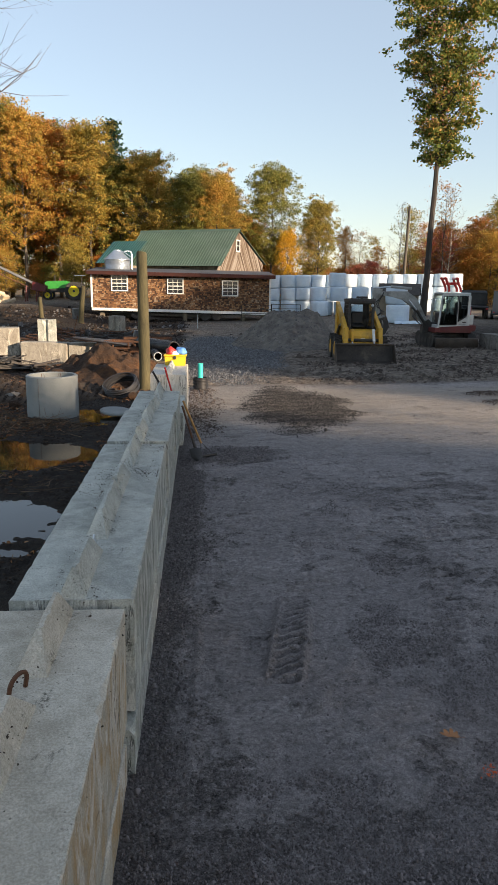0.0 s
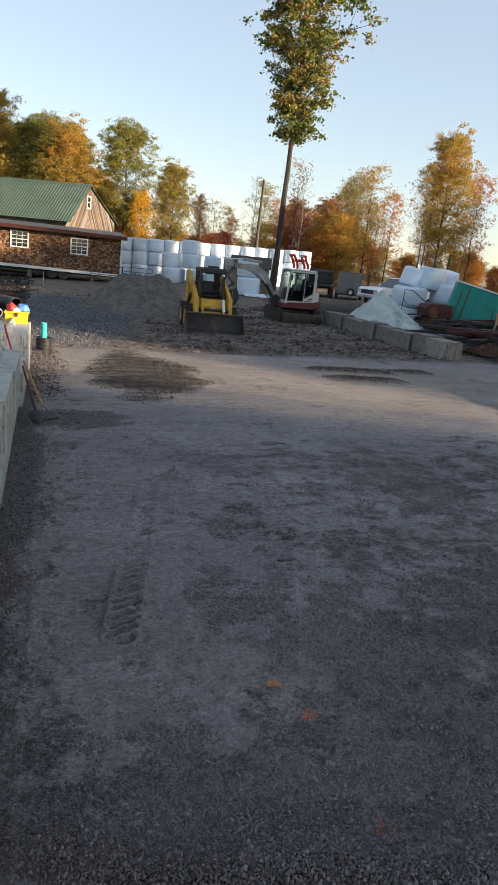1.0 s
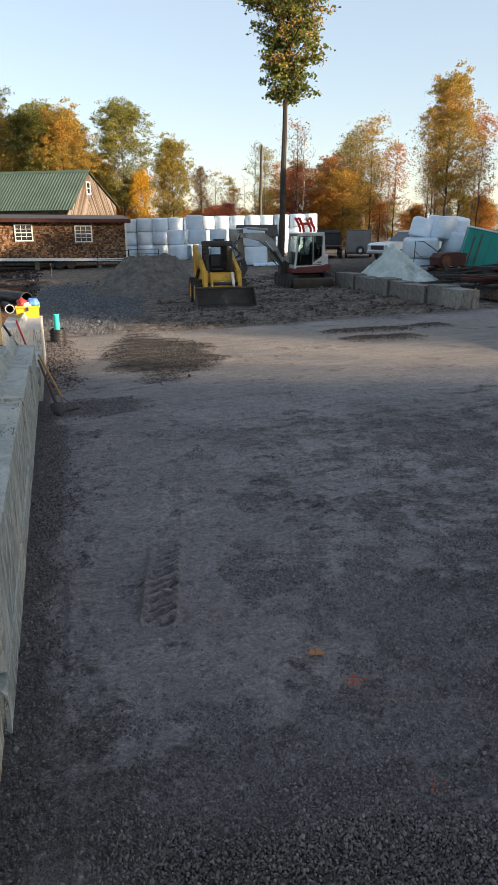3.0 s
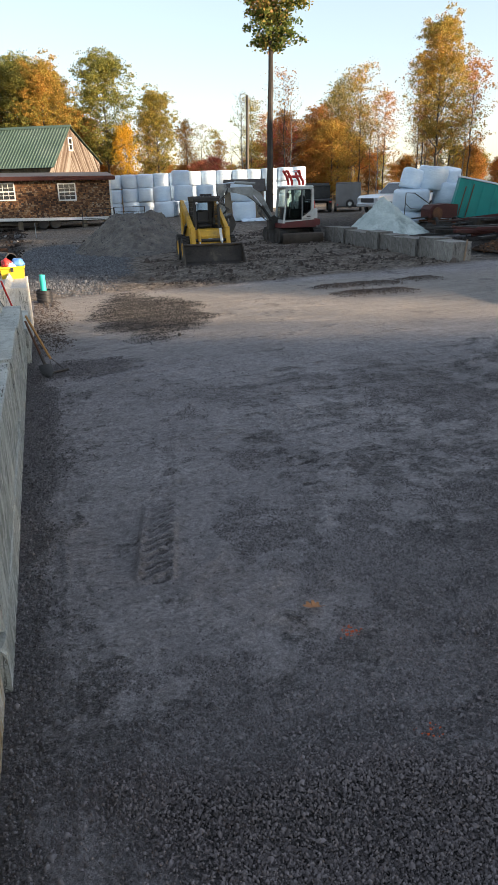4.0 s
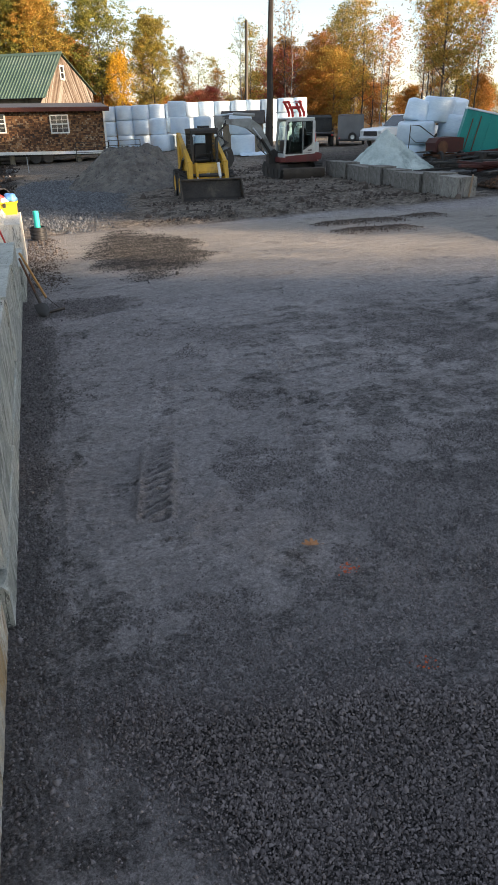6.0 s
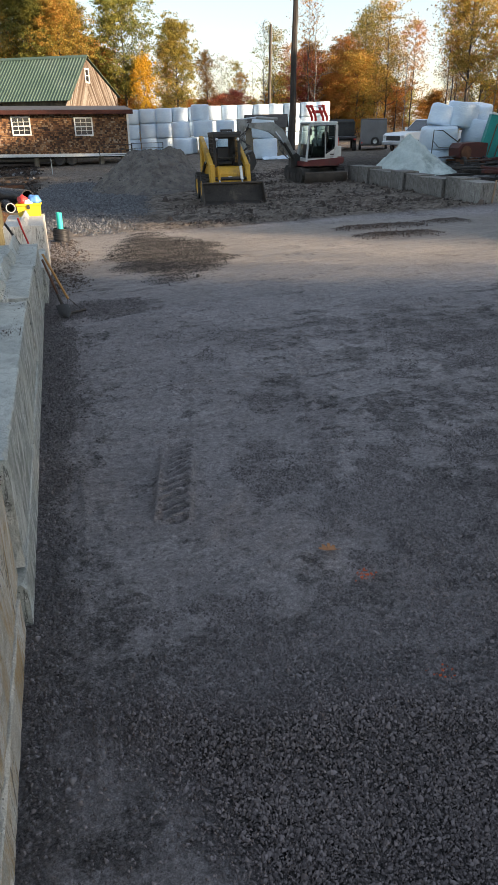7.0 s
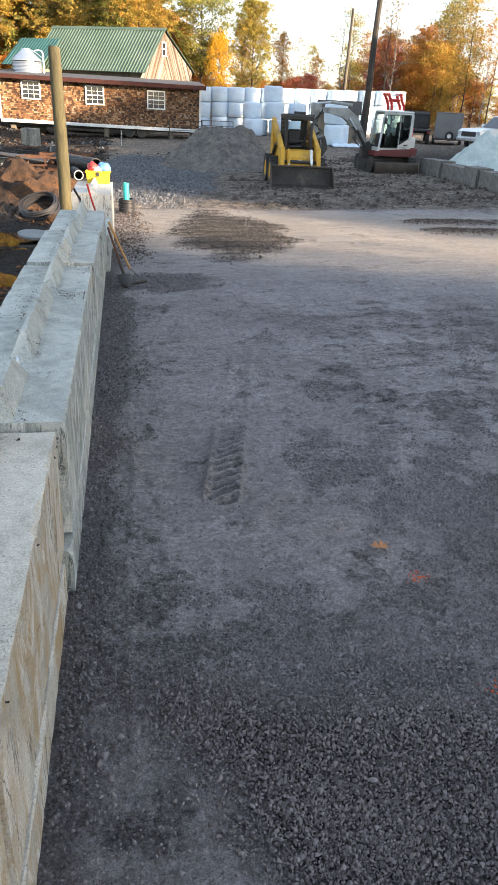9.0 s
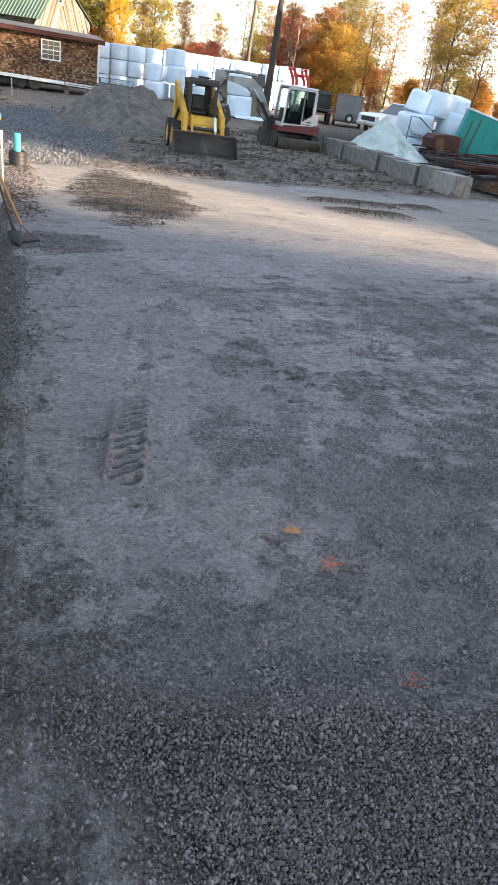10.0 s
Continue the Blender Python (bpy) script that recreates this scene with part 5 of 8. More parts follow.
# ---- skid steer loader ----
def tyre_geo(r, w, lugs=18, seg=28, lug=0.035):
    """A tyre about the x axis with slanted lugs."""
    m = Matrix.Rotation(math.pi / 2, 4, "Y")
    g = Geo().lathe([(r * 0.58, -w * 0.42), (r * 0.8, -w * 0.5), (r * 0.95, -w * 0.44), (r * 0.98, 0), (r * 0.95, w * 0.44), (r * 0.8, w * 0.5), (r * 0.58, w * 0.42)], seg, m=m, closed=True)
    for k in range(lugs):
        for s in (-1, 1):
            a = 2 * math.pi * (k + 0.5 * (s > 0)) / lugs
            lm = Matrix.Rotation(a, 4, "X") @ Matrix.Translation((s * w * 0.24, 0, r * 0.965)) @ Matrix.Rotation(s * 0.5, 4, "Z")
            g.box(-w * 0.25, w * 0.25, -lug * 0.6, lug * 0.6, -0.02, lug, 0.004, lm)
    return g


def rim_geo(r, w):
    return Geo().lathe([(0.0, -w * 0.1), (r * 0.3, -w * 0.12), (r * 0.34, -w * 0.3), (r * 0.6, -w * 0.42), (r * 0.6, w * 0.42), (r * 0.3, w * 0.3), (0.0, w * 0.1)], 20, m=Matrix.Rotation(math.pi / 2, 4, "Y"))


def wheel(parent, x, y, z, r, w, rim_mat, label="", lugs=18):
    t = part("wheel", tyre_geo(r, w, lugs), M["rubber"], parent, label or "muddy rubber tyre with deep lugs", m=pose(x, y, z))
    part("rim", rim_geo(r, w), rim_mat, t, "painted wheel rim")
    return t


def skid_steer():
    ob = root("skid_steer_loader", pose(5.14, 22.5, 0.115, 0, 0, -3), "muddy yellow skid steer loader with its bucket on the ground", "skid steer")
    Y = M["yellow_paint"]
    part("chassis", Geo().prism([(-0.95, 0.36), (1.0, 0.36), (1.2, 0.6), (1.2, 0.95), (-0.6, 0.95), (-0.95, 0.62)], -0.5, 0.5, "x"), Y, ob, "dirty yellow chassis")
    part("engine_hood", Geo().prism([(0.55, 0.95), (1.22, 0.95), (1.22, 1.3), (0.65, 1.42)], -0.52, 0.52, "x"), Y, ob)
    part("rear_grille", Geo().box(-0.4, 0.4, 1.2, 1.25, 0.6, 1.2, 0.01), M["dark_steel"], ob)
    for x in (-0.7, 0.7):
        for y in (-0.52, 0.46):
            wheel(ob, x, y, 0.37, 0.385, 0.27, Y)
    # cab of dark tube, open at the front
    g = Geo()
    for x in (-0.37, 0.37):
        g.box(x - 0.04, x + 0.04, -0.56, -0.46, 0.85, 1.86, 0.012)
        g.box(x - 0.035, x + 0.035, 0.36, 0.46, 0.85, 1.84, 0.012)
        g.box(x - 0.03, x + 0.03, -0.48, 0.4, 1.78, 1.86, 0.01)
        g.box(x - 0.03, x + 0.03, -0.48, 0.4, 0.95, 1.05, 0.01)
    g.box(-0.41, 0.41, -0.58, -0.48, 1.77, 1.88, 0.015)
    g.box(-0.41, 0.41, 0.36, 0.46, 1.77, 1.86, 0.015)
    cab = part("cab_frame", g, M["dark_steel"], ob, "black steel cab frame")
    part("cab_roof", Geo().prism([(-0.6, 1.86), (0.48, 1.84), (0.48, 1.9), (-0.56, 1.93)], -0.42, 0.42, "x"), M["dark_steel"], ob, "black cab roof")
    for x in (-0.39, 0.39):
        g = Geo()
        for i in range(7):
            y = -0.42 + i * 0.12
            g.box(x - 0.006, x + 0.006, y - 0.008, y + 0.008, 1.05, 1.79)
        for i in range(6):
            z = 1.12 + i * 0.12
            g.box(x - 0.007, x + 0.007, -0.46, 0.38, z - 0.008, z + 0.008)
        part("side_screen", g, M["dark_steel"], cab, "black wire side screen")
    part("rear_panel", Geo().box(-0.35, -0.24, 0.38, 0.42, 0.9, 1.8).box(0.2, 0.35, 0.38, 0.42, 0.9, 1.8).box(-0.24, 0.2, 0.38, 0.42, 0.9, 1.25).box(-0.24, 0.2, 0.38, 0.42, 1.72, 1.8), M["dark_steel"], cab)
    gl = part("rear_window", Geo().box(-0.24, 0.2, 0.395, 0.405, 1.25, 1.72), M["clear_glass"], cab, "clear rear window")
    gl.visible_shadow = False
    part("beacon", Geo().box(-0.16, 0.2, -0.4, -0.3, 1.93, 1.99, 0.015), M["black_plastic"], ob)
    seat = Geo().box(-0.22, 0.22, -0.1, 0.3, 0.98, 1.1, 0.04).box(-0.2, 0.2, 0.22, 0.32, 1.08, 1.5, 0.04)
    part("seat", seat, M["black_plastic"], ob, "black seat")
    for x in (-0.27, 0.27):
        part("control_lever", Geo().tube([(x, -0.3, 0.95), (x * 0.95, -0.34, 1.2), (x * 0.85, -0.3, 1.3)], 0.018, 6), M["black_plastic"], ob)
    part("lap_bar", Geo().tube([(-0.3, 0.2, 1.25), (-0.28, -0.2, 1.2), (0.28, -0.2, 1.2), (0.3, 0.2, 1.25)], 0.02, 6), M["dark_steel"], ob)
    # front plate and steps
    part("front_plate", Geo().prism([(-0.62, 0.5), (-0.98, 0.5), (-0.98, 0.78), (-0.86, 0.95), (-0.58, 0.98)], -0.33, 0.33, "x"), Y, ob, "yellow front cowling")
    part("decal", Geo().box(-0.06, 0.06, -0.985, -0.98, 0.66, 0.72), M["white_paint"], ob, "worn white sticker")
    for x in (-0.32, 0.32):
        part("headlight", Geo().lathe([(0, 0), (0.04, 0), (0.045, 0.03), (0, 0.05)], 12, m=pose(x, -0.6, 1.72, 90, 0, 0)), M["galv"], ob, "small work lamp")
    for s in (-1, 1):
        x = s * 0.53
        part("tower", Geo().prism([(0.72, 0.7), (1.2, 0.7), (1.16, 1.72), (0.98, 1.78), (0.82, 1.6)], x - 0.055, x + 0.055, "x"), Y, ob, "yellow rear upright")
        arm = Geo().prism([(1.12, 1.80), (1.05, 1.58), (-0.1, 1.16), (-0.75, 0.92), (-0.9, 0.5), (-1.2, 0.42), (-1.16, 0.62), (-1.02, 1.0), (-0.62, 1.18), (0.9, 1.76)], x - s * 0.05, x + s * 0.06, "x")
        part("lift_arm", arm, Y, ob, "yellow lift arm")
        part("arm_knee", Geo().box(x - 0.075, x + 0.075, -1.02, -0.7, 0.5, 1.06, 0.03), Y, ob)
        c = part("lift_cylinder", Geo().tube([(x + s * 0.03, 0.75, 0.75), (x + s * 0.03, 0.2, 1.05)], 0.045, 10), M["dark_steel"], ob)
        part("piston_rod", Geo().tube([(x + s * 0.03, 0.2, 1.05), (x + s * 0.03, -0.2, 1.2)], 0.022, 8), M["galv"], c, "bright piston rod")
        x2 = s * 0.34
        c = part("tilt_cylinder", Geo().tube([(x2, -0.85, 0.98), (x2, -1.08, 0.62)], 0.045, 10), Y if s < 0 else M["white_paint"], ob)
        part("piston_rod", Geo().tube([(x2, -1.08, 0.62), (x2, -1.2, 0.42)], 0.024, 8), M["galv"], c, "bright piston rod")
    part("cross_tube", Geo().tube([(-0.5, -0.98, 0.66), (0.5, -0.98, 0.66)], 0.05, 12), M["dark_steel"], ob)
    part("quick_attach", Geo().box(-0.55, 0.55, -1.3, -1.22, 0.12, 0.5, 0.015), M["dark_steel"], ob)
    # bucket: back and floor in one curve, two cheeks, edge
    w = 0.905
    shell = [(-1.28, 0.56), (-1.31, 0.2), (-1.38, 0.06), (-1.5, 0.02), (-1.82, 0.0), (-1.82, 0.02), (-1.5, 0.045), (-1.41, 0.08), (-1.345, 0.22), (-1.315, 0.56)]
    b = part("bucket", Geo().prism(shell, -w, w, "x"), M["bucket_steel"], ob, "worn scratched steel bucket")
    for s in (-1, 1):
        x = s * w
        part("cheek", Geo().prism([(-1.28, 0.56), (-1.31, 0.2), (-1.38, 0.06), (-1.84, 0.0), (-1.8, 0.1), (-1.42, 0.56)], x - 0.012, x + 0.012, "x"), M["worn_steel"], b)
    part("top_edge", Geo().box(-w, w, -1.37, -1.27, 0.535, 0.585, 0.01), M["worn_steel"], b, "scuffed top edge")
    part("cutting_edge", Geo().box(-w - 0.01, w + 0.01, -1.9, -1.78, -0.005, 0.018, 0.004), M["worn_steel"], b, "bright worn cutting edge")
    part("hose", Geo().tube([(0.5, 0.3, 1.0), (0.72, -0.2, 1.25), (0.66, -0.7, 1.15), (0.45, -0.95, 0.9)], 0.016, 6), M["black_plastic"], ob)
    return ob


skid_steer()


# ---- mini excavator ----
def track_outline(L, H, n=8):
    r = H / 2
    pts = [(L / 2 - r + r * math.sin(a), r - r * math.cos(a)) for a in [math.pi * i / n for i in range(n + 1)]]
    pts += [(-(L / 2 - r) - r * math.sin(a), r + r * math.cos(a)) for a in [math.pi * i / n for i in range(n + 1)]]
    return pts


def excavator():
    ob = root("mini_excavator", pose(9.57, 26.75, 0.235, 0, 0, 0), "white and maroon mini excavator with its boom folded over", "excavator")
    Wt, Rd = M["cab_white"], M["maroon"]
    for s in (-1, 1):
        x = s * 0.68
        out = track_outline(2.15, 0.5)
        tr = part("track", Geo().prism(out, x - 0.15, x + 0.15, "x"), M["rubber"], ob, "muddy rubber crawler track", m=pose(0, 0.0, 0))
        g = Geo()
        n = len(out)
        for i in range(n):
            a, b = Vector(out[i]), Vector(out[(i + 1) % n])
            k = max(1, round((b - a).length / 0.11))
            for j in range(k):
                p = a.lerp(b, j / k)
                d = (b - a).normalized()
                ang = math.atan2(d.y, d.x)
                g.box(-0.155, 0.155, -0.03, 0.03, -0.025, 0.012, 0.004, Matrix.Translation((x, p.x, p.y)) @ Matrix.Rotation(ang, 4, "X"))
        part("grouser", g, M["rubber"], tr, "row of rubber grousers")
        for k in range(4):
            y = -0.62 + k * 0.41
            part("roller", Geo().tube([(x - 0.165, y, 0.2), (x + 0.165, y, 0.2)], 0.1 if 0 < k < 3 else 0.17, 16), M["dark_steel"], tr)
    part("undercarriage", Geo().box(-0.55, 0.55, -0.6, 0.7, 0.22, 0.5, 0.03), M["dark_steel"], ob)
    blade = part("dozer_blade", Geo().prism([(-1.3, 0.0), (-1.36, 0.16), (-1.34, 0.34), (-1.28, 0.38), (-1.24, 0.36), (-1.29, 0.16), (-1.24, 0.0)], -0.8, 0.8, "x"), M["worn_steel"], ob, "scuffed steel dozer blade")
    for x in (-0.4, 0.4):
        part("push_arm", Geo().box(x - 0.06, x + 0.06, -1.28, -0.5, 0.12, 0.26, 0.01), M["worn_steel"], blade)
    part("slew_ring", Geo().lathe([(0.42, 0.48), (0.42, 0.58), (0.0, 0.58)], 24), M["dark_steel"], ob)
    part("platform", Geo().prism([(-0.78, -1.05), (0.6, -1.05), (0.78, -0.8), (0.84, 0.0), (0.78, 0.55), (0.5, 0.75), (-0.78, 0.75)], 0.56, 0.72, "z"), Rd, ob, "maroon swing platform")
    part("side_cover", Geo().prism([(-0.62, 0.62), (0.74, 0.62), (0.78, 0.74), (0.76, 0.84), (-0.62, 0.76)], -1.06, -0.7, "y"), Rd, ob, "maroon lower cover")
    part("counterweight", Geo().prism([(0.45, -0.98), (0.72, -0.9), (0.84, -0.4), (0.86, 0.1), (0.78, 0.55), (0.45, 0.72)], 0.72, 1.2, "z"), Wt, ob, "rounded white counterweight cover")
    part("counterweight_base", Geo().prism([(0.46, -1.0), (0.74, -0.92), (0.87, -0.4), (0.89, 0.1), (0.8, 0.57), (0.46, 0.74)], 0.6, 0.86, "z"), Rd, ob, "maroon counterweight")
    part("engine_hood", Geo().box(0.1, 0.75, -0.1, 0.7, 1.15, 1.45, 0.08), Wt, ob)
    # cab with posts and panes; its door side looks towards -y
    g = Geo()
    y0, y1 = -1.0, -0.02
    for y in (y0, y1):
        g.prism([(-0.69, 0.72), (-0.61, 0.72), (-0.555, 1.3), (-0.50, 1.84), (-0.42, 1.92), (-0.42, 1.98), (-0.54, 1.98), (-0.585, 1.9), (-0.63, 1.3)], y - 0.03, y + 0.03, "y")
        g.box(0.03, 0.075, y - 0.028, y + 0.028, 0.82, 1.94, 0.008)
        g.prism([(0.40, 0.72), (0.53, 0.72), (0.53, 1.9), (0.46, 1.98), (0.32, 1.98), (0.32, 1.92), (0.42, 1.86), (0.41, 1.1)], y - 0.03, y + 0.03, "y")
        g.box(-0.66, 0.5, y - 0.028, y + 0.028, 0.72, 0.84, 0.008)
        g.box(-0.5, 0.45, y - 0.028, y + 0.028, 1.9, 1.97, 0.008)
    g.box(0.47, 0.53, y0, y1, 0.72, 1.25, 0.01)
    g.box(-0.67, -0.62, y0, y1, 0.72, 0.84, 0.01)
    cab = part("cab_frame", g, Wt, ob, "white cab frame")
    part("cab_roof", Geo().box(-0.57, 0.52, y0 - 0.04, y1 + 0.04, 1.95, 2.03, 0.035), Wt, ob, "white cab roof")
    for nm, gg in (("door_glass", Geo().prism([(-0.61, 0.84), (0.03, 0.84), (0.03, 1.9), (-0.46, 1.9), (-0.555, 1.3)], y0 - 0.006, y0 + 0.004, "y")), ("side_glass", Geo().prism([(0.075, 0.95), (0.41, 1.2), (0.42, 1.9), (0.075, 1.9)], y0 - 0.006, y0 + 0.004, "y")), ("far_glass", Geo().prism([(-0.61, 0.84), (0.41, 0.84), (0.42, 1.9), (-0.46, 1.9), (-0.555, 1.3)], y1 - 0.004, y1 + 0.006, "y"))):
        pn = part(nm, gg, M["tinted_glass"], cab, "tinted cab glass")
        pn.visible_shadow = False
    for a, b in (((-0.61, 0.83), (-0.5, 1.88)), ((-0.5, 1.88), (0.03, 1.9)), ((0.03, 1.9), (0.03, 0.84)), ((0.03, 0.84), (-0.61, 0.83)), ((0.08, 0.95), (0.08, 1.9)), ((0.08, 1.9), (0.415, 1.9)), ((0.415, 1.9), (0.41, 1.2)), ((0.41, 1.2), (0.08, 0.95))):
        part("seal", Geo().tube([(a[0], y0 - 0.03, a[1]), (b[0], y0 - 0.03, b[1])], 0.014, 5), M["black_plastic"], cab, "black rubber window seal")
    part("tail_lamp", Geo().box(0.53, 0.58, y0 + 0.02, y0 + 0.12, 1.2, 1.5, 0.015), M["red_paint"], cab, "tall red tail lamp")
    part("cab_floor", Geo().box(-0.6, 0.45, y0 + 0.05, y1 - 0.05, 0.84, 0.9), M["black_plastic"], cab)
    part("rear_trim", Geo().box(0.34, 0.46, y0 + 0.06, y1 - 0.06, 0.9, 1.45, 0.02), M["black_plastic"], cab, "black rear cab lining")
    part("door_panel", Geo().prism([(0.07, 0.86), (0.45, 0.86), (0.45, 1.16), (0.2, 1.0), (0.07, 0.94)], y0 - 0.02, y0 + 0.02, "y"), Wt, cab)
    part("door_rail", Geo().tube([(-0.46, y0 - 0.04, 1.0), (-0.34, y0 - 0.05, 1.6), (-0.2, y0 - 0.04, 1.86)], 0.014, 6), M["black_plastic"], cab)
    part("door_handle", Geo().box(0.1, 0.2, y0 - 0.05, y0 - 0.02, 1.02, 1.06, 0.006), M["black_plastic"], cab)
    part("decal", Geo().box(0.24, 0.4, y0 - 0.026, y0 - 0.02, 0.92, 0.96), M["dark_steel"], cab, "small dark lettering bar")
    part("seat", Geo().box(-0.12, 0.34, -0.76, -0.26, 0.9, 1.14, 0.05).box(0.16, 0.32, -0.74, -0.28, 1.1, 1.68, 0.06), M["black_plastic"], ob, "black seat")
    part("console", Geo().box(-0.4, 0.12, -0.92, -0.76, 0.88, 1.22, 0.03).box(-0.56, -0.36, -0.75, -0.25, 0.88, 1.3, 0.04), M["black_plastic"], ob)
    for y in (-0.8, -0.25):
        part("joystick", Geo().tube([(-0.15, y, 1.1), (-0.17, y, 1.3)], 0.02, 6), M["black_plastic"], ob)
    # red bracket standing on the roof
    for xs in ((-0.23, -0.3, -0.4, -0.46), (0.21, 0.1, 0.05, 0.0)):
        for y in (-0.72, -0.32):
            part("roof_bracket", Geo().tube([(xs[0], y, 2.05), (xs[0] - 0.01, y, 2.18), (xs[1], y, 2.35), (xs[2], y, 2.52), (xs[3], y, 2.56)], [0.05, 0.05, 0.055, 0.05, 0.04], 8), M["red_paint"], ob, "red roof bracket")
        part("bracket_bar", Geo().tube([(xs[2], -0.78, 2.53), (xs[2], -0.26, 2.53)], 0.045, 8), M["red_paint"], ob, "red bracket bar")
    part("bracket_bar", Geo().tube([(-0.3, -0.52, 2.35), (0.1, -0.52, 2.35)], 0.05, 8), M["red_paint"], ob, "red bracket bar")
    part("bracket_rod", Geo().tube([(-0.4, -0.6, 2.52), (0.05, -0.6, 2.52)], 0.018, 6), M["galv"], ob, "thin steel rod")
    # boom, stick, bucket
    by = -0.15
    part("boom_foot", Geo().prism([(-1.02, 0.5), (-0.62, 0.5), (-0.62, 0.85), (-0.8, 1.0), (-1.0, 0.9)], by - 0.16, by + 0.16, "y"), M["dark_steel"], ob, "black swing post")
    part("boom", Geo().prism([(-0.95, 0.74), (-0.74, 0.74), (-1.02, 1.3), (-1.3, 1.78), (-1.68, 2.04), (-2.72, 2.02), (-2.78, 1.9), (-2.2, 1.82), (-1.82, 1.72), (-1.5, 1.5), (-1.2, 1.1)], by - 0.12, by + 0.12, "y"), M["boom_grey"], ob, "dirty grey boom")
    part("stick", Geo().prism([(-2.62, 2.1), (-2.98, 2.16), (-3.0, 2.02), (-2.94, 1.6), (-2.72, 0.98), (-2.62, 1.0), (-2.76, 1.6), (-2.72, 1.92)], by - 0.1, by + 0.1, "y"), M["boom_grey"], ob, "dirty grey dipper stick")
    c = part("boom_cylinder", Geo().tube([(-0.92, by - 0.17, 0.8), (-1.3, by - 0.17, 1.35)], 0.055, 10), M["dark_steel"], ob)
    part("piston_rod", Geo().tube([(-1.3, by - 0.17, 1.35), (-1.62, by - 0.17, 1.72)], 0.03, 8), M["galv"], c, "bright piston rod")
    c = part("stick_cylinder", Geo().tube([(-1.5, by, 2.14), (-2.3, by, 2.2)], 0.055, 10), M["boom_grey"], ob)
    part("piston_rod", Geo().tube([(-2.3, by, 2.2), (-2.95, by, 2.14)], 0.028, 8), M["galv"], c, "bright piston rod")
    c = part("bucket_cylinder", Geo().tube([(-2.95, by - 0.02, 1.85), (-2.98, by - 0.02, 1.3)], 0.045, 10), M["dark_steel"], ob)
    part("piston_rod", Geo().tube([(-2.98, by - 0.02, 1.3), (-2.95, by - 0.02, 1.0)], 0.025, 8), M["galv"], c, "bright piston rod")
    for k in range(4):
        o = k * 0.05
        part("hose", Geo().tube([(-1.0, by - 0.1 - o * .3, 1.0), (-1.35 - o, by - 0.15, 1.45), (-1.3 - o, by - 0.18, 0.95 + o), (-1.05, by - 0.15, 0.75)], 0.014, 5), M["black_plastic"], ob)
        part("hose", Geo().tube([(-2.6, by - 0.12, 2.0 - o), (-2.8 - o * 1.5, by - 0.16, 1.55), (-2.68 + o, by - 0.16, 1.25), (-2.9, by - 0.13, 1.05)], 0.014, 5), M["black_plastic"], ob)
    b = part("bucket", Geo().prism([(-2.72, 1.02), (-2.5, 1.12), (-2.42, 0.95), (-2.36, 0.7), (-2.5, 0.45), (-2.78, 0.38), (-3.0, 0.5), (-2.98, 0.54), (-2.78, 0.44), (-2.54, 0.5), (-2.42, 0.7), (-2.48, 0.92), (-2.56, 1.02), (-2.68, 0.92)], by - 0.28, by + 0.28, "y"), M["dark_steel"], ob, "black digging bucket")
    for s in (-1, 1):
        part("cheek", Geo().prism([(-2.5, 1.0), (-2.4, 0.7), (-2.52, 0.45), (-2.78, 0.38), (-3.0, 0.5), (-2.78, 0.62), (-2.7, 0.95)], by + s * 0.28 - 0.012, by + s * 0.28 + 0.012, "y"), M["dark_steel"], b)
    for k in range(4):
        y = by - 0.24 + 0.16 * k
        part("tooth", Geo().prism([(-2.96, 0.47), (-3.14, 0.56), (-2.98, 0.55)], y - 0.03, y + 0.03, "y"), M["worn_steel"], b)
    part("mirror", Geo().box(-0.56, -0.5, y0 - 0.16, y0 - 0.04, 1.6, 1.8, 0.015), M["black_plastic"], ob)
    return ob


excavator()


# ---- piles of sand and stone dust ----
def pile(name, prof_h, rx, ry, x, y, mat, label, seed, power=1.0, rough=0.1, ridge=None, n=46, top=9.0):
    g = Geo()
    vs, fs = [], []
    grid = np.linspace(-1, 1, n + 1)
    base = ground_np(x + rx * grid[None, :] + 0 * grid[:, None], y + ry * grid[:, None] + 0 * grid[None, :])
    for j in range(n + 1):
        for i in range(n + 1):
            u, v = 2 * i / n - 1, 2 * j / n - 1
            X, Yy = u * rx, v * ry
            d = math.hypot(u, v)
            p = Vector((X * 0.9, Yy * 0.9, seed))
            d2 = d + 0.16 * noise.noise(p * 0.8)
            h = prof_h * max(0.0, 1 - d2) ** power
            if ridge:
                for (cx, cy, cr, ch) in ridge:
                    q = math.hypot((X - cx) / cr, (Yy - cy) / cr)
                    h = max(h, ch * max(0.0, 1 - q))
            h = min(h, top + 0.25 * (h - top)) if h > top else h
            h += rough * 0.8 * noise.noise(Vector((math.atan2(Yy, X) * 3.5, d * 0.8, seed))) * min(1, h * 2) * (d > 0.12)
            h += rough * noise.noise(p * 2.3) * min(1, h * 2) + rough * 0.5 * noise.noise(p * 6) * min(1, h * 2)
            vs.append((X, Yy, float(base[j, i]) + (h if h > 0.015 else -0.06) - (0.02 if h <= 0.015 else 0)))
    for j in range(n):
        for i in range(n):
            a = j * (n + 1) + i
            fs.append((a, a + 1, a + n + 2, a + n + 1))
    g.add(vs, fs)
    return thing(name, g, mat, pose(x, y, 0), label, "pile", sharp=50)


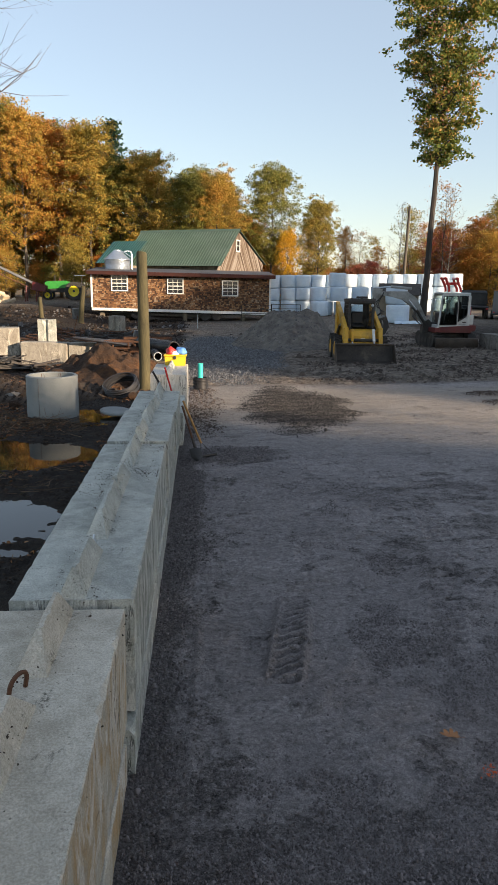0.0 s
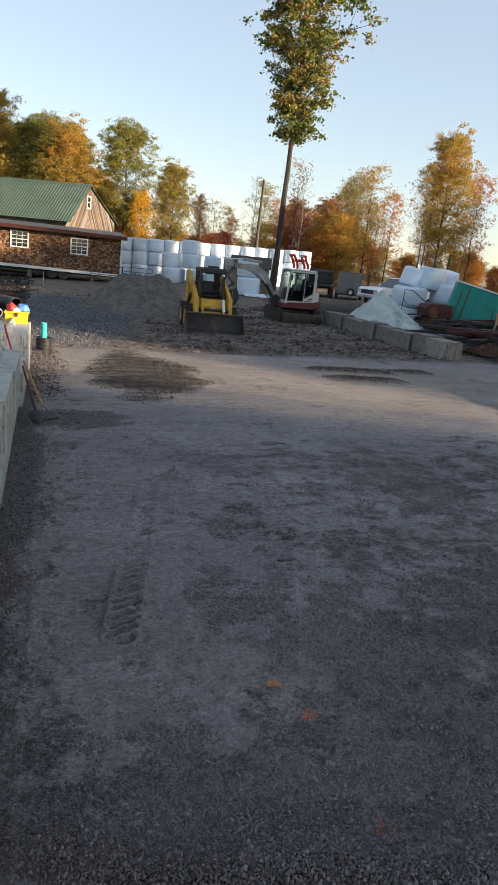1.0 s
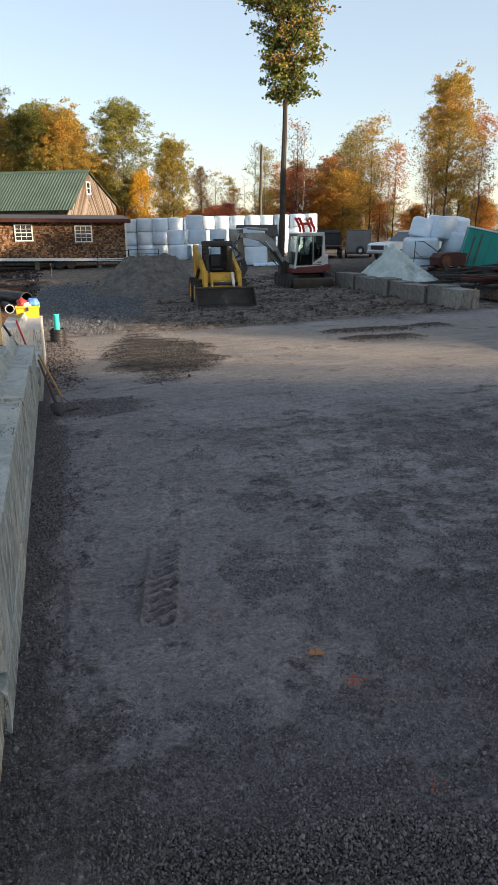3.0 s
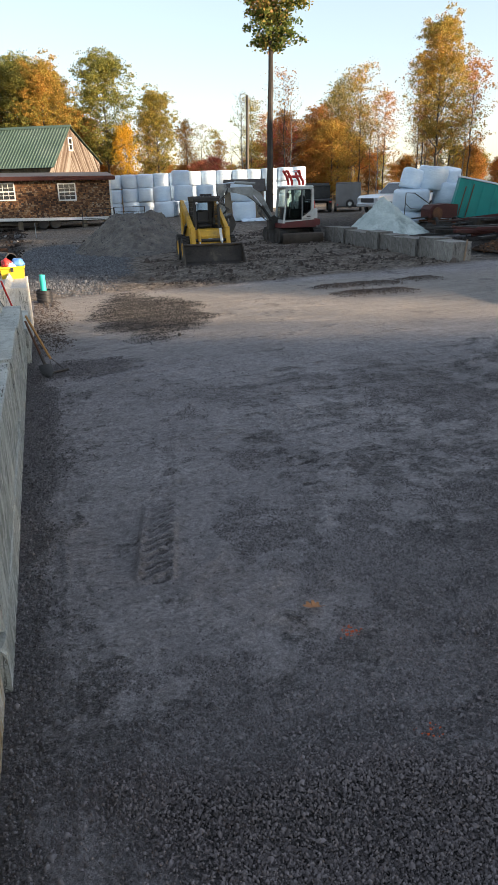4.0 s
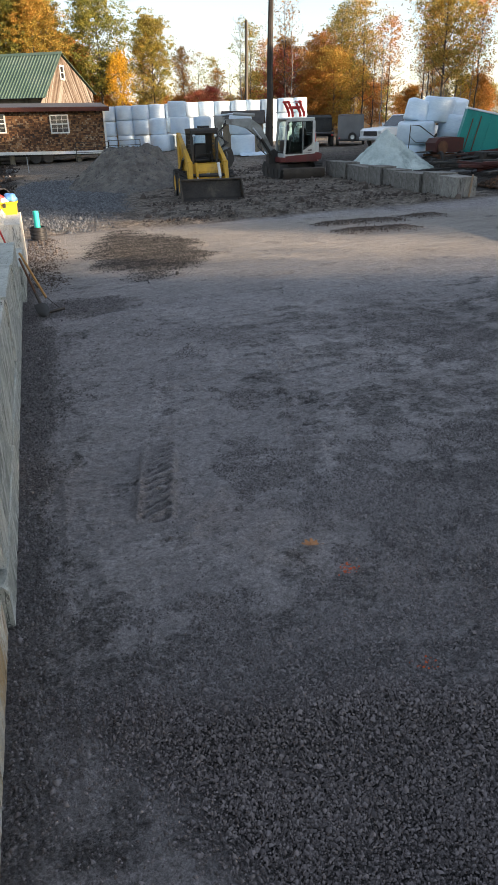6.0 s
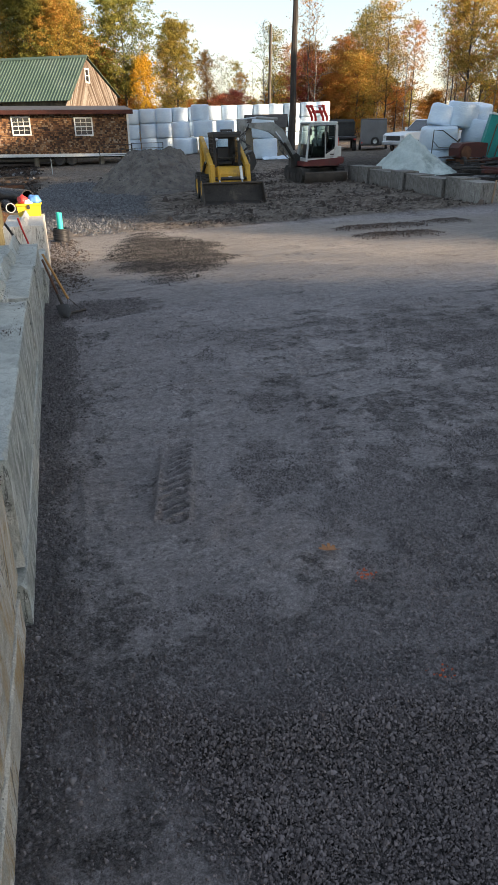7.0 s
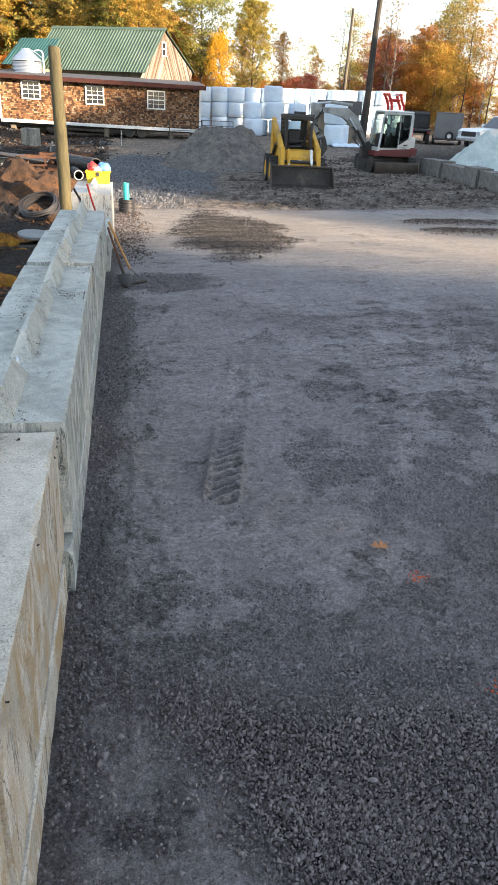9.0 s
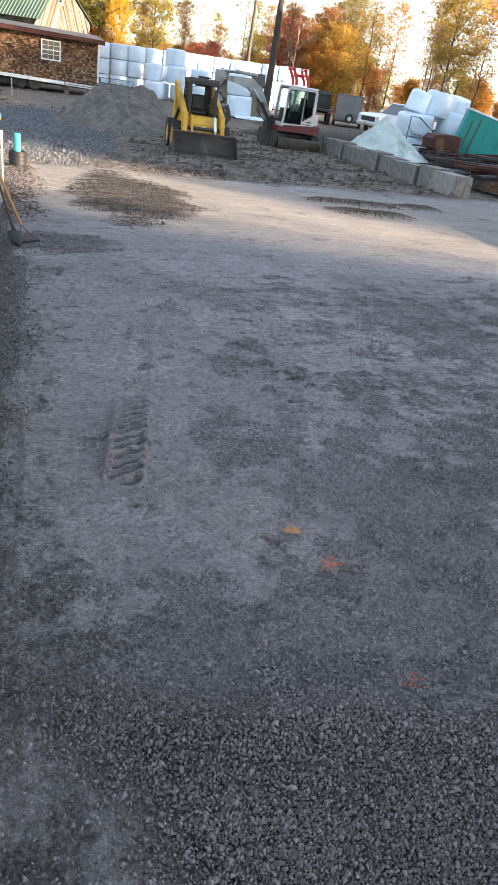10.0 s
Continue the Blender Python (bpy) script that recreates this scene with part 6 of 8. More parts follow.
pile("sand_mound", 1.75, 2.45, 3.3, 3.65, 28.2, M["sand"], "dark grey heap of sand dug away in front", 3.0, 1.35, 0.11, ridge=((-0.5, 0.3, 1.9, 1.55), (0.75, 0.3, 1.35, 1.75), (0.2, 0.3, 1.6, 1.75)), n=110, top=1.24)
pile("stone_dust_mound", 1.36, 1.72, 2.0, 13.82, 27.4, M["lime"], "pale greenish heap of stone dust behind a block row", 7.0, 1.08, 0.11, n=80)

# ---- right side of the yard ----
GR = "row of blocks along the yard"
row_y = [16.92, 17.95, 18.85, 19.7, 20.5, 21.35, 22.25, 23.2, 24.1, 25.05, 26.0]
for i in range(len(row_y) - 1):
    L = row_y[i + 1] - row_y[i]
    ob = root("concrete_block", pose(11.2 + 0.05 * math.sin(i * 2.1), row_y[i], gz(11, row_y[i]) + 0.5 + 0.03 * math.sin(i * 1.7), 0, 0, 1.2 * math.sin(i * 3)), "weathered dark grey concrete block in a low row", "concrete block", GR)
    part("body", block_geo(L - 0.045, 0.56, 0.62, seed=60 + i), M["concrete_dark"] if i else M["concrete_mid"], ob)
part("stake", Geo().box(-0.022, 0.022, -0.015, 0.015, 0, 0.62, 0.004), M["boards"], root("stake", pose(10.98, 16.88, gz(11, 17) - 0.05, 4, 3, 0), "pale wooden stake beside the block row", "stake"))
GB = "low wall of pale blocks"
for i in range(4):
    y = 12.95 - 1.25 * (i + 1)
    ob = root("concrete_block", pose(10.7, y, gz(10.2, y) + 0.62, 0, 0, -3), "pale smooth concrete block in a low wall", "concrete block", GB)
    part("body", block_geo(1.23, 0.6, 0.7, seed=80 + i), M["cement_pipe"], ob)
pile("gravel_mound", 0.42, 1.0, 0.9, 9.45, 10.4, M["sand"], "low heap of loose brown gravel", 12.0, 0.9, 0.05, n=30)


def compactor():
    ob = root("plate_compactor", pose(8.35, 7.45, gz(8.35, 7.45), 0, 0, 30), "small dark plate compactor standing on the gravel", "compactor")
    part("base_plate", Geo().prism([(-0.3, 0.05), (-0.24, 0.0), (0.24, 0.0), (0.3, 0.06), (0.27, 0.08), (-0.27, 0.08)], -0.22, 0.22, "y"), M["dark_steel"], ob)
    part("engine", Geo().box(-0.16, 0.12, -0.15, 0.15, 0.12, 0.34, 0.03), M["black_plastic"], ob)
    part("fuel_tank", Geo().box(-0.12, 0.1, -0.12, 0.12, 0.34, 0.42, 0.03), M["truck_dark"], ob)
    part("belt_cover", Geo().box(0.1, 0.22, -0.2, -0.12, 0.1, 0.32, 0.02), M["white_paint"], ob, "pale belt cover")
    part("roll_frame", Geo().tube([(-0.22, -0.18, 0.08), (-0.2, -0.18, 0.46), (0.16, -0.18, 0.46), (0.2, -0.18, 0.08)], 0.015, 6).tube([(-0.22, 0.18, 0.08), (-0.2, 0.18, 0.46), (0.16, 0.18, 0.46), (0.2, 0.18, 0.08)], 0.015, 6), M["dark_steel"], ob)
    part("handle", Geo().tube([(-0.25, -0.12, 0.12), (-0.5, -0.14, 0.6), (-0.7, -0.14, 0.95), (-0.7, 0.14, 0.95), (-0.5, 0.14, 0.6), (-0.25, 0.12, 0.12)], 0.014, 6), M["dark_steel"], ob)
    return ob


compactor()

# pile of wrapped bales behind the stone dust
GP = "heap of wrapped bales"
base = gz(17.5, 31.5)
for x, y, z, tx, ty, s, sz in ((17.1, 31.6, 0.0, 0, 0, 1.15, 0.55), (18.6, 32.0, 0.0, 0, 0, 1.15, 0.62), (20.0, 32.4, 0.0, 0, 0, 1.15, 0.7), (17.3, 31.5, 0.62, 3, 4, 1.26, 0.86), (19.2, 31.4, 0.72, -4, 6, 1.12, 0.95), (18.4, 33.2, 0.7, 0, 0, 1.1, 1.0), (17.5, 32.0, 1.5, 10, -14, 0.9, 0.85), (18.4, 31.7, 1.45, -6, -5, 1.04, 1.0), (19.5, 32.2, 1.5, 6, 9, 1.0, 0.9)):
    ob = bale(x, y, base + z, GP, "round hay bale in white plastic film, heaped loosely", (tx, ty), s)
    ob.matrix_basis = ob.matrix_basis @ Matrix.Diagonal((1, 1, sz / s, 1))
# bales by the little shed and the loose ones in front of the stack
GN = "loose wrapped bales by the small shed"
for x, y, z, s in ((12.15, 42.6, 0.0, 1.05), (12.05, 42.7, 1.12, 1.0), (9.3, 54.5, 0.0, 1.05), (9.9, 55.6, 0.0, 1.0), (11.2, 54.8, 0.0, 1.0), (9.3, 55.2, 1.13, 1.0), (10.9, 54.9, 1.1, 1.05), (12.6, 55.0, 1.1, 1.0), (12.5, 54.9, 0.0, 1.0), (10.8, 55.3, 2.2, 1.0), (14.0, 55.5, 0.0, 1.0)):
    bale(x, y, gz(x, y) + z, GN, "round hay bale wrapped in white plastic film", (0, 0), s)
g = Geo()
for k in range(14):
    a0 = k / 13
    g.v.append((-0.9 + 1.8 * a0, -0.2 + 0.1 * math.sin(k * 2), 0.03 + 0.05 * abs(math.sin(k * 1.7))))
    g.v.append((-0.8 + 1.7 * a0, 0.5 + 0.1 * math.cos(k), 0.12 + 0.06 * abs(math.sin(k * 2.3))))
    g.v.append((-0.8 + 1.7 * a0, 0.55, 0.0))
    g.v.append((-0.9 + 1.8 * a0, -0.25, 0.0))
for k in range(13):
    for j in range(4):
        g.f.append((k * 4 + j, k * 4 + (j + 1) % 4, k * 4 + 4 + (j + 1) % 4, k * 4 + 4 + j))
g.f += [(0, 1, 2, 3), (52, 53, 54, 55)]
thing("film_scrap", g, M["film"], pose(12.6, 41.6, gz(12.6, 41.6)), "crumpled white film lying by the bales", "plastic film")


def cargo_trailer():
    ob = root("cargo_trailer", pose(20.3, 45.6, gz(20.3, 45.6), 0, 0, -24), "grey enclosed cargo trailer with a spare wheel on its back", "trailer")
    part("body", Geo().box(-0.98, 0.98, 0.0, 3.2, 0.42, 2.15, 0.06), M["trailer_grey"], ob)
    part("roof_rail", Geo().box(-1.0, 1.0, -0.02, 3.2, 2.12, 2.2, 0.03), M["trailer_grey"], ob)
    for s in (-0.97, 0.97):
        part("corner_trim", Geo().box(s - 0.05, s + 0.05, -0.03, 0.04, 0.42, 2.15, 0.012), M["trailer_grey"], ob)
        for y in (1.2, 2.0):
            wheel(ob, s * 1.08, y, 0.33, 0.33, 0.2, M["dark_steel"], "trailer tyre", 0)
        part("tail_lamp", Geo().box(s * 0.9 - 0.05, s * 0.9 + 0.05, -0.03, 0.0, 0.5, 0.6, 0.01), M["red_paint"], ob)
    part("bumper", Geo().box(-0.95, 0.95, -0.12, 0.0, 0.34, 0.44, 0.02), M["dark_steel"], ob)
    sp = part("spare_wheel", tyre_geo(0.34, 0.2, 0), M["rubber"], ob, "spare tyre", m=pose(0.15, -0.12, 0.62, 0, 0, 90))
    part("rim", rim_geo(0.24, 0.2), M["white_paint"], sp, "white wheel rim")
    ob.scale = (0.82, 1, 0.86)
    return ob


cargo_trailer()


def dark_truck():
    ob = root("flatbed_truck", pose(18.7, 47.0, gz(18.7, 47.0), 0, 0, -20), "dark flatbed truck seen from behind", "truck")
    part("cab", Geo().prism([(2.4, 0.6), (4.2, 0.6), (4.2, 1.2), (3.5, 1.3), (3.2, 1.95), (2.5, 1.95)], -0.85, 0.85, "x"), M["truck_dark"], ob)
    part("rear_window", Geo().box(-0.6, 0.6, 2.38, 2.41, 1.3, 1.75), M["window_glass"], ob)
    part("bed", Geo().box(-0.95, 0.95, -0.2, 2.2, 0.78, 0.9, 0.02), M["truck_dark"], ob)
    part("headboard", Geo().box(-0.9, 0.9, 2.1, 2.2, 0.9, 1.75, 0.02).box(-0.9, 0.9, 2.05, 2.12, 1.7, 1.82, 0.02), M["dark_steel"], ob, "dark steel headboard")
    for s in (-0.82, 0.82):
        for y in (0.4, 3.5):
            wheel(ob, s, y, 0.38, 0.38, 0.24, M["dark_steel"], "dark truck tyre", 0)
        part("tail_lamp", Geo().box(s - 0.07, s + 0.07, -0.25, -0.2, 0.68, 0.78, 0.01), M["red_paint"], ob)
    return ob


dark_truck()


def pickup():
    ob = root("pickup_truck", pose(21.6, 40.6, gz(21.6, 40.6), 0, 0, -76), "pale pickup truck parked behind the stone dust", "truck")
    # long axis along local y, bonnet towards -y
    part("body", Geo().prism([(-2.6, 0.55), (-2.65, 0.95), (-2.45, 1.08), (-1.15, 1.16), (2.6, 1.14), (2.65, 0.6), (2.3, 0.5), (-2.3, 0.5)], -0.95, 0.95, "x"), M["truck_white"], ob)
    part("cabin", Geo().prism([(-1.15, 1.14), (-0.35, 1.78), (0.75, 1.8), (1.05, 1.14)], -0.8, 0.8, "x"), M["truck_white"], ob)
    part("windscreen", Geo().prism([(-1.16, 1.18), (-0.44, 1.74), (-0.40, 1.74), (-1.1, 1.18)], -0.72, 0.72, "x"), M["window_glass"], ob)
    for s in (-0.805, 0.805):
        part("side_window", Geo().prism([(-0.9, 1.2), (-0.3, 1.7), (0.68, 1.7), (0.9, 1.2)], s - 0.006, s + 0.006, "x"), M["window_glass"], ob)
        part("mirror", Geo().box(s * 1.22 - 0.08, s * 1.22 + 0.08, -0.95, -0.85, 1.2, 1.36, 0.02), M["truck_white"], ob)
        part("headlight", Geo().box(s - 0.1, s + 0.1, -2.67, -2.6, 0.82, 0.98, 0.02), M["galv"], ob)
        for y in (-1.7, 1.7):
            wheel(ob, s * 1.08, y, 0.38, 0.38, 0.24, M["galv"], "pickup tyre", 0)
    part("bumper", Geo().box(-0.92, 0.92, -2.75, -2.6, 0.45, 0.65, 0.04), M["galv"], ob)
    part("grille", Geo().box(-0.6, 0.6, -2.68, -2.63, 0.7, 0.95, 0.02), M["truck_dark"], ob)
    return ob


pickup()


def baler():
    ob = root("hay_machine", pose(16.45, 27.4, gz(16.1, 27.4)), "dull dark red farm implement with a curved guard", "farm machine")
    part("body", Geo().prism([(-0.85, 0.55), (0.85, 0.5), (0.9, 1.15), (0.3, 1.2), (-0.7, 1.15), (-0.9, 0.95)], -0.4, 0.6, "y"), M["dull_maroon"], ob, "dull red housing")
    part("drum", Geo().tube([(-0.45, -0.5, 0.75), (-0.45, 0.6, 0.75)], 0.3, 20), M["rust"], ob)
    part("frame", Geo().box(-1.0, 1.0, -0.45, -0.35, 0.35, 0.45, 0.01).box(-1.0, 1.0, 0.5, 0.6, 0.35, 0.45, 0.01), M["rust"], ob)
    part("shaft", Geo().tube([(-1.9, -0.1, 0.55), (-0.6, -0.1, 0.6)], 0.035, 8), M["dark_steel"], ob)
    part("guard_rail", Geo().tube([(-2.2, 0.2, 0.6), (-2.15, 0.2, 1.75), (-1.6, 0.2, 1.72), (-0.6, 0.2, 1.2)], 0.025, 6).tube([(-2.2, 0.2, 1.3), (-1.8, 0.2, 1.0), (-0.9, 0.2, 0.95)], 0.015, 6), M["dark_steel"], ob)
    for x in (-0.6, 0.7):
        wheel(ob, x, -0.5, 0.3, 0.3, 0.18, M["rust"], "old implement tyre", 0)
    ob.scale = (0.72, 0.8, 0.85)
    return ob


baler()


def teal_body():
    ob = root("teal_truck_body", pose(17.3, 28.0, 0.86, 0, 12.5, -29), "tilted teal metal truck body lying among scrap", "truck body")
    part("shell", Geo().box(0, 3.4, 0, 2.0, 0, 1.62, 0.03), M["teal_paint"], ob)
    part("roof_edge", Geo().box(-0.03, 3.43, -0.04, 2.04, 1.6, 1.68, 0.015), M["galv"], ob, "pale roof edge")
    for k in range(6):
        part("rib", Geo().box(0.5 + 0.5 * k, 0.55 + 0.5 * k, -0.03, 0.01, 0.05, 1.58, 0.008), M["teal_paint"], ob)
    part("window", Geo().box(2.35, 2.7, -0.02, 0.01, 0.75, 1.05), M["window_glass"], ob, "small dark window")
    part("door_frame", Geo().box(0.3, 0.34, -0.04, 0.0, 0.1, 1.3).box(0.6, 0.64, -0.04, 0.0, 0.1, 1.45), M["rust"], ob)
    return ob


teal_body()
crnd = random.Random(31)
GS = "scrap lying along the edge of the yard"


def beam(x, y, z, L, yaw, pitch, w, h, mat, label, cat="beam", name="beam"):
    g = Geo().box(-L / 2, L / 2, -w / 2, w / 2, 0, h, min(w, h) * 0.15)
    return thing(name, g.wear(0.006, 3, x), mat, pose(x, y, z, 0, pitch, yaw), label, cat, GS)


for i in range(34):
    x = 14.3 + crnd.uniform(0, 6.2)
    y = 20.6 + crnd.uniform(0, 6.0) * (0.4 + 0.6 * (x > 15.5))
    z = gz(x, y) + crnd.uniform(0.0, 0.42)
    mt, lb = crnd.choice(((M["dark_bark"], "weathered dark timber in a scrap heap"), (M["dull_maroon"], "rusty steel beam in a scrap heap"), (M["dark_steel"], "dark steel bar in a scrap heap")))
    beam(x, y, z, crnd.uniform(1.2, 3.2), crnd.uniform(-40, 40), crnd.uniform(-9, 9), crnd.uniform(0.06, 0.2), crnd.uniform(0.04, 0.14), mt, lb)
for i in range(9):
    x, y = 14.6 + crnd.uniform(0, 5.5), 20.8 + crnd.uniform(0, 4)
    pts = [(crnd.uniform(-1.0, 1.0) * (0.4 + k * 0.1), crnd.uniform(-0.5, 0.5), 0.08 + crnd.uniform(0.0, 0.3)) for k in range(7)]
    sp = []
    for k in range(len(pts) - 1):
        for q in range(4):
            sp.append(Vector(pts[k]).lerp(Vector(pts[k + 1]), q / 4) + Vector((0, 0, 0.04 * math.sin(q))))
    thing("hose", Geo().tube(sp, 0.025, 6), M["black_plastic"], pose(x, y, gz(x, y)), "tangled black hose in a scrap heap", "hose", GS)
for x, y, sx, sy, h in ((17.6, 22.6, 1.3, 0.7, 0.42), (19.2, 23.0, 1.0, 0.7, 0.5), (15.6, 23.6, 0.9, 0.6, 0.4), (20.2, 21.5, 1.2, 0.8, 0.5), (13.6, 18.4, 1.0, 0.7, 0.3)):
    g = Geo()
    n = 16
    for j in range(n + 1):
        for i in range(n + 1):
            u, v = 2 * i / n - 1, 2 * j / n - 1
            q = max(0, 1 - max(abs(u), abs(v)) ** 2.2)
            g.v.append((u * sx, v * sy, h * q * (0.75 + 0.6 * noise.noise(Vector((u * 2.2 + x, v * 2.2, 0)))) - 0.03))
    for j in range(n):
        for i in range(n):
            a = j * (n + 1) + i
            g.f.append((a, a + 1, a + n + 2, a + n + 1))
    thing("tarp" if x > 14 else "soil_mound", g, M["black_plastic"] if x > 14 else M["soil"], pose(x, y, gz(x, y)), "crumpled dark tarp over scrap" if x > 14 else "low heap of brown soil with roots", "tarp" if x > 14 else "soil heap", GS if x > 14 else "")
thing("plywood_sheet", Geo().box(-0.36, 0.36, -0.012, 0.012, 0, 0.5, 0.003), surface("plywood", (0.30, 0.15, 0.07), (0.44, 0.25, 0.13), 2, 0.8, 0, 40, 0.2), pose(17.95, 24.6, 0.82, -24, 12, -5), "tan plywood offcut leaning on scrap", "board", GS)
thing("long_board", Geo().box(-0.04, 0.04, -0.015, 0.015, 0, 1.25, 0.003), M["boards"], pose(17.3, 24.3, gz(17.3, 24.3) + 0.1, -10, 22, 0), "pale board leaning on scrap", "board", GS)
for k in range(5):
    beam(17.9 + 0.28 * k, 25.4, gz(18, 25) + 0.6, 0.7, 0, 90, 0.03, 0.03, M["dark_steel"], "upright dark steel rod in a scrap rack", "rod", "rod")
thing("scrap_rack", Geo().box(-1.4, 1.6, -0.3, 0.3, 0, 0.42, 0.02).box(-1.2, 1.5, -0.5, -0.3, 0.3, 0.36), M["dark_steel"], pose(18.2, 25.5, gz(18.2, 25.5)), "low dark steel rack loaded with scrap", "rack", GS)
thing("beige_crate", Geo().box(-0.8, 0.8, -0.7, 0.7, 0, 1.2, 0.02), M["boards"], pose(21.6, 27.4, gz(21.6, 27.4), 0, 6, 10), "beige wooden crate behind the truck body", "crate", GS)
thing("red_bucket", Geo().lathe([(0.0, 0), (0.13, 0), (0.16, 0.32), (0.15, 0.32), (0.12, 0.02), (0, 0.02)], 18), M["red_paint"], pose(11.7, 10.9, gz(11.7, 10.9)), "red plastic bucket behind the pale blocks", "bucket")
thing("yellow_can", Geo().box(-0.13, 0.13, -0.09, 0.09, 0, 0.3, 0.03), M["yellow_plastic"], pose(11.9, 13.0, gz(11.9, 13.0)), "yellow fuel can among scrap", "fuel can")

# ---- left of the wall ----
POST_H = 1.05


def post():
    g = Geo()
    pts = [(0, 0, -0.5), (0.0, 0, 0.0), (0.008, 0, 0.6), (-0.005, 0, 1.3), (-0.012, 0, 2.0), (-0.02, 0, 2.7), (-0.025, 0, 2.95), (-0.02, 0, 2.98)]
    g.tube(pts, [0.118, 0.115, 0.112, 0.11, 0.107, 0.104, 0.1, 0.085], 18)
    return thing("wooden_post", g.wear(0.006, 4), M["post_wood"], pose(-1.27, 16.5, -0.05) @ Matrix.Diagonal((1.17, 1.17, POST_H, 1)), "round treated wooden post standing upright in the mud", "post")


post()


def well_ring():
    r, t, h = 0.475, 0.07, 0.79
    ob = root("concrete_ring", pose(-2.76, 13.35, -0.13), "round grey concrete well ring standing in the mud", "well ring")
    g = Geo().lathe([(r, 0), (r, h * 0.5), (r, h - 0.015), (r - 0.015, h), (r - t + 0.01, h), (r - t, h - 0.01), (r - t, 0)], 56, closed=True)
    part("ring", g.wear(0.004, 3), M["cement_pipe"], ob)
    part("mould_seam", Geo().box(-0.005, 0.005, -0.004, 0.004, 0, h - 0.02), M["concrete_dark"], ob, "dark mould seam", m=pose(-0.16, -0.446, 0))
    for a in (-100, -60):
        part("wire_loop", Geo().tube([(-0.03, 0, 0), (-0.02, 0, 0.09), (0.02, 0, 0.09), (0.03, 0, 0)], 0.004, 5), M["rust"], ob, m=pose(0.43 * math.cos(radians(a)), 0.43 * math.sin(radians(a)), h - 0.02))
    return ob


well_ring()
thing("concrete_disc", Geo().lathe([(0.0, 0), (0.30, 0), (0.31, 0.03), (0.29, 0.05), (0, 0.055)], 32), M["cement_pipe"], pose(-1.58, 13.35, -0.06, 3, 4, 0), "round pale concrete disc lying in the mud", "concrete disc")
pile("soil_mound", 0.86, 2.0, 1.9, -2.35, 18.6, M["orange_soil"], "heap of rusty brown soil with clods", 21.0, 1.0, 0.2, ridge=((0.7, -0.2, 1.1, 0.66),), n=90)
pile("mud_bank", 0.4, 3.4, 1.4, -4.9, 15.8, M["soil"], "low bank of dark mud with roots", 25.0, 0.7, 0.16)
lrnd = random.Random(77)


def rock(x, y, s, mat, label, seed, group=""):
    g = Geo()
    bm = bmesh.new()
    bmesh.ops.create_icosphere(bm, subdivisions=2, radius=1.0)
    for v in bm.verts:
        n_ = 1 + 0.35 * noise.noise(v.co * 1.3 + Vector((seed, 0, 0)))
        g.v.append((v.co.x * s * n_, v.co.y * s * n_ * 0.85, v.co.z * s * n_ * 0.75))
    g.f = [tuple(v.index for v in f.verts) for f in bm.faces]
    bm.free()
    return thing("rock", g, mat, pose(x, y, gz(x, y) + s * 0.4, 0, 0, seed * 50), label, "rock", group, sharp=30)


for x, y, s in ((-1.4, 15.0, 0.16), (-2.6, 16.2, 0.13), (-3.9, 15.0, 0.2), (-5.6, 21.5, 0.2), (-4.9, 17.6, 0.18), (-6.3, 23.5, 0.2), (-3.7, 14.2, 0.12), (-5.4, 14.6, 0.15), (-6.6, 20.1, 0.22), (-4.6, 20.5, 0.15)):
    rock(x, y, s, M["orange_soil"] if s < 0.17 else M["concrete_dark"], "rough brown boulder half sunk in mud", x, "boulders in the mud")
rock(-1.62, 17.0, 0.28, M["orange_soil"], "large brown boulder on the soil heap", 3.3)

# concrete wall pieces standing in the mud
GL = "old concrete blocks in the mud"


def cast(x, y, z, lx, ly, lz, yaw, mat, label, notch=False):
    ob = root("concrete_block", pose(x, y, z, 0, 0, yaw), label, "concrete block", GL)
    if notch:
        a = lx * 0.12
        part("body", Geo().prism([(-lx / 2, -ly / 2), (-a, -ly / 2), (0, -ly / 2 + 0.1), (a, -ly / 2), (lx / 2, -ly / 2), (lx / 2, ly / 2), (-lx / 2, ly / 2)], 0, lz, "z").wear(0.008, 3, x), mat, ob)
    else:
        part("body", Geo().box(-lx / 2, lx / 2, -ly / 2, ly / 2, 0, lz, 0.025).wear(0.01, 3, x), mat, ob)
    return ob


cast(-5.0, 23.2, -0.35, 1.5, 0.45, 0.83, -3, M["concrete_white"], "long pale stained concrete wall block")
cast(-3.8, 23.2, -0.35, 0.86, 0.45, 0.82, -2, M["concrete_white"], "pale stained concrete wall block")
cast(-5.15, 24.3, 0.0, 0.55, 0.55, 1.15, 4, M["concrete"], "upright grey concrete block with a groove", True)
cast(-6.35, 23.8, 0.0, 0.75, 0.7, 0.9, 12, M["concrete_white"], "pale concrete block standing in the mud")
cast(-7.2, 24.2, 0.0, 0.55, 0.7, 1.6, 8, M["concrete_white"], "tall pale concrete block")
cast(-4.05, 35.0, 0.12, 0.62, 0.6, 0.72, -18, M["concrete_white"], "tilted pale grooved concrete block", True)
cast(-6.9, 40.5, 0.4, 0.5, 0.5, 0.6, 25, M["concrete_dark"], "grey concrete block by a leaning post")
thing("leaning_post", Geo().tube([(0, 0, -0.3), (0.03, 0, 0.8), (0.1, 0, 1.75)], [0.16, 0.14, 0.11], 12), M["post_wood"], pose(-6.62, 40.0, 0.5, 0, 3, 0), "weathered grey wooden post", "post")
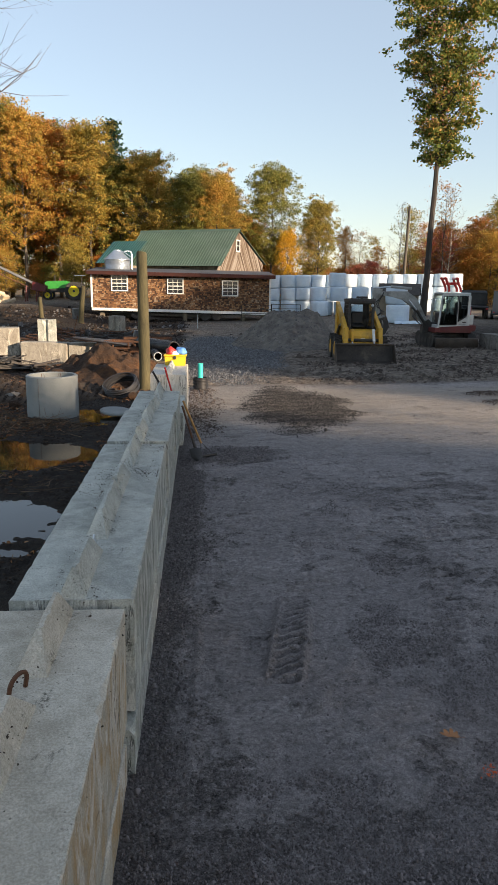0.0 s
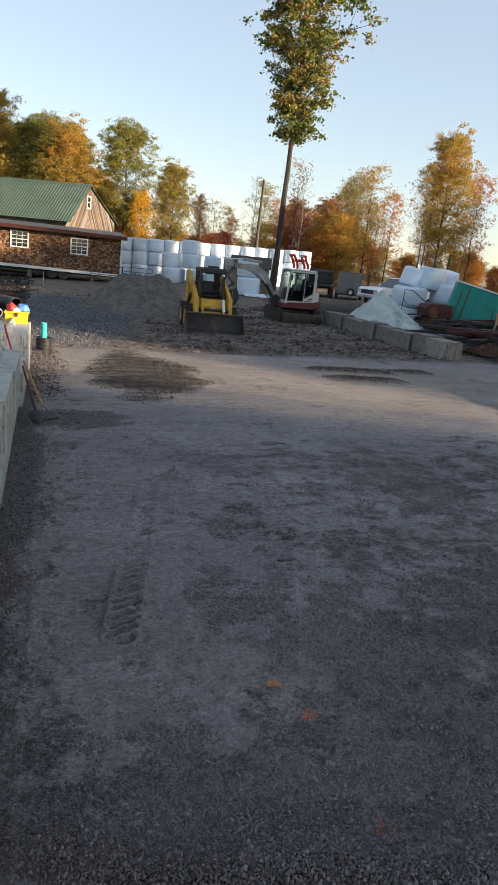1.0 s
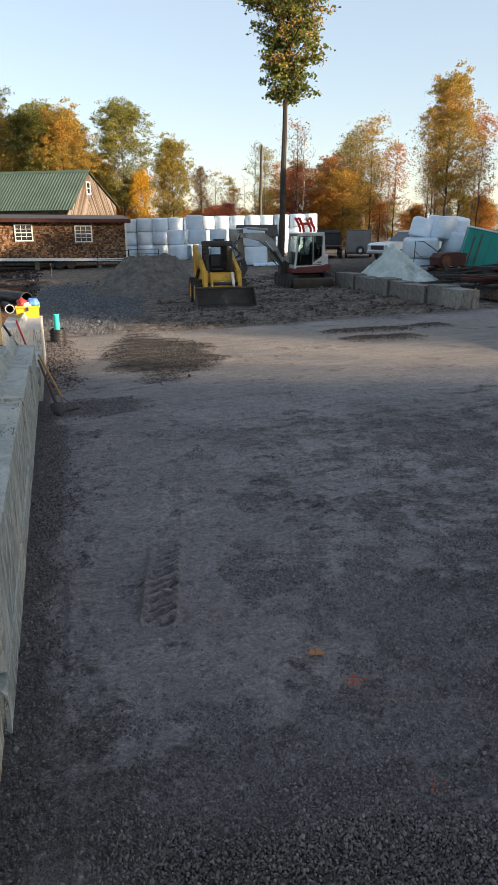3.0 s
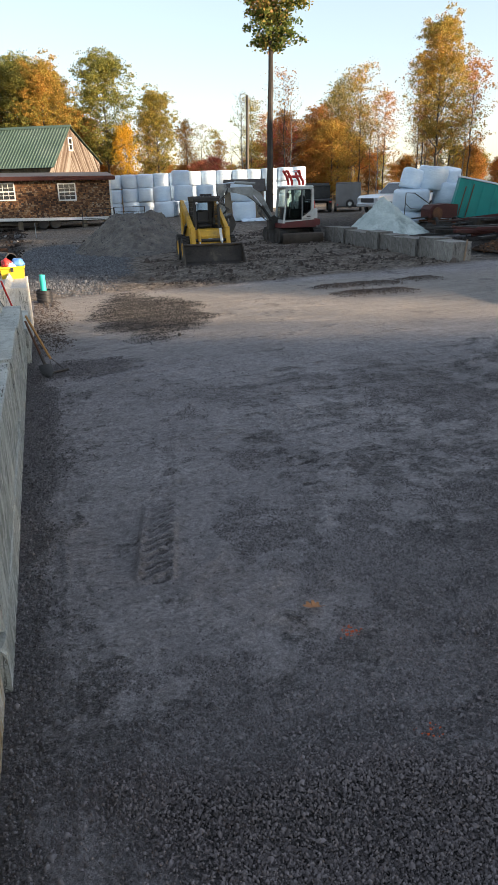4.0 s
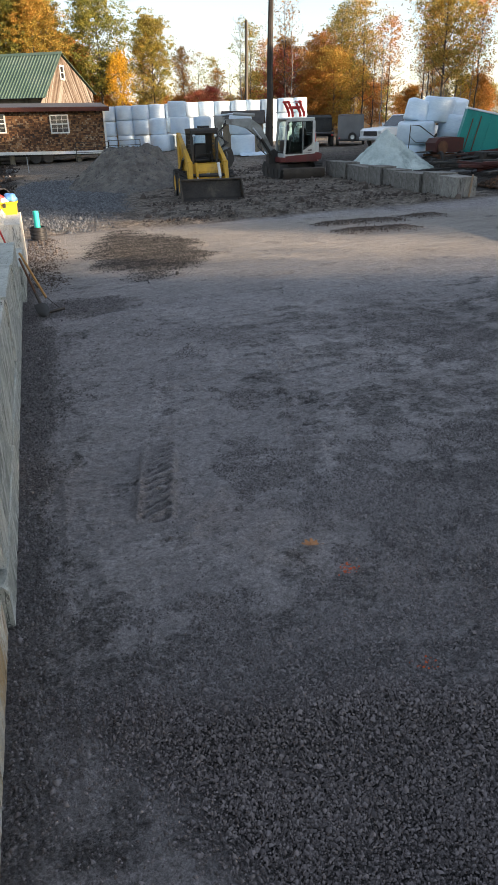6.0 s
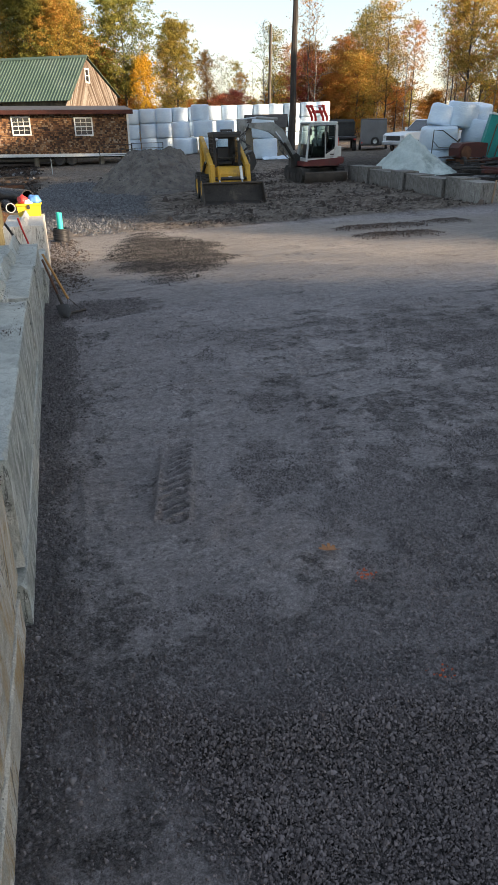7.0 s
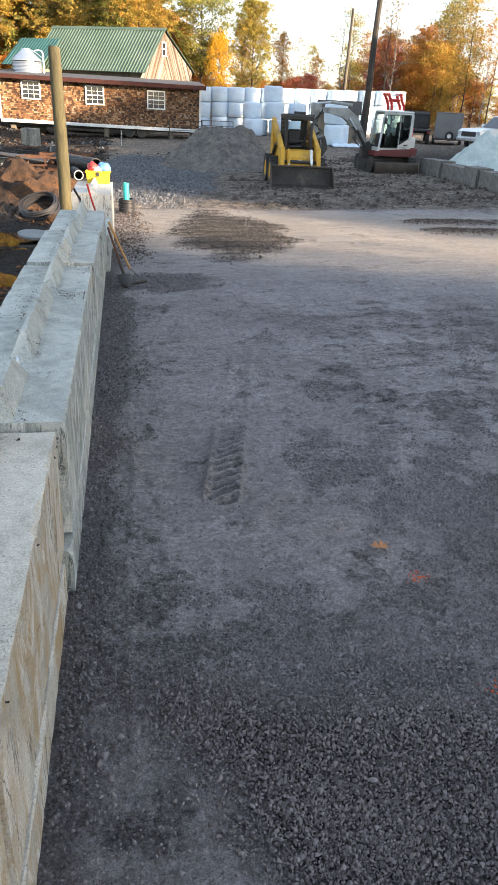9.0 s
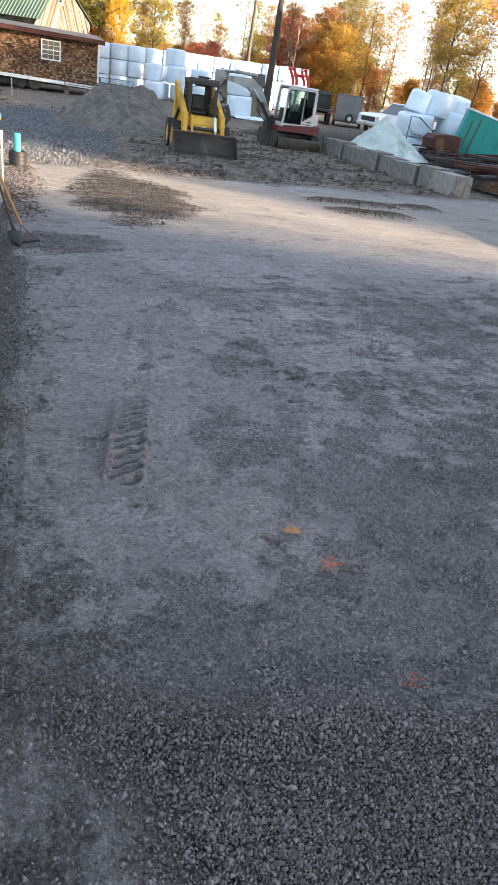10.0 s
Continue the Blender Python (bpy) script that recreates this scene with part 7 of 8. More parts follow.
thing("leaning_post", Geo().tube([(0, 0, -0.3), (0.0, 0, 0.6), (-0.02, 0, 1.3)], [0.15, 0.14, 0.12], 12), M["post_wood"], pose(-9.9, 45.0, gz(-9.9, 45), 0, -2, 0), "short weathered wooden post", "post")


# pallets and steel trestle
def crate_rack(x, y, z, yaw):
    ob = root("steel_rack", pose(x, y, z, 0, 0, yaw), "rusty slatted rack leaning in the mud", "rack", "racks by the soil heap")
    for i in range(4):
        part("upright", Geo().box(-0.75 + 0.5 * i - 0.025, -0.75 + 0.5 * i + 0.025, -0.03, 0.03, 0, 0.6, 0.006), M["rust"], ob)
    for k in range(3):
        part("rail", Geo().box(-0.8, 0.8, -0.05, -0.03, 0.08 + 0.22 * k, 0.14 + 0.22 * k, 0.005), M["rust"], ob)
        part("rail", Geo().box(-0.8, 0.8, 0.4, 0.42, 0.08 + 0.22 * k, 0.14 + 0.22 * k, 0.005), M["rust"], ob)
    return ob


crate_rack(-2.5, 22.6, 0.02, -6)
crate_rack(-1.7, 23.6, 0.05, 8)
thing("old_tarp", Geo().box(-0.9, 0.9, -0.4, 0.4, 0, 0.07, 0.03).wear(0.09, 1.6), M["truck_dark"], pose(-3.1, 22.9, 0.52, 3, 6, 5), "dark tarp over timber", "tarp")
thing("blue_drum", Geo().lathe([(0, 0), (0.2, 0), (0.22, 0.1), (0.22, 0.45), (0.2, 0.55), (0, 0.55)], 20), M["truck_dark"], pose(-2.4, 27.5, 0.05, 0, 8, 0), "dark blue drum in the mud", "drum")


def ribbed_pipe(L, r, pitch=0.07):
    n = int(L / pitch)
    prof = []
    for i in range(n):
        prof += [(r, i * pitch), (r, i * pitch + pitch * 0.5), (r * 0.93, i * pitch + pitch * 0.6), (r * 0.93, i * pitch + pitch * 0.9)]
    prof += [(r, n * pitch), (r * 0.86, n * pitch), (r * 0.86, 0)]
    return Geo().lathe(prof, 28, closed=True)


thing("culvert_pipe", ribbed_pipe(2.2, 0.2, 0.06), M["black_plastic"], pose(-0.75, 21.2, 0.5, -90, 0, 32), "ribbed black plastic culvert pipe", "pipe", "culvert pipes")
thing("culvert_pipe", ribbed_pipe(2.0, 0.12, 0.05), M["black_plastic"], pose(-1.2, 20.6, 0.3, -90, 0, 8), "ribbed black culvert pipe with a white mouth", "pipe", "culvert pipes")
thing("pipe_collar", Geo().lathe([(0.104, 0), (0.125, 0), (0.125, 0.05), (0.104, 0.05)], 28, closed=True), M["cab_white"], pose(-1.2, 20.58, 0.3, -90, 0, 8), "white collar on a pipe mouth", "pipe collar")
cast(-1.3, 21.4, -0.1, 1.2, 0.9, 0.22, 10, M["old_wood"], "low timber platform under the pipes")
# coil of black pipe
g = Geo()
pts = [(0.36 * math.cos(a) * (1 + 0.06 * math.sin(a * 0.31)), 0.36 * math.sin(a) * (1 + 0.06 * math.cos(a * 0.23)), 0.02 + 0.017 * a / 6.283 + 0.03 * math.sin(a * 0.7)) for a in [k * 6.283 / 22 for k in range(22 * 11)]]
thing("pipe_coil", g.tube(pts, 0.017, 5), M["black_plastic"], pose(-1.68, 15.5, 0.06, 24, -14, 0), "loose coil of thin black pipe", "pipe coil")
# toolbox, cloths and tools on the wall


def toolbox():
    ob = root("toolbox", pose(-0.44, 13.52, 0.845, 0, 0, -2), "open yellow plastic crate with rags in it", "toolbox")
    part("body", Geo().prism([(-0.185, 0.0), (0.185, 0.0), (0.2, 0.2), (-0.2, 0.2)], -0.13, 0.13, "y"), M["yellow_plastic"], ob)
    part("rim", Geo().box(-0.215, 0.215, -0.145, 0.145, 0.17, 0.21, 0.008), M["yellow_plastic"], ob)
    part("latch", Geo().box(-0.025, 0.025, -0.155, -0.14, 0.12, 0.19, 0.004), M["dark_steel"], ob, "dark latch")
    return ob


toolbox()


def rag(x, y, z, sx, sy, sz, mat, label, seed):
    g = Geo()
    bm = bmesh.new()
    bmesh.ops.create_icosphere(bm, subdivisions=3, radius=1.0)
    for v in bm.verts:
        q = 1 + 0.3 * noise.noise(v.co * 1.6 + Vector((seed, 0, 0))) + 0.12 * noise.noise(v.co * 5 + Vector((seed, 0, 0)))
        g.v.append((v.co.x * sx * q, v.co.y * sy * q, max(-0.3, v.co.z) * sz * q))
    g.f = [tuple(v.index for v in f.verts) for f in bm.faces]
    bm.free()
    return thing("rag", g, mat, pose(x, y, z), label, "cloth", "rags in the crate", sharp=70)


rag(-0.53, 13.5, 1.09, 0.1, 0.1, 0.1, M["red_paint"], "bunched red cloth in the crate", 1.0)
rag(-0.34, 13.5, 1.09, 0.115, 0.1, 0.11, M["blue_plastic"], "bunched pale blue cloth in the crate", 2.0)
rag(-0.45, 13.43, 1.06, 0.09, 0.05, 0.06, M["white_paint"], "white rag hanging over the crate rim", 3.0)
thing("pry_bar", Geo().tube([(0, 0, 0), (0.01, 0, 0.42), (0.02, 0, 0.6)], 0.014, 8), M["red_paint"], pose(-0.42, 11.35, 0.62, 38, -14, 0), "red steel bar lying on the wall", "pry bar")
thing("tool_handle", Geo().tube([(0, 0, 0), (0, 0, 0.55)], 0.017, 8), M["black_plastic"], pose(-0.52, 11.3, 0.6, 34, -24, 0), "black tool handle lying on the wall", "tool handle")
thing("white_jug", Geo().box(-0.08, 0.08, -0.07, 0.07, 0, 0.2, 0.03), M["white_paint"], pose(-0.62, 11.6, 0.3), "small white plastic jug", "jug")
wall_block(-0.22, 10.25, 0.5, 1.7, 0.55, 0.75, M["concrete"], "lower grey concrete block at the wall's end", GW, 45, top=False)


# drain with an aqua pipe
def drain():
    ob = root("drain_pipe", pose(0.04, 16.1, gz(0.04, 16.1) - 0.03), "ribbed black drain riser with an aqua pipe in it", "drain")
    part("riser", ribbed_pipe(0.32, 0.175, 0.075), M["black_plastic"], ob)
    part("inlet_pipe", Geo().lathe([(0.062, 0.0), (0.062, 0.62), (0.05, 0.62), (0.05, 0.0)], 20, closed=True), M["aqua_pipe"], ob, "smooth aqua plastic pipe")
    part("fill", Geo().lathe([(0.0, 0.2), (0.16, 0.2), (0.16, 0.22), (0, 0.23)], 20), M["sand"], ob)
    return ob


drain()


def shovel(foot, top, mat, label, kind):
    f, t = Vector(foot), Vector(top)
    L = (t - f).length
    m = Matrix.Translation(f) @ (t - f).to_track_quat("Z", "Y").to_matrix().to_4x4()
    ob = root("shovel" if kind else "rake", m, label, "garden tool", "tools leaning on the wall")
    part("shaft", Geo().tube([(0, 0, 0.22), (0, 0, L)], 0.016, 8), mat, ob, "worn wooden shaft")
    if kind:
        g = Geo()
        n = 8
        for j in range(n + 1):
            v = j / n
            w = 0.085 * min(1, 0.35 + v * 1.6) if v < 0.8 else 0.085
            for i in range(7):
                u = i / 6 * 2 - 1
                g.v.append((u * w, 0.03 * (1 - u * u) - 0.02, 0.2 * v))
        for j in range(n):
            for i in range(6):
                a = j * 7 + i
                g.f.append((a, a + 1, a + 8, a + 7))
        k = len(g.v)
        g.v += [(x, y - 0.004, z) for x, y, z in g.v]
        g.f += [tuple(q + k for q in f_)[::-1] for f_ in g.f]
        part("blade", g, M["dark_steel"], ob, "dark steel blade")
        part("socket", Geo().tube([(0, 0, 0.2), (0, 0, 0.36)], [0.024, 0.019], 8), M["worn_steel"], ob)
    else:
        part("head", Geo().box(-0.17, 0.17, -0.012, 0.012, 0.0, 0.03, 0.004), M["worn_steel"], ob, "steel rake head")
        for k in range(9):
            part("tine", Geo().tube([(-0.16 + 0.04 * k, 0, 0.01), (-0.16 + 0.04 * k, -0.05, -0.01)], 0.004, 5), M["worn_steel"], ob)
        part("brace", Geo().tube([(-0.1, 0, 0.03), (0, 0, 0.24), (0.1, 0, 0.03)], 0.005, 5), M["worn_steel"], ob)
    return ob


orange_wood = surface("orange_handle", (0.35, 0.16, 0.04), (0.5, 0.26, 0.08), 4, 0.5, 0, 50, 0.1)
shovel((0.02, 9.28, 0.02), (-0.22, 9.9, 0.66), M["rust"], "shovel with a dark shaft leaning on the wall", True)
shovel((0.13, 9.45, 0.03), (-0.21, 9.98, 0.72), orange_wood, "rake with an orange shaft leaning on the wall", False)
thing("steel_stake", Geo().tube([(0, 0, -0.1), (0.0, 0, 0.75)], 0.02, 6), M["galv"], pose(-0.1, 40, 0), "thin steel stake in the gravel", "stake")


# ---- tractor, conveyor and log pile by the woods ----
def tractor():
    x, y = -10.6, 57.0
    ob = root("tractor", pose(x, y, gz(x, y) - 0.02), "old green tractor with yellow wheels", "tractor")
    G_ = M["green_paint"]
    part("hood", Geo().prism([(-1.5, 0.85), (-1.5, 1.35), (-1.35, 1.45), (0.15, 1.5), (0.15, 0.95)], -0.25, 0.25, "y"), G_, ob, "green hood")
    part("grille", Geo().box(-1.56, -1.48, -0.22, 0.22, 0.8, 1.36, 0.03), G_, ob)
    part("engine_block", Geo().box(-1.2, 0.4, -0.2, 0.2, 0.6, 0.95, 0.03), M["dark_steel"], ob)
    part("axle_housing", Geo().box(0.2, 1.1, -0.3, 0.3, 0.5, 1.0, 0.05).tube([(0.8, -0.8, 0.68), (0.8, 0.8, 0.68)], 0.1, 10), G_, ob)
    part("fuel_tank", Geo().box(0.0, 0.4, -0.22, 0.22, 1.0, 1.45, 0.05), G_, ob)
    part("seat", Geo().box(0.95, 1.3, -0.2, 0.2, 1.15, 1.22, 0.03).box(1.25, 1.32, -0.2, 0.2, 1.2, 1.45, 0.03), M["black_plastic"], ob)
    part("canopy", Geo().box(0.75, 1.55, -0.4, 0.4, 1.9, 1.96, 0.02), M["galv"], ob, "pale canopy plate")
    part("canopy_post", Geo().tube([(1.3, 0, 1.1), (1.3, 0, 1.9)], 0.03, 6), M["dark_steel"], ob)
    part("exhaust", Geo().tube([(-0.8, 0.05, 1.45), (-0.8, 0.05, 1.95)], 0.04, 8), M["dark_steel"], ob)
    part("air_stack", Geo().tube([(-0.4, -0.05, 1.45), (-0.4, -0.05, 1.75)], 0.05, 8), M["rust"], ob)
    part("steering_wheel", Geo().lathe([(0.19, -0.012), (0.21, 0), (0.19, 0.012), (0.17, 0)], 20, m=pose(0.62, 0, 1.55, 0, -60, 0), closed=True), M["black_plastic"], ob)
    part("steering_shaft", Geo().tube([(0.3, 0, 1.3), (0.62, 0, 1.55)], 0.02, 6), M["dark_steel"], ob)
    part("front_axle", Geo().tube([(-1.3, -0.55, 0.4), (-1.3, 0.55, 0.4)], 0.05, 8).tube([(-1.3, 0, 0.4), (-1.3, 0, 0.85)], 0.07, 8), G_, ob)
    for s in (-1, 1):
        for (wx, wr, ww, wy) in ((-1.3, 0.38, 0.18, 0.55), (0.8, 0.72, 0.34, 0.75)):
            w = part("wheel", tyre_geo(wr, ww, 20 if wr > 0.5 else 0), M["rubber"], ob, "dark tractor tyre", m=pose(wx, s * wy, wr, 0, 0, 90))
            part("rim", Geo().lathe([(0, -ww * 0.2), (wr * 0.2, -ww * 0.3), (wr * 0.66, -ww * 0.38), (wr * 0.7, 0), (wr * 0.66, ww * 0.38), (wr * 0.2, ww * 0.3), (0, ww * 0.2)], 24, m=Matrix.Rotation(math.pi / 2, 4, "Y")), M["wheel_yellow"], w, "bright yellow wheel disc")
            part("hub", Geo().tube([(-ww * 0.45, 0, 0), (ww * 0.45, 0, 0)], wr * 0.13, 10), M["dark_steel"], w)
    return ob


tractor()


def conveyor():
    ob = root("log_conveyor", pose(-13.0, 55.5, gz(-13, 55.5)), "long grey steel conveyor slanting up from a red frame", "conveyor")
    a, b = Vector((0.9, 0, 1.05)), Vector((-6.5, -0.5, 4.6))
    for o in (-0.25, 0.25):
        part("side_rail", Geo().tube([a + Vector((0, o, 0)), b + Vector((0, o, 0))], 0.06, 4), M["trailer_grey"], ob)
    part("belt", Geo().tube([a + Vector((0, 0, 0.03)), b + Vector((0, 0, 0.03))], 0.1, 4), M["trailer_grey"], ob)
    for k in range(7):
        p = a.lerp(b, k / 7)
        part("strut", Geo().tube([p, a.lerp(b, (k + 1) / 7) - Vector((0, 0, 0.55))], 0.03, 5), M["rust"], ob)
    part("lower_chord", Geo().tube([a - Vector((0, 0, 0.4)), b - Vector((0, 0, 0.6))], 0.04, 5), M["rust"], ob)
    for x in (-0.3, 0.5):
        part("leg", Geo().tube([(x, -0.3, 0), (x + 0.1, -0.3, 1.2)], 0.05, 6), M["maroon"], ob, "dull red steel leg")
        part("leg", Geo().tube([(x, 0.3, 0), (x + 0.1, 0.3, 1.2)], 0.05, 6), M["maroon"], ob, "dull red steel leg")
    part("hopper", Geo().prism([(0.2, 0.9), (1.2, 0.75), (1.3, 1.2), (0.3, 1.5)], -0.35, 0.35, "y"), M["maroon"], ob, "rusty feed hopper")
    part("prop", Geo().tube([(-5.4, -0.5, -0.2), (-4.6, -0.4, 3.5)], 0.06, 6), M["rust"], ob)
    return ob


conveyor()
fresh = surface("split_wood", (0.36, 0.28, 0.17), (0.62, 0.53, 0.40), 2, 0.85, 0, 40, 0.4, 0.006, (0.2, 0.15, 0.1), 0.4, vary=0.25)
for i in range(110):
    k = i % 5
    x = -17.2 + lrnd.uniform(-1, 1) * (3.4 - 0.62 * k)
    y = 54.6 + lrnd.uniform(-1, 1) * (1.3 - 0.2 * k)
    L = lrnd.uniform(0.4, 0.8)
    r = lrnd.uniform(0.13, 0.24)
    thing("split_log", Geo().prism([(r * math.cos(a), r * math.sin(a)) for a in (0, 0.9, 1.9, 3.0, 4.3)], -L / 2, L / 2, "y"), fresh, pose(x, y, gz(x, y) + 0.12 + 0.26 * k, lrnd.uniform(-25, 25), lrnd.uniform(0, 360), lrnd.uniform(0, 180)), "pale split log in a firewood pile", "log", "firewood pile", sharp=30)


def scrap_heap(x, y, n, w, seed, mats, label):
    """A low tangle of boards and bars, each lying on the ones below."""
    r = random.Random(seed)
    ob = root("scrap_heap", pose(x, y, gz(x, y)), label, "scrap heap", "scrap heaps in the mud")
    for i in range(n):
        L = r.uniform(0.5, 1.7)
        part("board", Geo().box(-L / 2, L / 2, -r.uniform(0.02, 0.09), r.uniform(0.02, 0.09), 0, r.uniform(0.02, 0.06), 0.006), M[r.choice(mats)], ob, m=pose(r.uniform(-w, w), r.uniform(-.5, .5), 0.03 + 0.45 * r.random() * i / n, r.uniform(-9, 9), r.uniform(-16, 16), r.uniform(-40, 40)))
    return ob


scrap_heap(-5.6, 21.2, 26, 0.9, 1, ("dark_steel", "dark_roof", "dark_roof"), "tangle of dark boards and mesh in the mud")
scrap_heap(-3.0, 24.6, 30, 1.3, 2, ("rust", "dark_roof", "dark_roof", "rust"), "heap of dark timber and rusty bars")
scrap_heap(-4.6, 27.0, 26, 1.5, 3, ("dark_roof", "rust", "dark_steel"), "heap of dark timber and rusty bars")
scrap_heap(-6.6, 31.0, 30, 1.6, 4, ("rust", "dark_roof", "rust"), "heap of rusty bars and roots")
scrap_heap(-5.2, 34.0, 26, 1.2, 5, ("rust", "dark_roof", "dark_steel"), "heap of rusty bars and roots")


def harrow():
    ob = root("old_cultivator", pose(-6.3, 33.5, gz(-6.3, 33.5)), "rusty old field implement with curved bars", "farm machine")
    part("frame", Geo().box(-0.9, 0.9, -0.05, 0.05, 0.35, 0.45, 0.01).box(-0.9, -0.8, -0.6, 0.6, 0.3, 0.4, 0.01).box(0.8, 0.9, -0.6, 0.6, 0.3, 0.4, 0.01), M["rust"], ob)
    for k in range(6):
        part("tine", Geo().tube([(-0.75 + 0.3 * k, 0, 0.4), (-0.7 + 0.3 * k, -0.3, 0.55), (-0.7 + 0.3 * k, -0.5, 0.2), (-0.7 + 0.3 * k, -0.35, 0.0)], 0.022, 6), M["rust"], ob)
    part("tongue", Geo().tube([(0, 0, 0.4), (-0.5, -0.4, 0.6), (-1.1, -0.7, 0.95)], 0.04, 6), M["rust"], ob)
    for k in range(2):
        wheel(ob, -1.0 + 2.0 * k, 0.1, 0.24, 0.24, 0.12, M["trailer_grey"], "small old tyre", 0)
    part("lever", Geo().tube([(0.4, 0, 0.4), (0.6, 0.1, 1.1)], 0.018, 5), M["rust"], ob)
    return ob


harrow()
for i in range(60):
    x, y = lrnd.uniform(-9, -1.6), lrnd.uniform(18, 42)
    L = lrnd.uniform(0.6, 2.2)
    thing("timber", Geo().box(-L / 2, L / 2, -0.05, 0.05, 0, 0.06, 0.01), M[lrnd.choice(("dark_bark", "rust", "dark_roof"))], pose(x, y, gz(x, y) + 0.03, lrnd.uniform(-4, 4), lrnd.uniform(-9, 4), lrnd.uniform(0, 180)), "weathered timber lying in the mud", "timber", "timber strewn in the mud")


# railing at the shed's end
def gate(x, y, yaw):
    ob = root("steel_gate", pose(x, y, gz(x, y), 0, 0, yaw), "thin dark steel gate panel by the shed", "gate", "gates by the shed")
    for px_ in (-1.0, 1.0):
        part("upright", Geo().tube([(px_, 0, 0), (px_, 0, 1.1)], 0.025, 6), M["dark_steel"], ob)
    for k in range(4):
        part("rail", Geo().tube([(-1.0, 0, 0.25 + 0.28 * k), (1.0, 0, 0.25 + 0.28 * k)], 0.018, 6), M["dark_steel"], ob)
    return ob


gate(3.8, 46.8, 0)
gate(5.75, 46.9, 6)

# the utility pole behind the bales
thing("utility_pole", Geo().tube([(0, 0, 0), (0.05, 0, 4.5), (0.16, 0, 9.2)], [0.15, 0.13, 0.1], 10), M["bark"], pose(18.6, 64.0, gz(18.6, 64)), "bare grey utility pole behind the bales", "pole")

# ---- loose stones, leaves and paint marks on the yard ----
def stones(name, xy, size, mat, seed, label, spread=0.5, z0=None, heap=0.0):
    """Many small angular stones joined into one mesh."""
    r = np.random.RandomState(seed)
    n = len(xy)
    base = np.array([(1, 0, -.3), (-.4, .9, -.3), (-.5, -.8, -.3), (.35, .2, .75), (-.45, .1, .6), (0.1, -.5, .55)])
    tri = np.array([(0, 3, 5), (0, 1, 3), (1, 4, 3), (1, 2, 4), (2, 5, 4), (2, 0, 5), (3, 4, 5)])
    s = size * np.exp(r.normal(size=n) * spread * 0.7)
    a = r.uniform(0, 6.283, n)
    sq = r.uniform(0.6, 1.3, (n, 3))
    p = base[None] * (1 + r.uniform(-.35, .35, (n, 6, 3))) * s[:, None, None] * sq[:, None, :]
    c, q = np.cos(a)[:, None], np.sin(a)[:, None]
    x = p[..., 0] * c - p[..., 1] * q
    y = p[..., 0] * q + p[..., 1] * c
    tilt = r.uniform(-0.5, 0.5, n)[:, None]
    z = p[..., 2] * 0.95 + x * tilt + r.uniform(0, 1, n)[:, None] ** 2 * heap
    v = np.stack([x + xy[:, 0:1], y + xy[:, 1:2], z + (ground_np(xy[:, 0], xy[:, 1]) if z0 is None else z0)[:, None]], -1).reshape(-1, 3)
    f = (np.arange(n)[:, None, None] * 6 + tri[None]).reshape(-1, 3)
    me = bpy.data.meshes.new(name)
    me.vertices.add(len(v))
    me.vertices.foreach_set("co", v.astype(np.float32).ravel())
    me.loops.add(f.size)
    me.loops.foreach_set("vertex_index", f.astype(np.int32).ravel())
    me.polygons.add(len(f))
    me.polygons.foreach_set("loop_start", np.arange(0, f.size, 3, dtype=np.int32))
    me.update(calc_edges=True)
    me.materials.append(mat)
    return tagged(new(name, me), label, "gravel", kind="stuff")


def scatter(n, x0, x1, y0, y1, seed, keep):
    r = np.random.RandomState(seed)
    xy = np.stack([r.uniform(x0, x1, n), r.uniform(y0, y1, n)], 1)
    return xy[r.uniform(size=n) < keep(xy[:, 0], xy[:, 1])]


M["stones"] = island_mat("loose_gravel", [(0.2, (0.045, 0.038, 0.037)), (0.5, (0.122, 0.104, 0.101)), (0.75, (0.21, 0.18, 0.175)), (0.97, (0.35, 0.305, 0.295))], 0.6, 60, (1, 1, 1))
M["pale_stones"] = island_mat("crushed_stone", [(0.2, (0.045, 0.046, 0.048)), (0.55, (0.11, 0.113, 0.119)), (0.9, (0.21, 0.214, 0.222))], 0.9, 60, (1, 1, 1))
M["dark_stones"] = island_mat("dark_gravel", [(0.2, (0.028, 0.027, 0.027)), (0.55, (0.09, 0.087, 0.086)), (0.8, (0.17, 0.165, 0.16)), (0.97, (0.28, 0.27, 0.26))], 0.9, 60, (1, 1, 1))
M["patch_stones"] = island_mat("patch_stones", [(0.2, (0.036, 0.031, 0.030)), (0.5, (0.102, 0.090, 0.088)), (0.75, (0.18, 0.16, 0.157)), (0.97, (0.31, 0.276, 0.27))], 0.6, 60, (1, 1, 1))
M["black_gravel"] = island_mat("black_gravel", [(0.2, (0.014, 0.013, 0.013)), (0.55, (0.036, 0.034, 0.033)), (0.8, (0.065, 0.062, 0.06)), (0.97, (0.14, 0.13, 0.125))], 0.95, 60, (1, 1, 1))
M["brown_gravel"] = island_mat("brown_gravel", [(0.2, (0.022, 0.017, 0.014)), (0.55, (0.065, 0.05, 0.042)), (0.8, (0.12, 0.093, 0.077)), (0.97, (0.22, 0.17, 0.14))], 0.9, 60, (1, 1, 1))
bank_at = lambda x, y: np.clip(sm_np(0.22, -0.06, y - crest_y(x) + 0.06 * lumps(x, y, 1.3, 21)) * bank_side(x, y) * (0.55 + 0.6 * sm_np(-0.2, 0.35, lumps(x, y, 9, 38))) + 0.07, 0, 1)
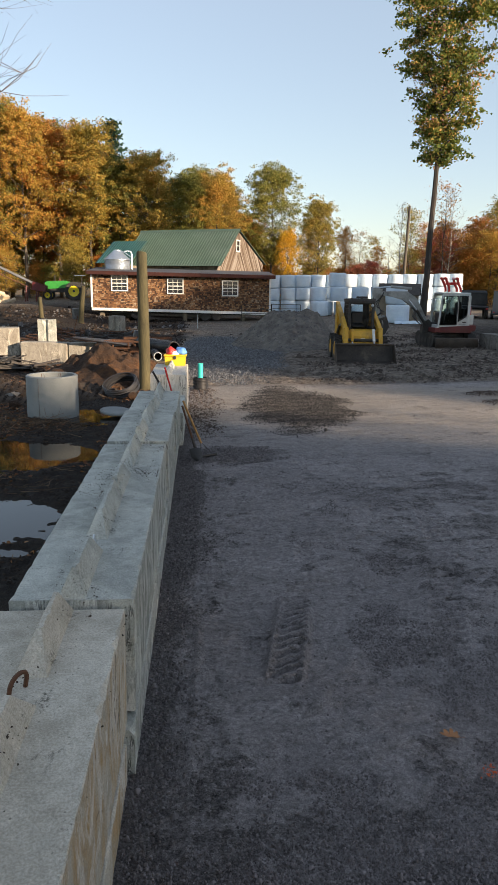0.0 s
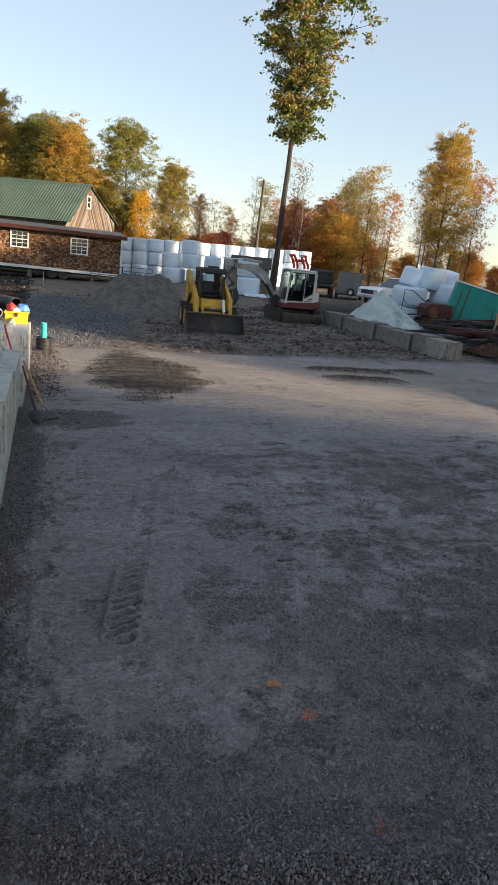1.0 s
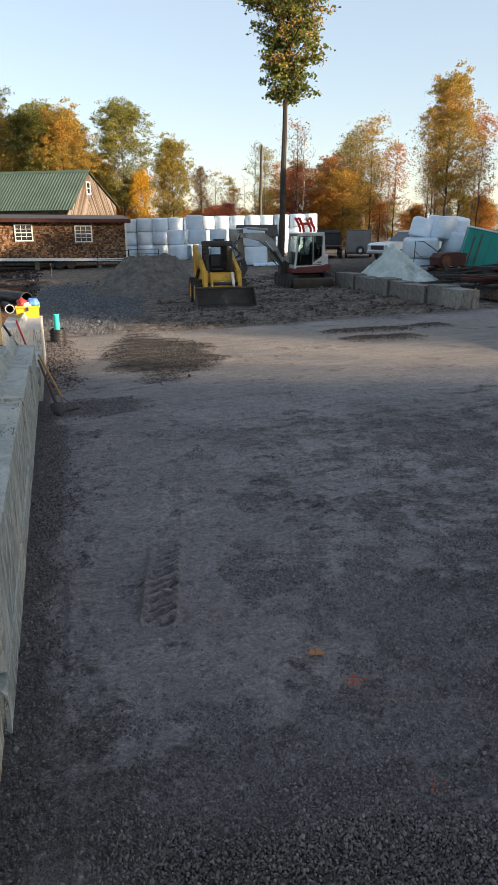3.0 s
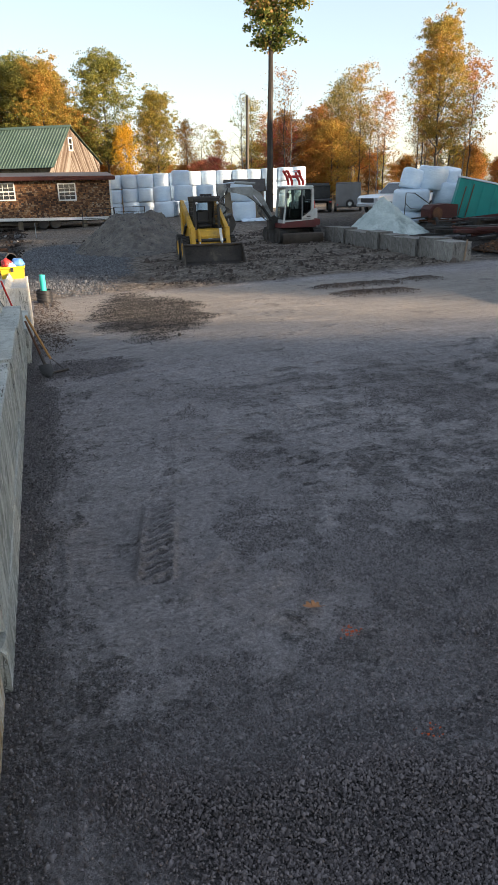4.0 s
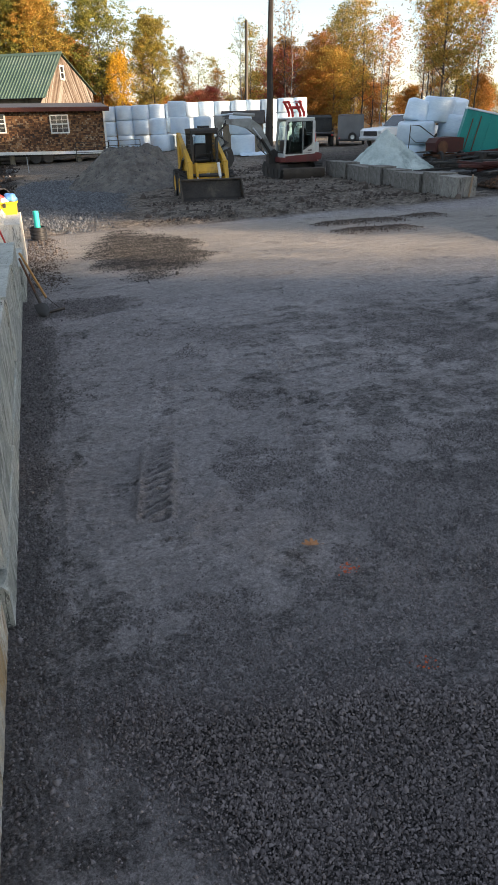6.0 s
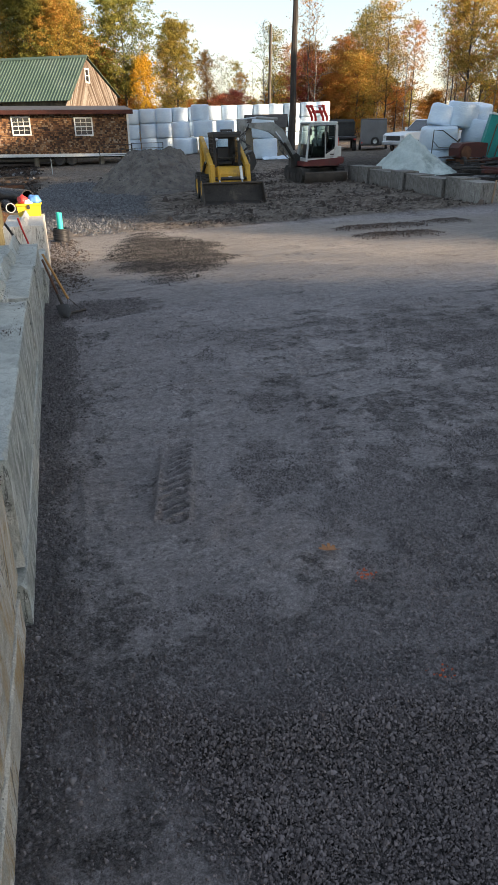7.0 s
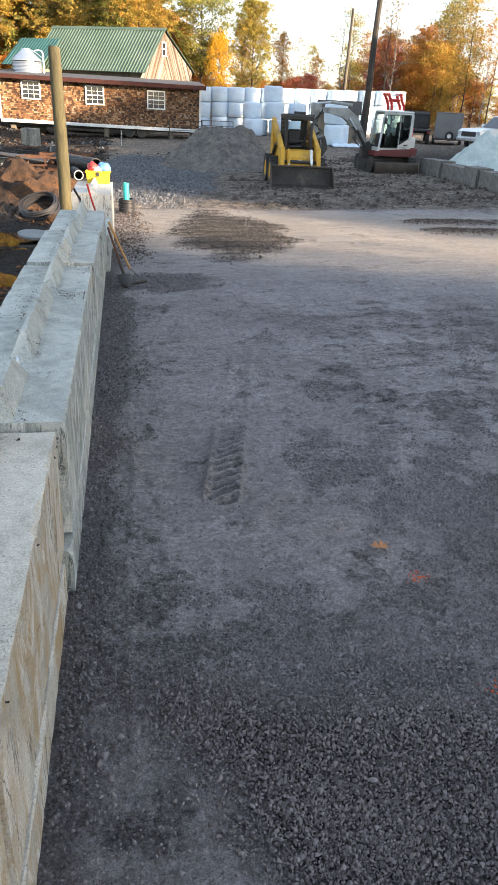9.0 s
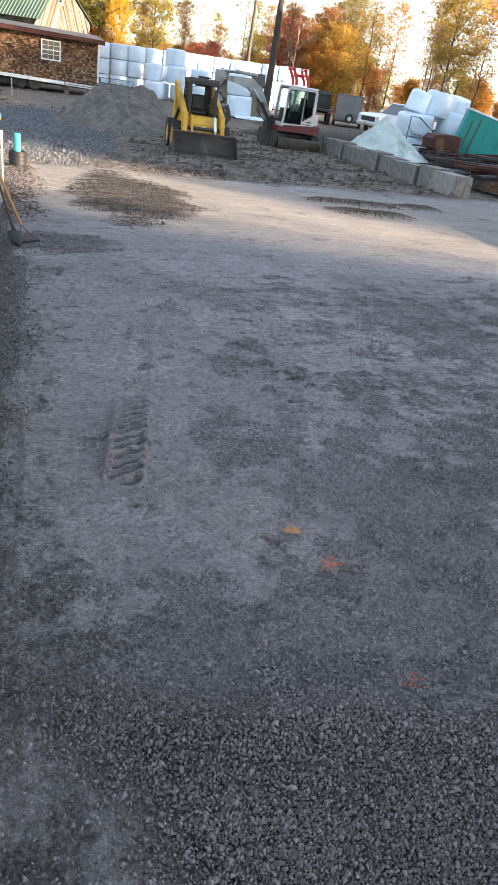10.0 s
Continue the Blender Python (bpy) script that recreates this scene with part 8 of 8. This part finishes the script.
stones("bank_gravel", scatter(150000, -0.3, 2.4, 0.8, 2.6, 1, bank_at), 0.0056, M["stones"], 2, "loose dark crushed gravel on the yard", 0.5, heap=0.016)
patch = lambda x, y: sm_np(0.05, 0.42, 0.8 * lumps(x, y, 2.2, 41) + 0.9 * lumps(x, y, 7, 42) + 0.6 * lumps(x, y, 19, 43) + 0.3 * sm_np(0.9, 1.8, x) * sm_np(5.0, 3.0, y) + 0.22 * sm_np(3.1, 2.4, y) + 0.2 * sm_np(2.2, 3.6, x) - 0.45 * sm_np(3.0, 3.8, y) * sm_np(1.5, 0.6, x)) * sm_np(9.8, 4, y) + 0.02
stones("patch_gravel", scatter(330000, -0.25, 4.6, 2.1, 9.5, 3, patch), 0.0060, M["patch_stones"], 4, "patches of loose dark gravel on the yard", 0.5, heap=0.004)
edge = lambda x, y: np.exp(-(np.maximum(0, x + 0.17 - 0.16 * sm_np(4, 6.5, y) * sm_np(11, 8, y) - 0.16 * lumps(x, y, 4.0, 22) - 0.10 * lumps(x, y, 9.0, 23)) / 0.08) ** 2)
stones("edge_gravel", scatter(24000, -0.3, 0.7, 2.0, 12.0, 5, edge), 0.0082, M["patch_stones"], 6, "loose gravel along the foot of the wall", 0.55, heap=0.008)
stones("spread_gravel", scatter(80000, 0.5, 3.4, 10.5, 16.2, 7, spread_at), 0.0078, M["black_gravel"], 8, "spread of loose dark gravel on the yard", 0.7)
for k, row_ in enumerate(WINDROWS):
    band = lambda x, y: np.clip(1.5 * windrow_at(x, y, *row_), 0, 1)
    stones("gravel_windrow", scatter(11000, row_[0] - 1.5, row_[0] + 1.5, row_[1] - 0.8, row_[1] + 0.8, 81 + k, band), 0.012, M["brown_gravel"], 91 + k, "thin row of loose brown gravel", 0.7)
tool_at = lambda x, y: sm_np(1.15, 0.6, np.hypot((x - 0.35) / 0.8, (y - 9.6) / 0.5) + 0.4 * lumps(x, y, 5.0, 22))
stones("tool_gravel", scatter(14000, -0.25, 1.4, 8.8, 10.6, 55, tool_at), 0.0085, M["patch_stones"], 56, "dark gravel heaped thinly by the tools", 0.6, heap=0.01)
foot_at = lambda x, y: sm_np(0.55, 0.1, x + 0.3 * lumps(x, y, 3.0, 24)) * sm_np(10.5, 11.5, y)
stones("foot_rubble", scatter(5000, -0.2, 0.7, 10.5, 16.2, 57, foot_at), 0.012, M["brown_gravel"], 58, "brown rubble along the foot of the wall", 0.7)
rough_at = lambda x, y: sm_np(16.5, 17.2, y + 0.4 * lumps(x, y, 1.3, 21)) * sm_np(-0.15, 0.5, lumps(x * 0.6, y * 1.5, 2.4, 44) + 0.7 * lumps(x, y, 6, 45)) * sm_np(1.0, 1.4, np.hypot((x - 0.9) / 2.1, (y - 25.0) / 8.0))
stones("worked_clods", scatter(60000, -0.3, 11.2, 16.4, 34, 19, rough_at), 0.022, M["brown_gravel"], 20, "clods of dark earth churned by machines", 0.8)
ring_b = lambda x, y: sm_np(1.05, 0.7, np.hypot((x - 0.9) / 2.1, (y - 25.0) / 8.0) + 0.2 * lumps(x, y, 1.3, 21))
stones("crushed_stone", scatter(46000, -0.6, 3.2, 16.5, 33, 9, ring_b), 0.025, M["pale_stones"], 10, "spread of pale blue-grey crushed stone")


def mudk(x, y):
    wet = np.zeros_like(x)
    for px_, py_, rx_, ry_ in PUDDLES:
        wet = np.maximum(wet, (((x - px_) / rx_) ** 2 + ((y - py_) / ry_) ** 2 < 2.1) * (ground_np(x, y) < WATER + 0.012))
    return 0.85 * (1 - wet) * sm_np(-0.95, -1.2, x)



M["clods"] = island_mat("mud_clods", [(0.2, (0.007, 0.005, 0.004)), (0.55, (0.026, 0.018, 0.013)), (0.8, (0.06, 0.039, 0.026)), (0.97, (0.14, 0.09, 0.058))], 0.9, 60, (1, 1, 1))
stones("mud_clods", scatter(60000, -7.5, -0.9, 5.5, 26, 11, mudk), 0.013, M["clods"], 12, "clods of dark mud and litter", 0.6)
far_mud = lambda x, y: sm_np(-0.2, 0.4, lumps(x, y, 1.1, 46) + 0.6 * lumps(x, y, 4, 47)) * sm_np(-0.4, -1.2, x)
stones("far_clods", scatter(42000, -15, -0.6, 25, 50, 25, far_mud), 0.04, M["clods"], 26, "clods of dark mud and litter", 0.8)
stones("far_rubble", scatter(2600, -13, -0.6, 24, 50, 27, far_mud), 0.07, M["dark_stones"], 28, "scattered stones and rubble in the mud", 0.7)

dead = island_mat("fallen_leaves", [(0.2, (0.05, 0.022, 0.012)), (0.6, (0.17, 0.07, 0.03)), (0.9, (0.34, 0.17, 0.06))], 0.7, 40, (1, 1, 1))
fl = scatter(42000, -7, -0.95, 6, 26, 13, lambda x, y: mudk(x, y) * sm_np(-0.25, 0.3, lumps(x, y, 1.6, 51)))
tagged(new("leaf_litter", leaf_mesh("leaf_litter", np.stack([fl[:, 0], fl[:, 1], ground_np(fl[:, 0], fl[:, 1]) + 0.012], 1), 0.05, dead, 14, 0.15)), "brown fallen leaves in the mud", "leaves", kind="stuff")


def sticks(name, n, x0, x1, y0, y1, seed, length, thick, mat, label, keep):
    """Thin crooked twigs lying about, joined into one mesh."""
    xy = scatter(n, x0, x1, y0, y1, seed, keep)
    r = np.random.RandomState(seed + 1)
    n = len(xy)
    a = r.uniform(0, 6.283, n)
    L = length * np.exp(r.normal(size=n) * 0.5)
    rise = r.uniform(-0.08, 0.3, n) * L
    z = ground_np(xy[:, 0], xy[:, 1]) + thick
    pts = []
    for k, s in enumerate((-0.5, 0.05, 0.5)):
        b = a + r.uniform(-.3, .3, n)
        pts.append(np.stack([xy[:, 0] + np.cos(b) * L * s, xy[:, 1] + np.sin(b) * L * s, z + rise * (s + 0.5)], 1))
    tri = [np.stack([np.sin(a) * thick * math.cos(q), -np.cos(a) * thick * math.cos(q), np.full(n, thick * math.sin(q))], 1) for q in (0.5, 2.6, 4.7)]
    v = np.stack([p + o for p in pts for o in tri], 1).reshape(-1, 3)
    q = np.array([(i * 3 + k, i * 3 + (k + 1) % 3, i * 3 + 3 + (k + 1) % 3, i * 3 + 3 + k) for i in range(2) for k in range(3)])
    f = (np.arange(n)[:, None, None] * 9 + q[None]).reshape(-1, 4)
    me = bpy.data.meshes.new(name)
    me.vertices.add(len(v))
    me.vertices.foreach_set("co", v.astype(np.float32).ravel())
    me.loops.add(f.size)
    me.loops.foreach_set("vertex_index", f.astype(np.int32).ravel())
    me.polygons.add(len(f))
    me.polygons.foreach_set("loop_start", np.arange(0, f.size, 4, dtype=np.int32))
    me.update(calc_edges=True)
    me.materials.append(mat)
    return tagged(new(name, me), label, "twigs", kind="stuff")


def heap_clods(heap, n, size, mat, seed, label):
    """Loose lumps lying on the faces of a heap."""
    ob = bpy.data.objects[heap]
    co = np.array([tuple(ob.matrix_basis @ v.co) for v in ob.data.vertices])
    co = co[co[:, 2] > ground_np(co[:, 0], co[:, 1]) + 0.04]
    r = np.random.RandomState(seed)
    p = co[r.randint(0, len(co), n)] + r.uniform(-0.02, 0.02, (n, 3)) * np.array([1, 1, 0])
    stones("heap_lumps", p[:, :2], size, mat, seed, label, 0.8, z0=p[:, 2])


M["orange_clods"] = island_mat("orange_clods", [(0.2, (0.012, 0.008, 0.006)), (0.55, (0.05, 0.026, 0.013)), (0.8, (0.11, 0.05, 0.02)), (0.97, (0.24, 0.11, 0.04))], 0.9, 60, (1, 1, 1))
heap_clods("soil_mound", 7000, 0.02, M["orange_clods"], 71, "lumps of rusty soil on the heap")
heap_clods("mud_bank", 6000, 0.02, M["clods"], 72, "lumps of dark mud on the bank")
heap_clods("sand_mound", 6000, 0.013, M["dark_stones"], 73, "lumps and pebbles on the sand heap")
twig_mat = island_mat("dead_twigs", [(0.2, (0.03, 0.02, 0.014)), (0.6, (0.12, 0.075, 0.045)), (0.9, (0.30, 0.21, 0.13))], 0.85, 40, (1, 1, 1))
sticks("twig_litter", 9000, -7.5, -0.95, 6, 26, 61, 0.16, 0.004, twig_mat, "dead twigs and roots in the mud", lambda x, y: mudk(x, y) * sm_np(-0.3, 0.3, lumps(x, y, 1.2, 52)))
sticks("dry_stalks", 700, -4.5, -2.0, 11.5, 13.4, 63, 0.3, 0.003, twig_mat, "dry reddish weed stalks by the puddle", lambda x, y: np.full_like(x, 0.8))
lit = wall_litter()
crumbs = stones("wall_crumbs", lit, 0.0032, M["soil"], 62, "crumbs of soil and bark on the wall", 0.6)
cz = np.empty(len(crumbs.data.vertices) * 3, dtype=np.float32)
crumbs.data.vertices.foreach_get("co", cz)
cz = cz.reshape(-1, 3)
cz[:, 2] += np.repeat(TOP - ground_np(lit[:, 0], lit[:, 1]) - np.where(lit[:, 1] < 3.21, 0.045, 0.004) + 0.1 * np.clip(1 - np.abs(lit[:, 0] + 0.575) / 0.12, 0, 1) * (np.abs((lit[:, 1] - 3.21) % BL - BL / 2) > 0.12), 6)
crumbs.data.vertices.foreach_set("co", cz.ravel())


def oak_leaf():
    """A lobed brown leaf, cupped a little."""
    half = [(0, 0), (0.012, 0.012), (0.032, 0.010), (0.038, 0.022), (0.018, 0.034), (0.046, 0.044), (0.05, 0.060), (0.022, 0.066), (0.040, 0.086), (0.036, 0.100), (0.014, 0.098), (0.012, 0.118), (0, 0.128)]
    g = Geo()
    out = half + [(-x, y) for x, y in half[-2:0:-1]]
    cz = lambda x, y: 0.012 + 9.0 * x * x + 0.25 * (y - 0.06) ** 2 * 8
    g.v = [(x, y, cz(x, y)) for x, y in out] + [(0, 0.06, 0.010)]
    n = len(out)
    g.f = [(i, (i + 1) % n, n) for i in range(n)]
    g.tube([(0, 0.005, 0.012), (0.004, -0.03, 0.016)], 0.0018, 5)
    return g


leaf_brown = surface("oak_leaf_brown", (0.20, 0.085, 0.035), (0.34, 0.16, 0.065), 30, 0.7, 0, 200, 0.2)
thing("fallen_leaf", oak_leaf(), leaf_brown, pose(1.40, 3.24, gz(1.36, 3.31) + 0.008, 4, 2, 78) @ Matrix.Diagonal((0.85, 0.85, 0.85, 1)), "curled tan oak leaf lying on gravel", "leaf")
orange_spray = surface("orange_spray", (0.40, 0.06, 0.02), (0.62, 0.13, 0.04), 30, 0.8, 0, 150, 0.3)
spray = lambda cx, cy, n, sd: scatter(n, cx - 0.07, cx + 0.07, cy - 0.05, cy + 0.05, sd, lambda x, y: np.exp(-((x - cx) ** 2 + (y - cy) ** 2) / 0.0016))
stones("paint_mark", spray(1.47, 3.0, 160, 15), 0.006, orange_spray, 16, "pebbles marked with orange spray paint")
stones("paint_mark", spray(1.5, 2.2, 90, 17), 0.006, orange_spray, 18, "pebbles marked with orange spray paint")
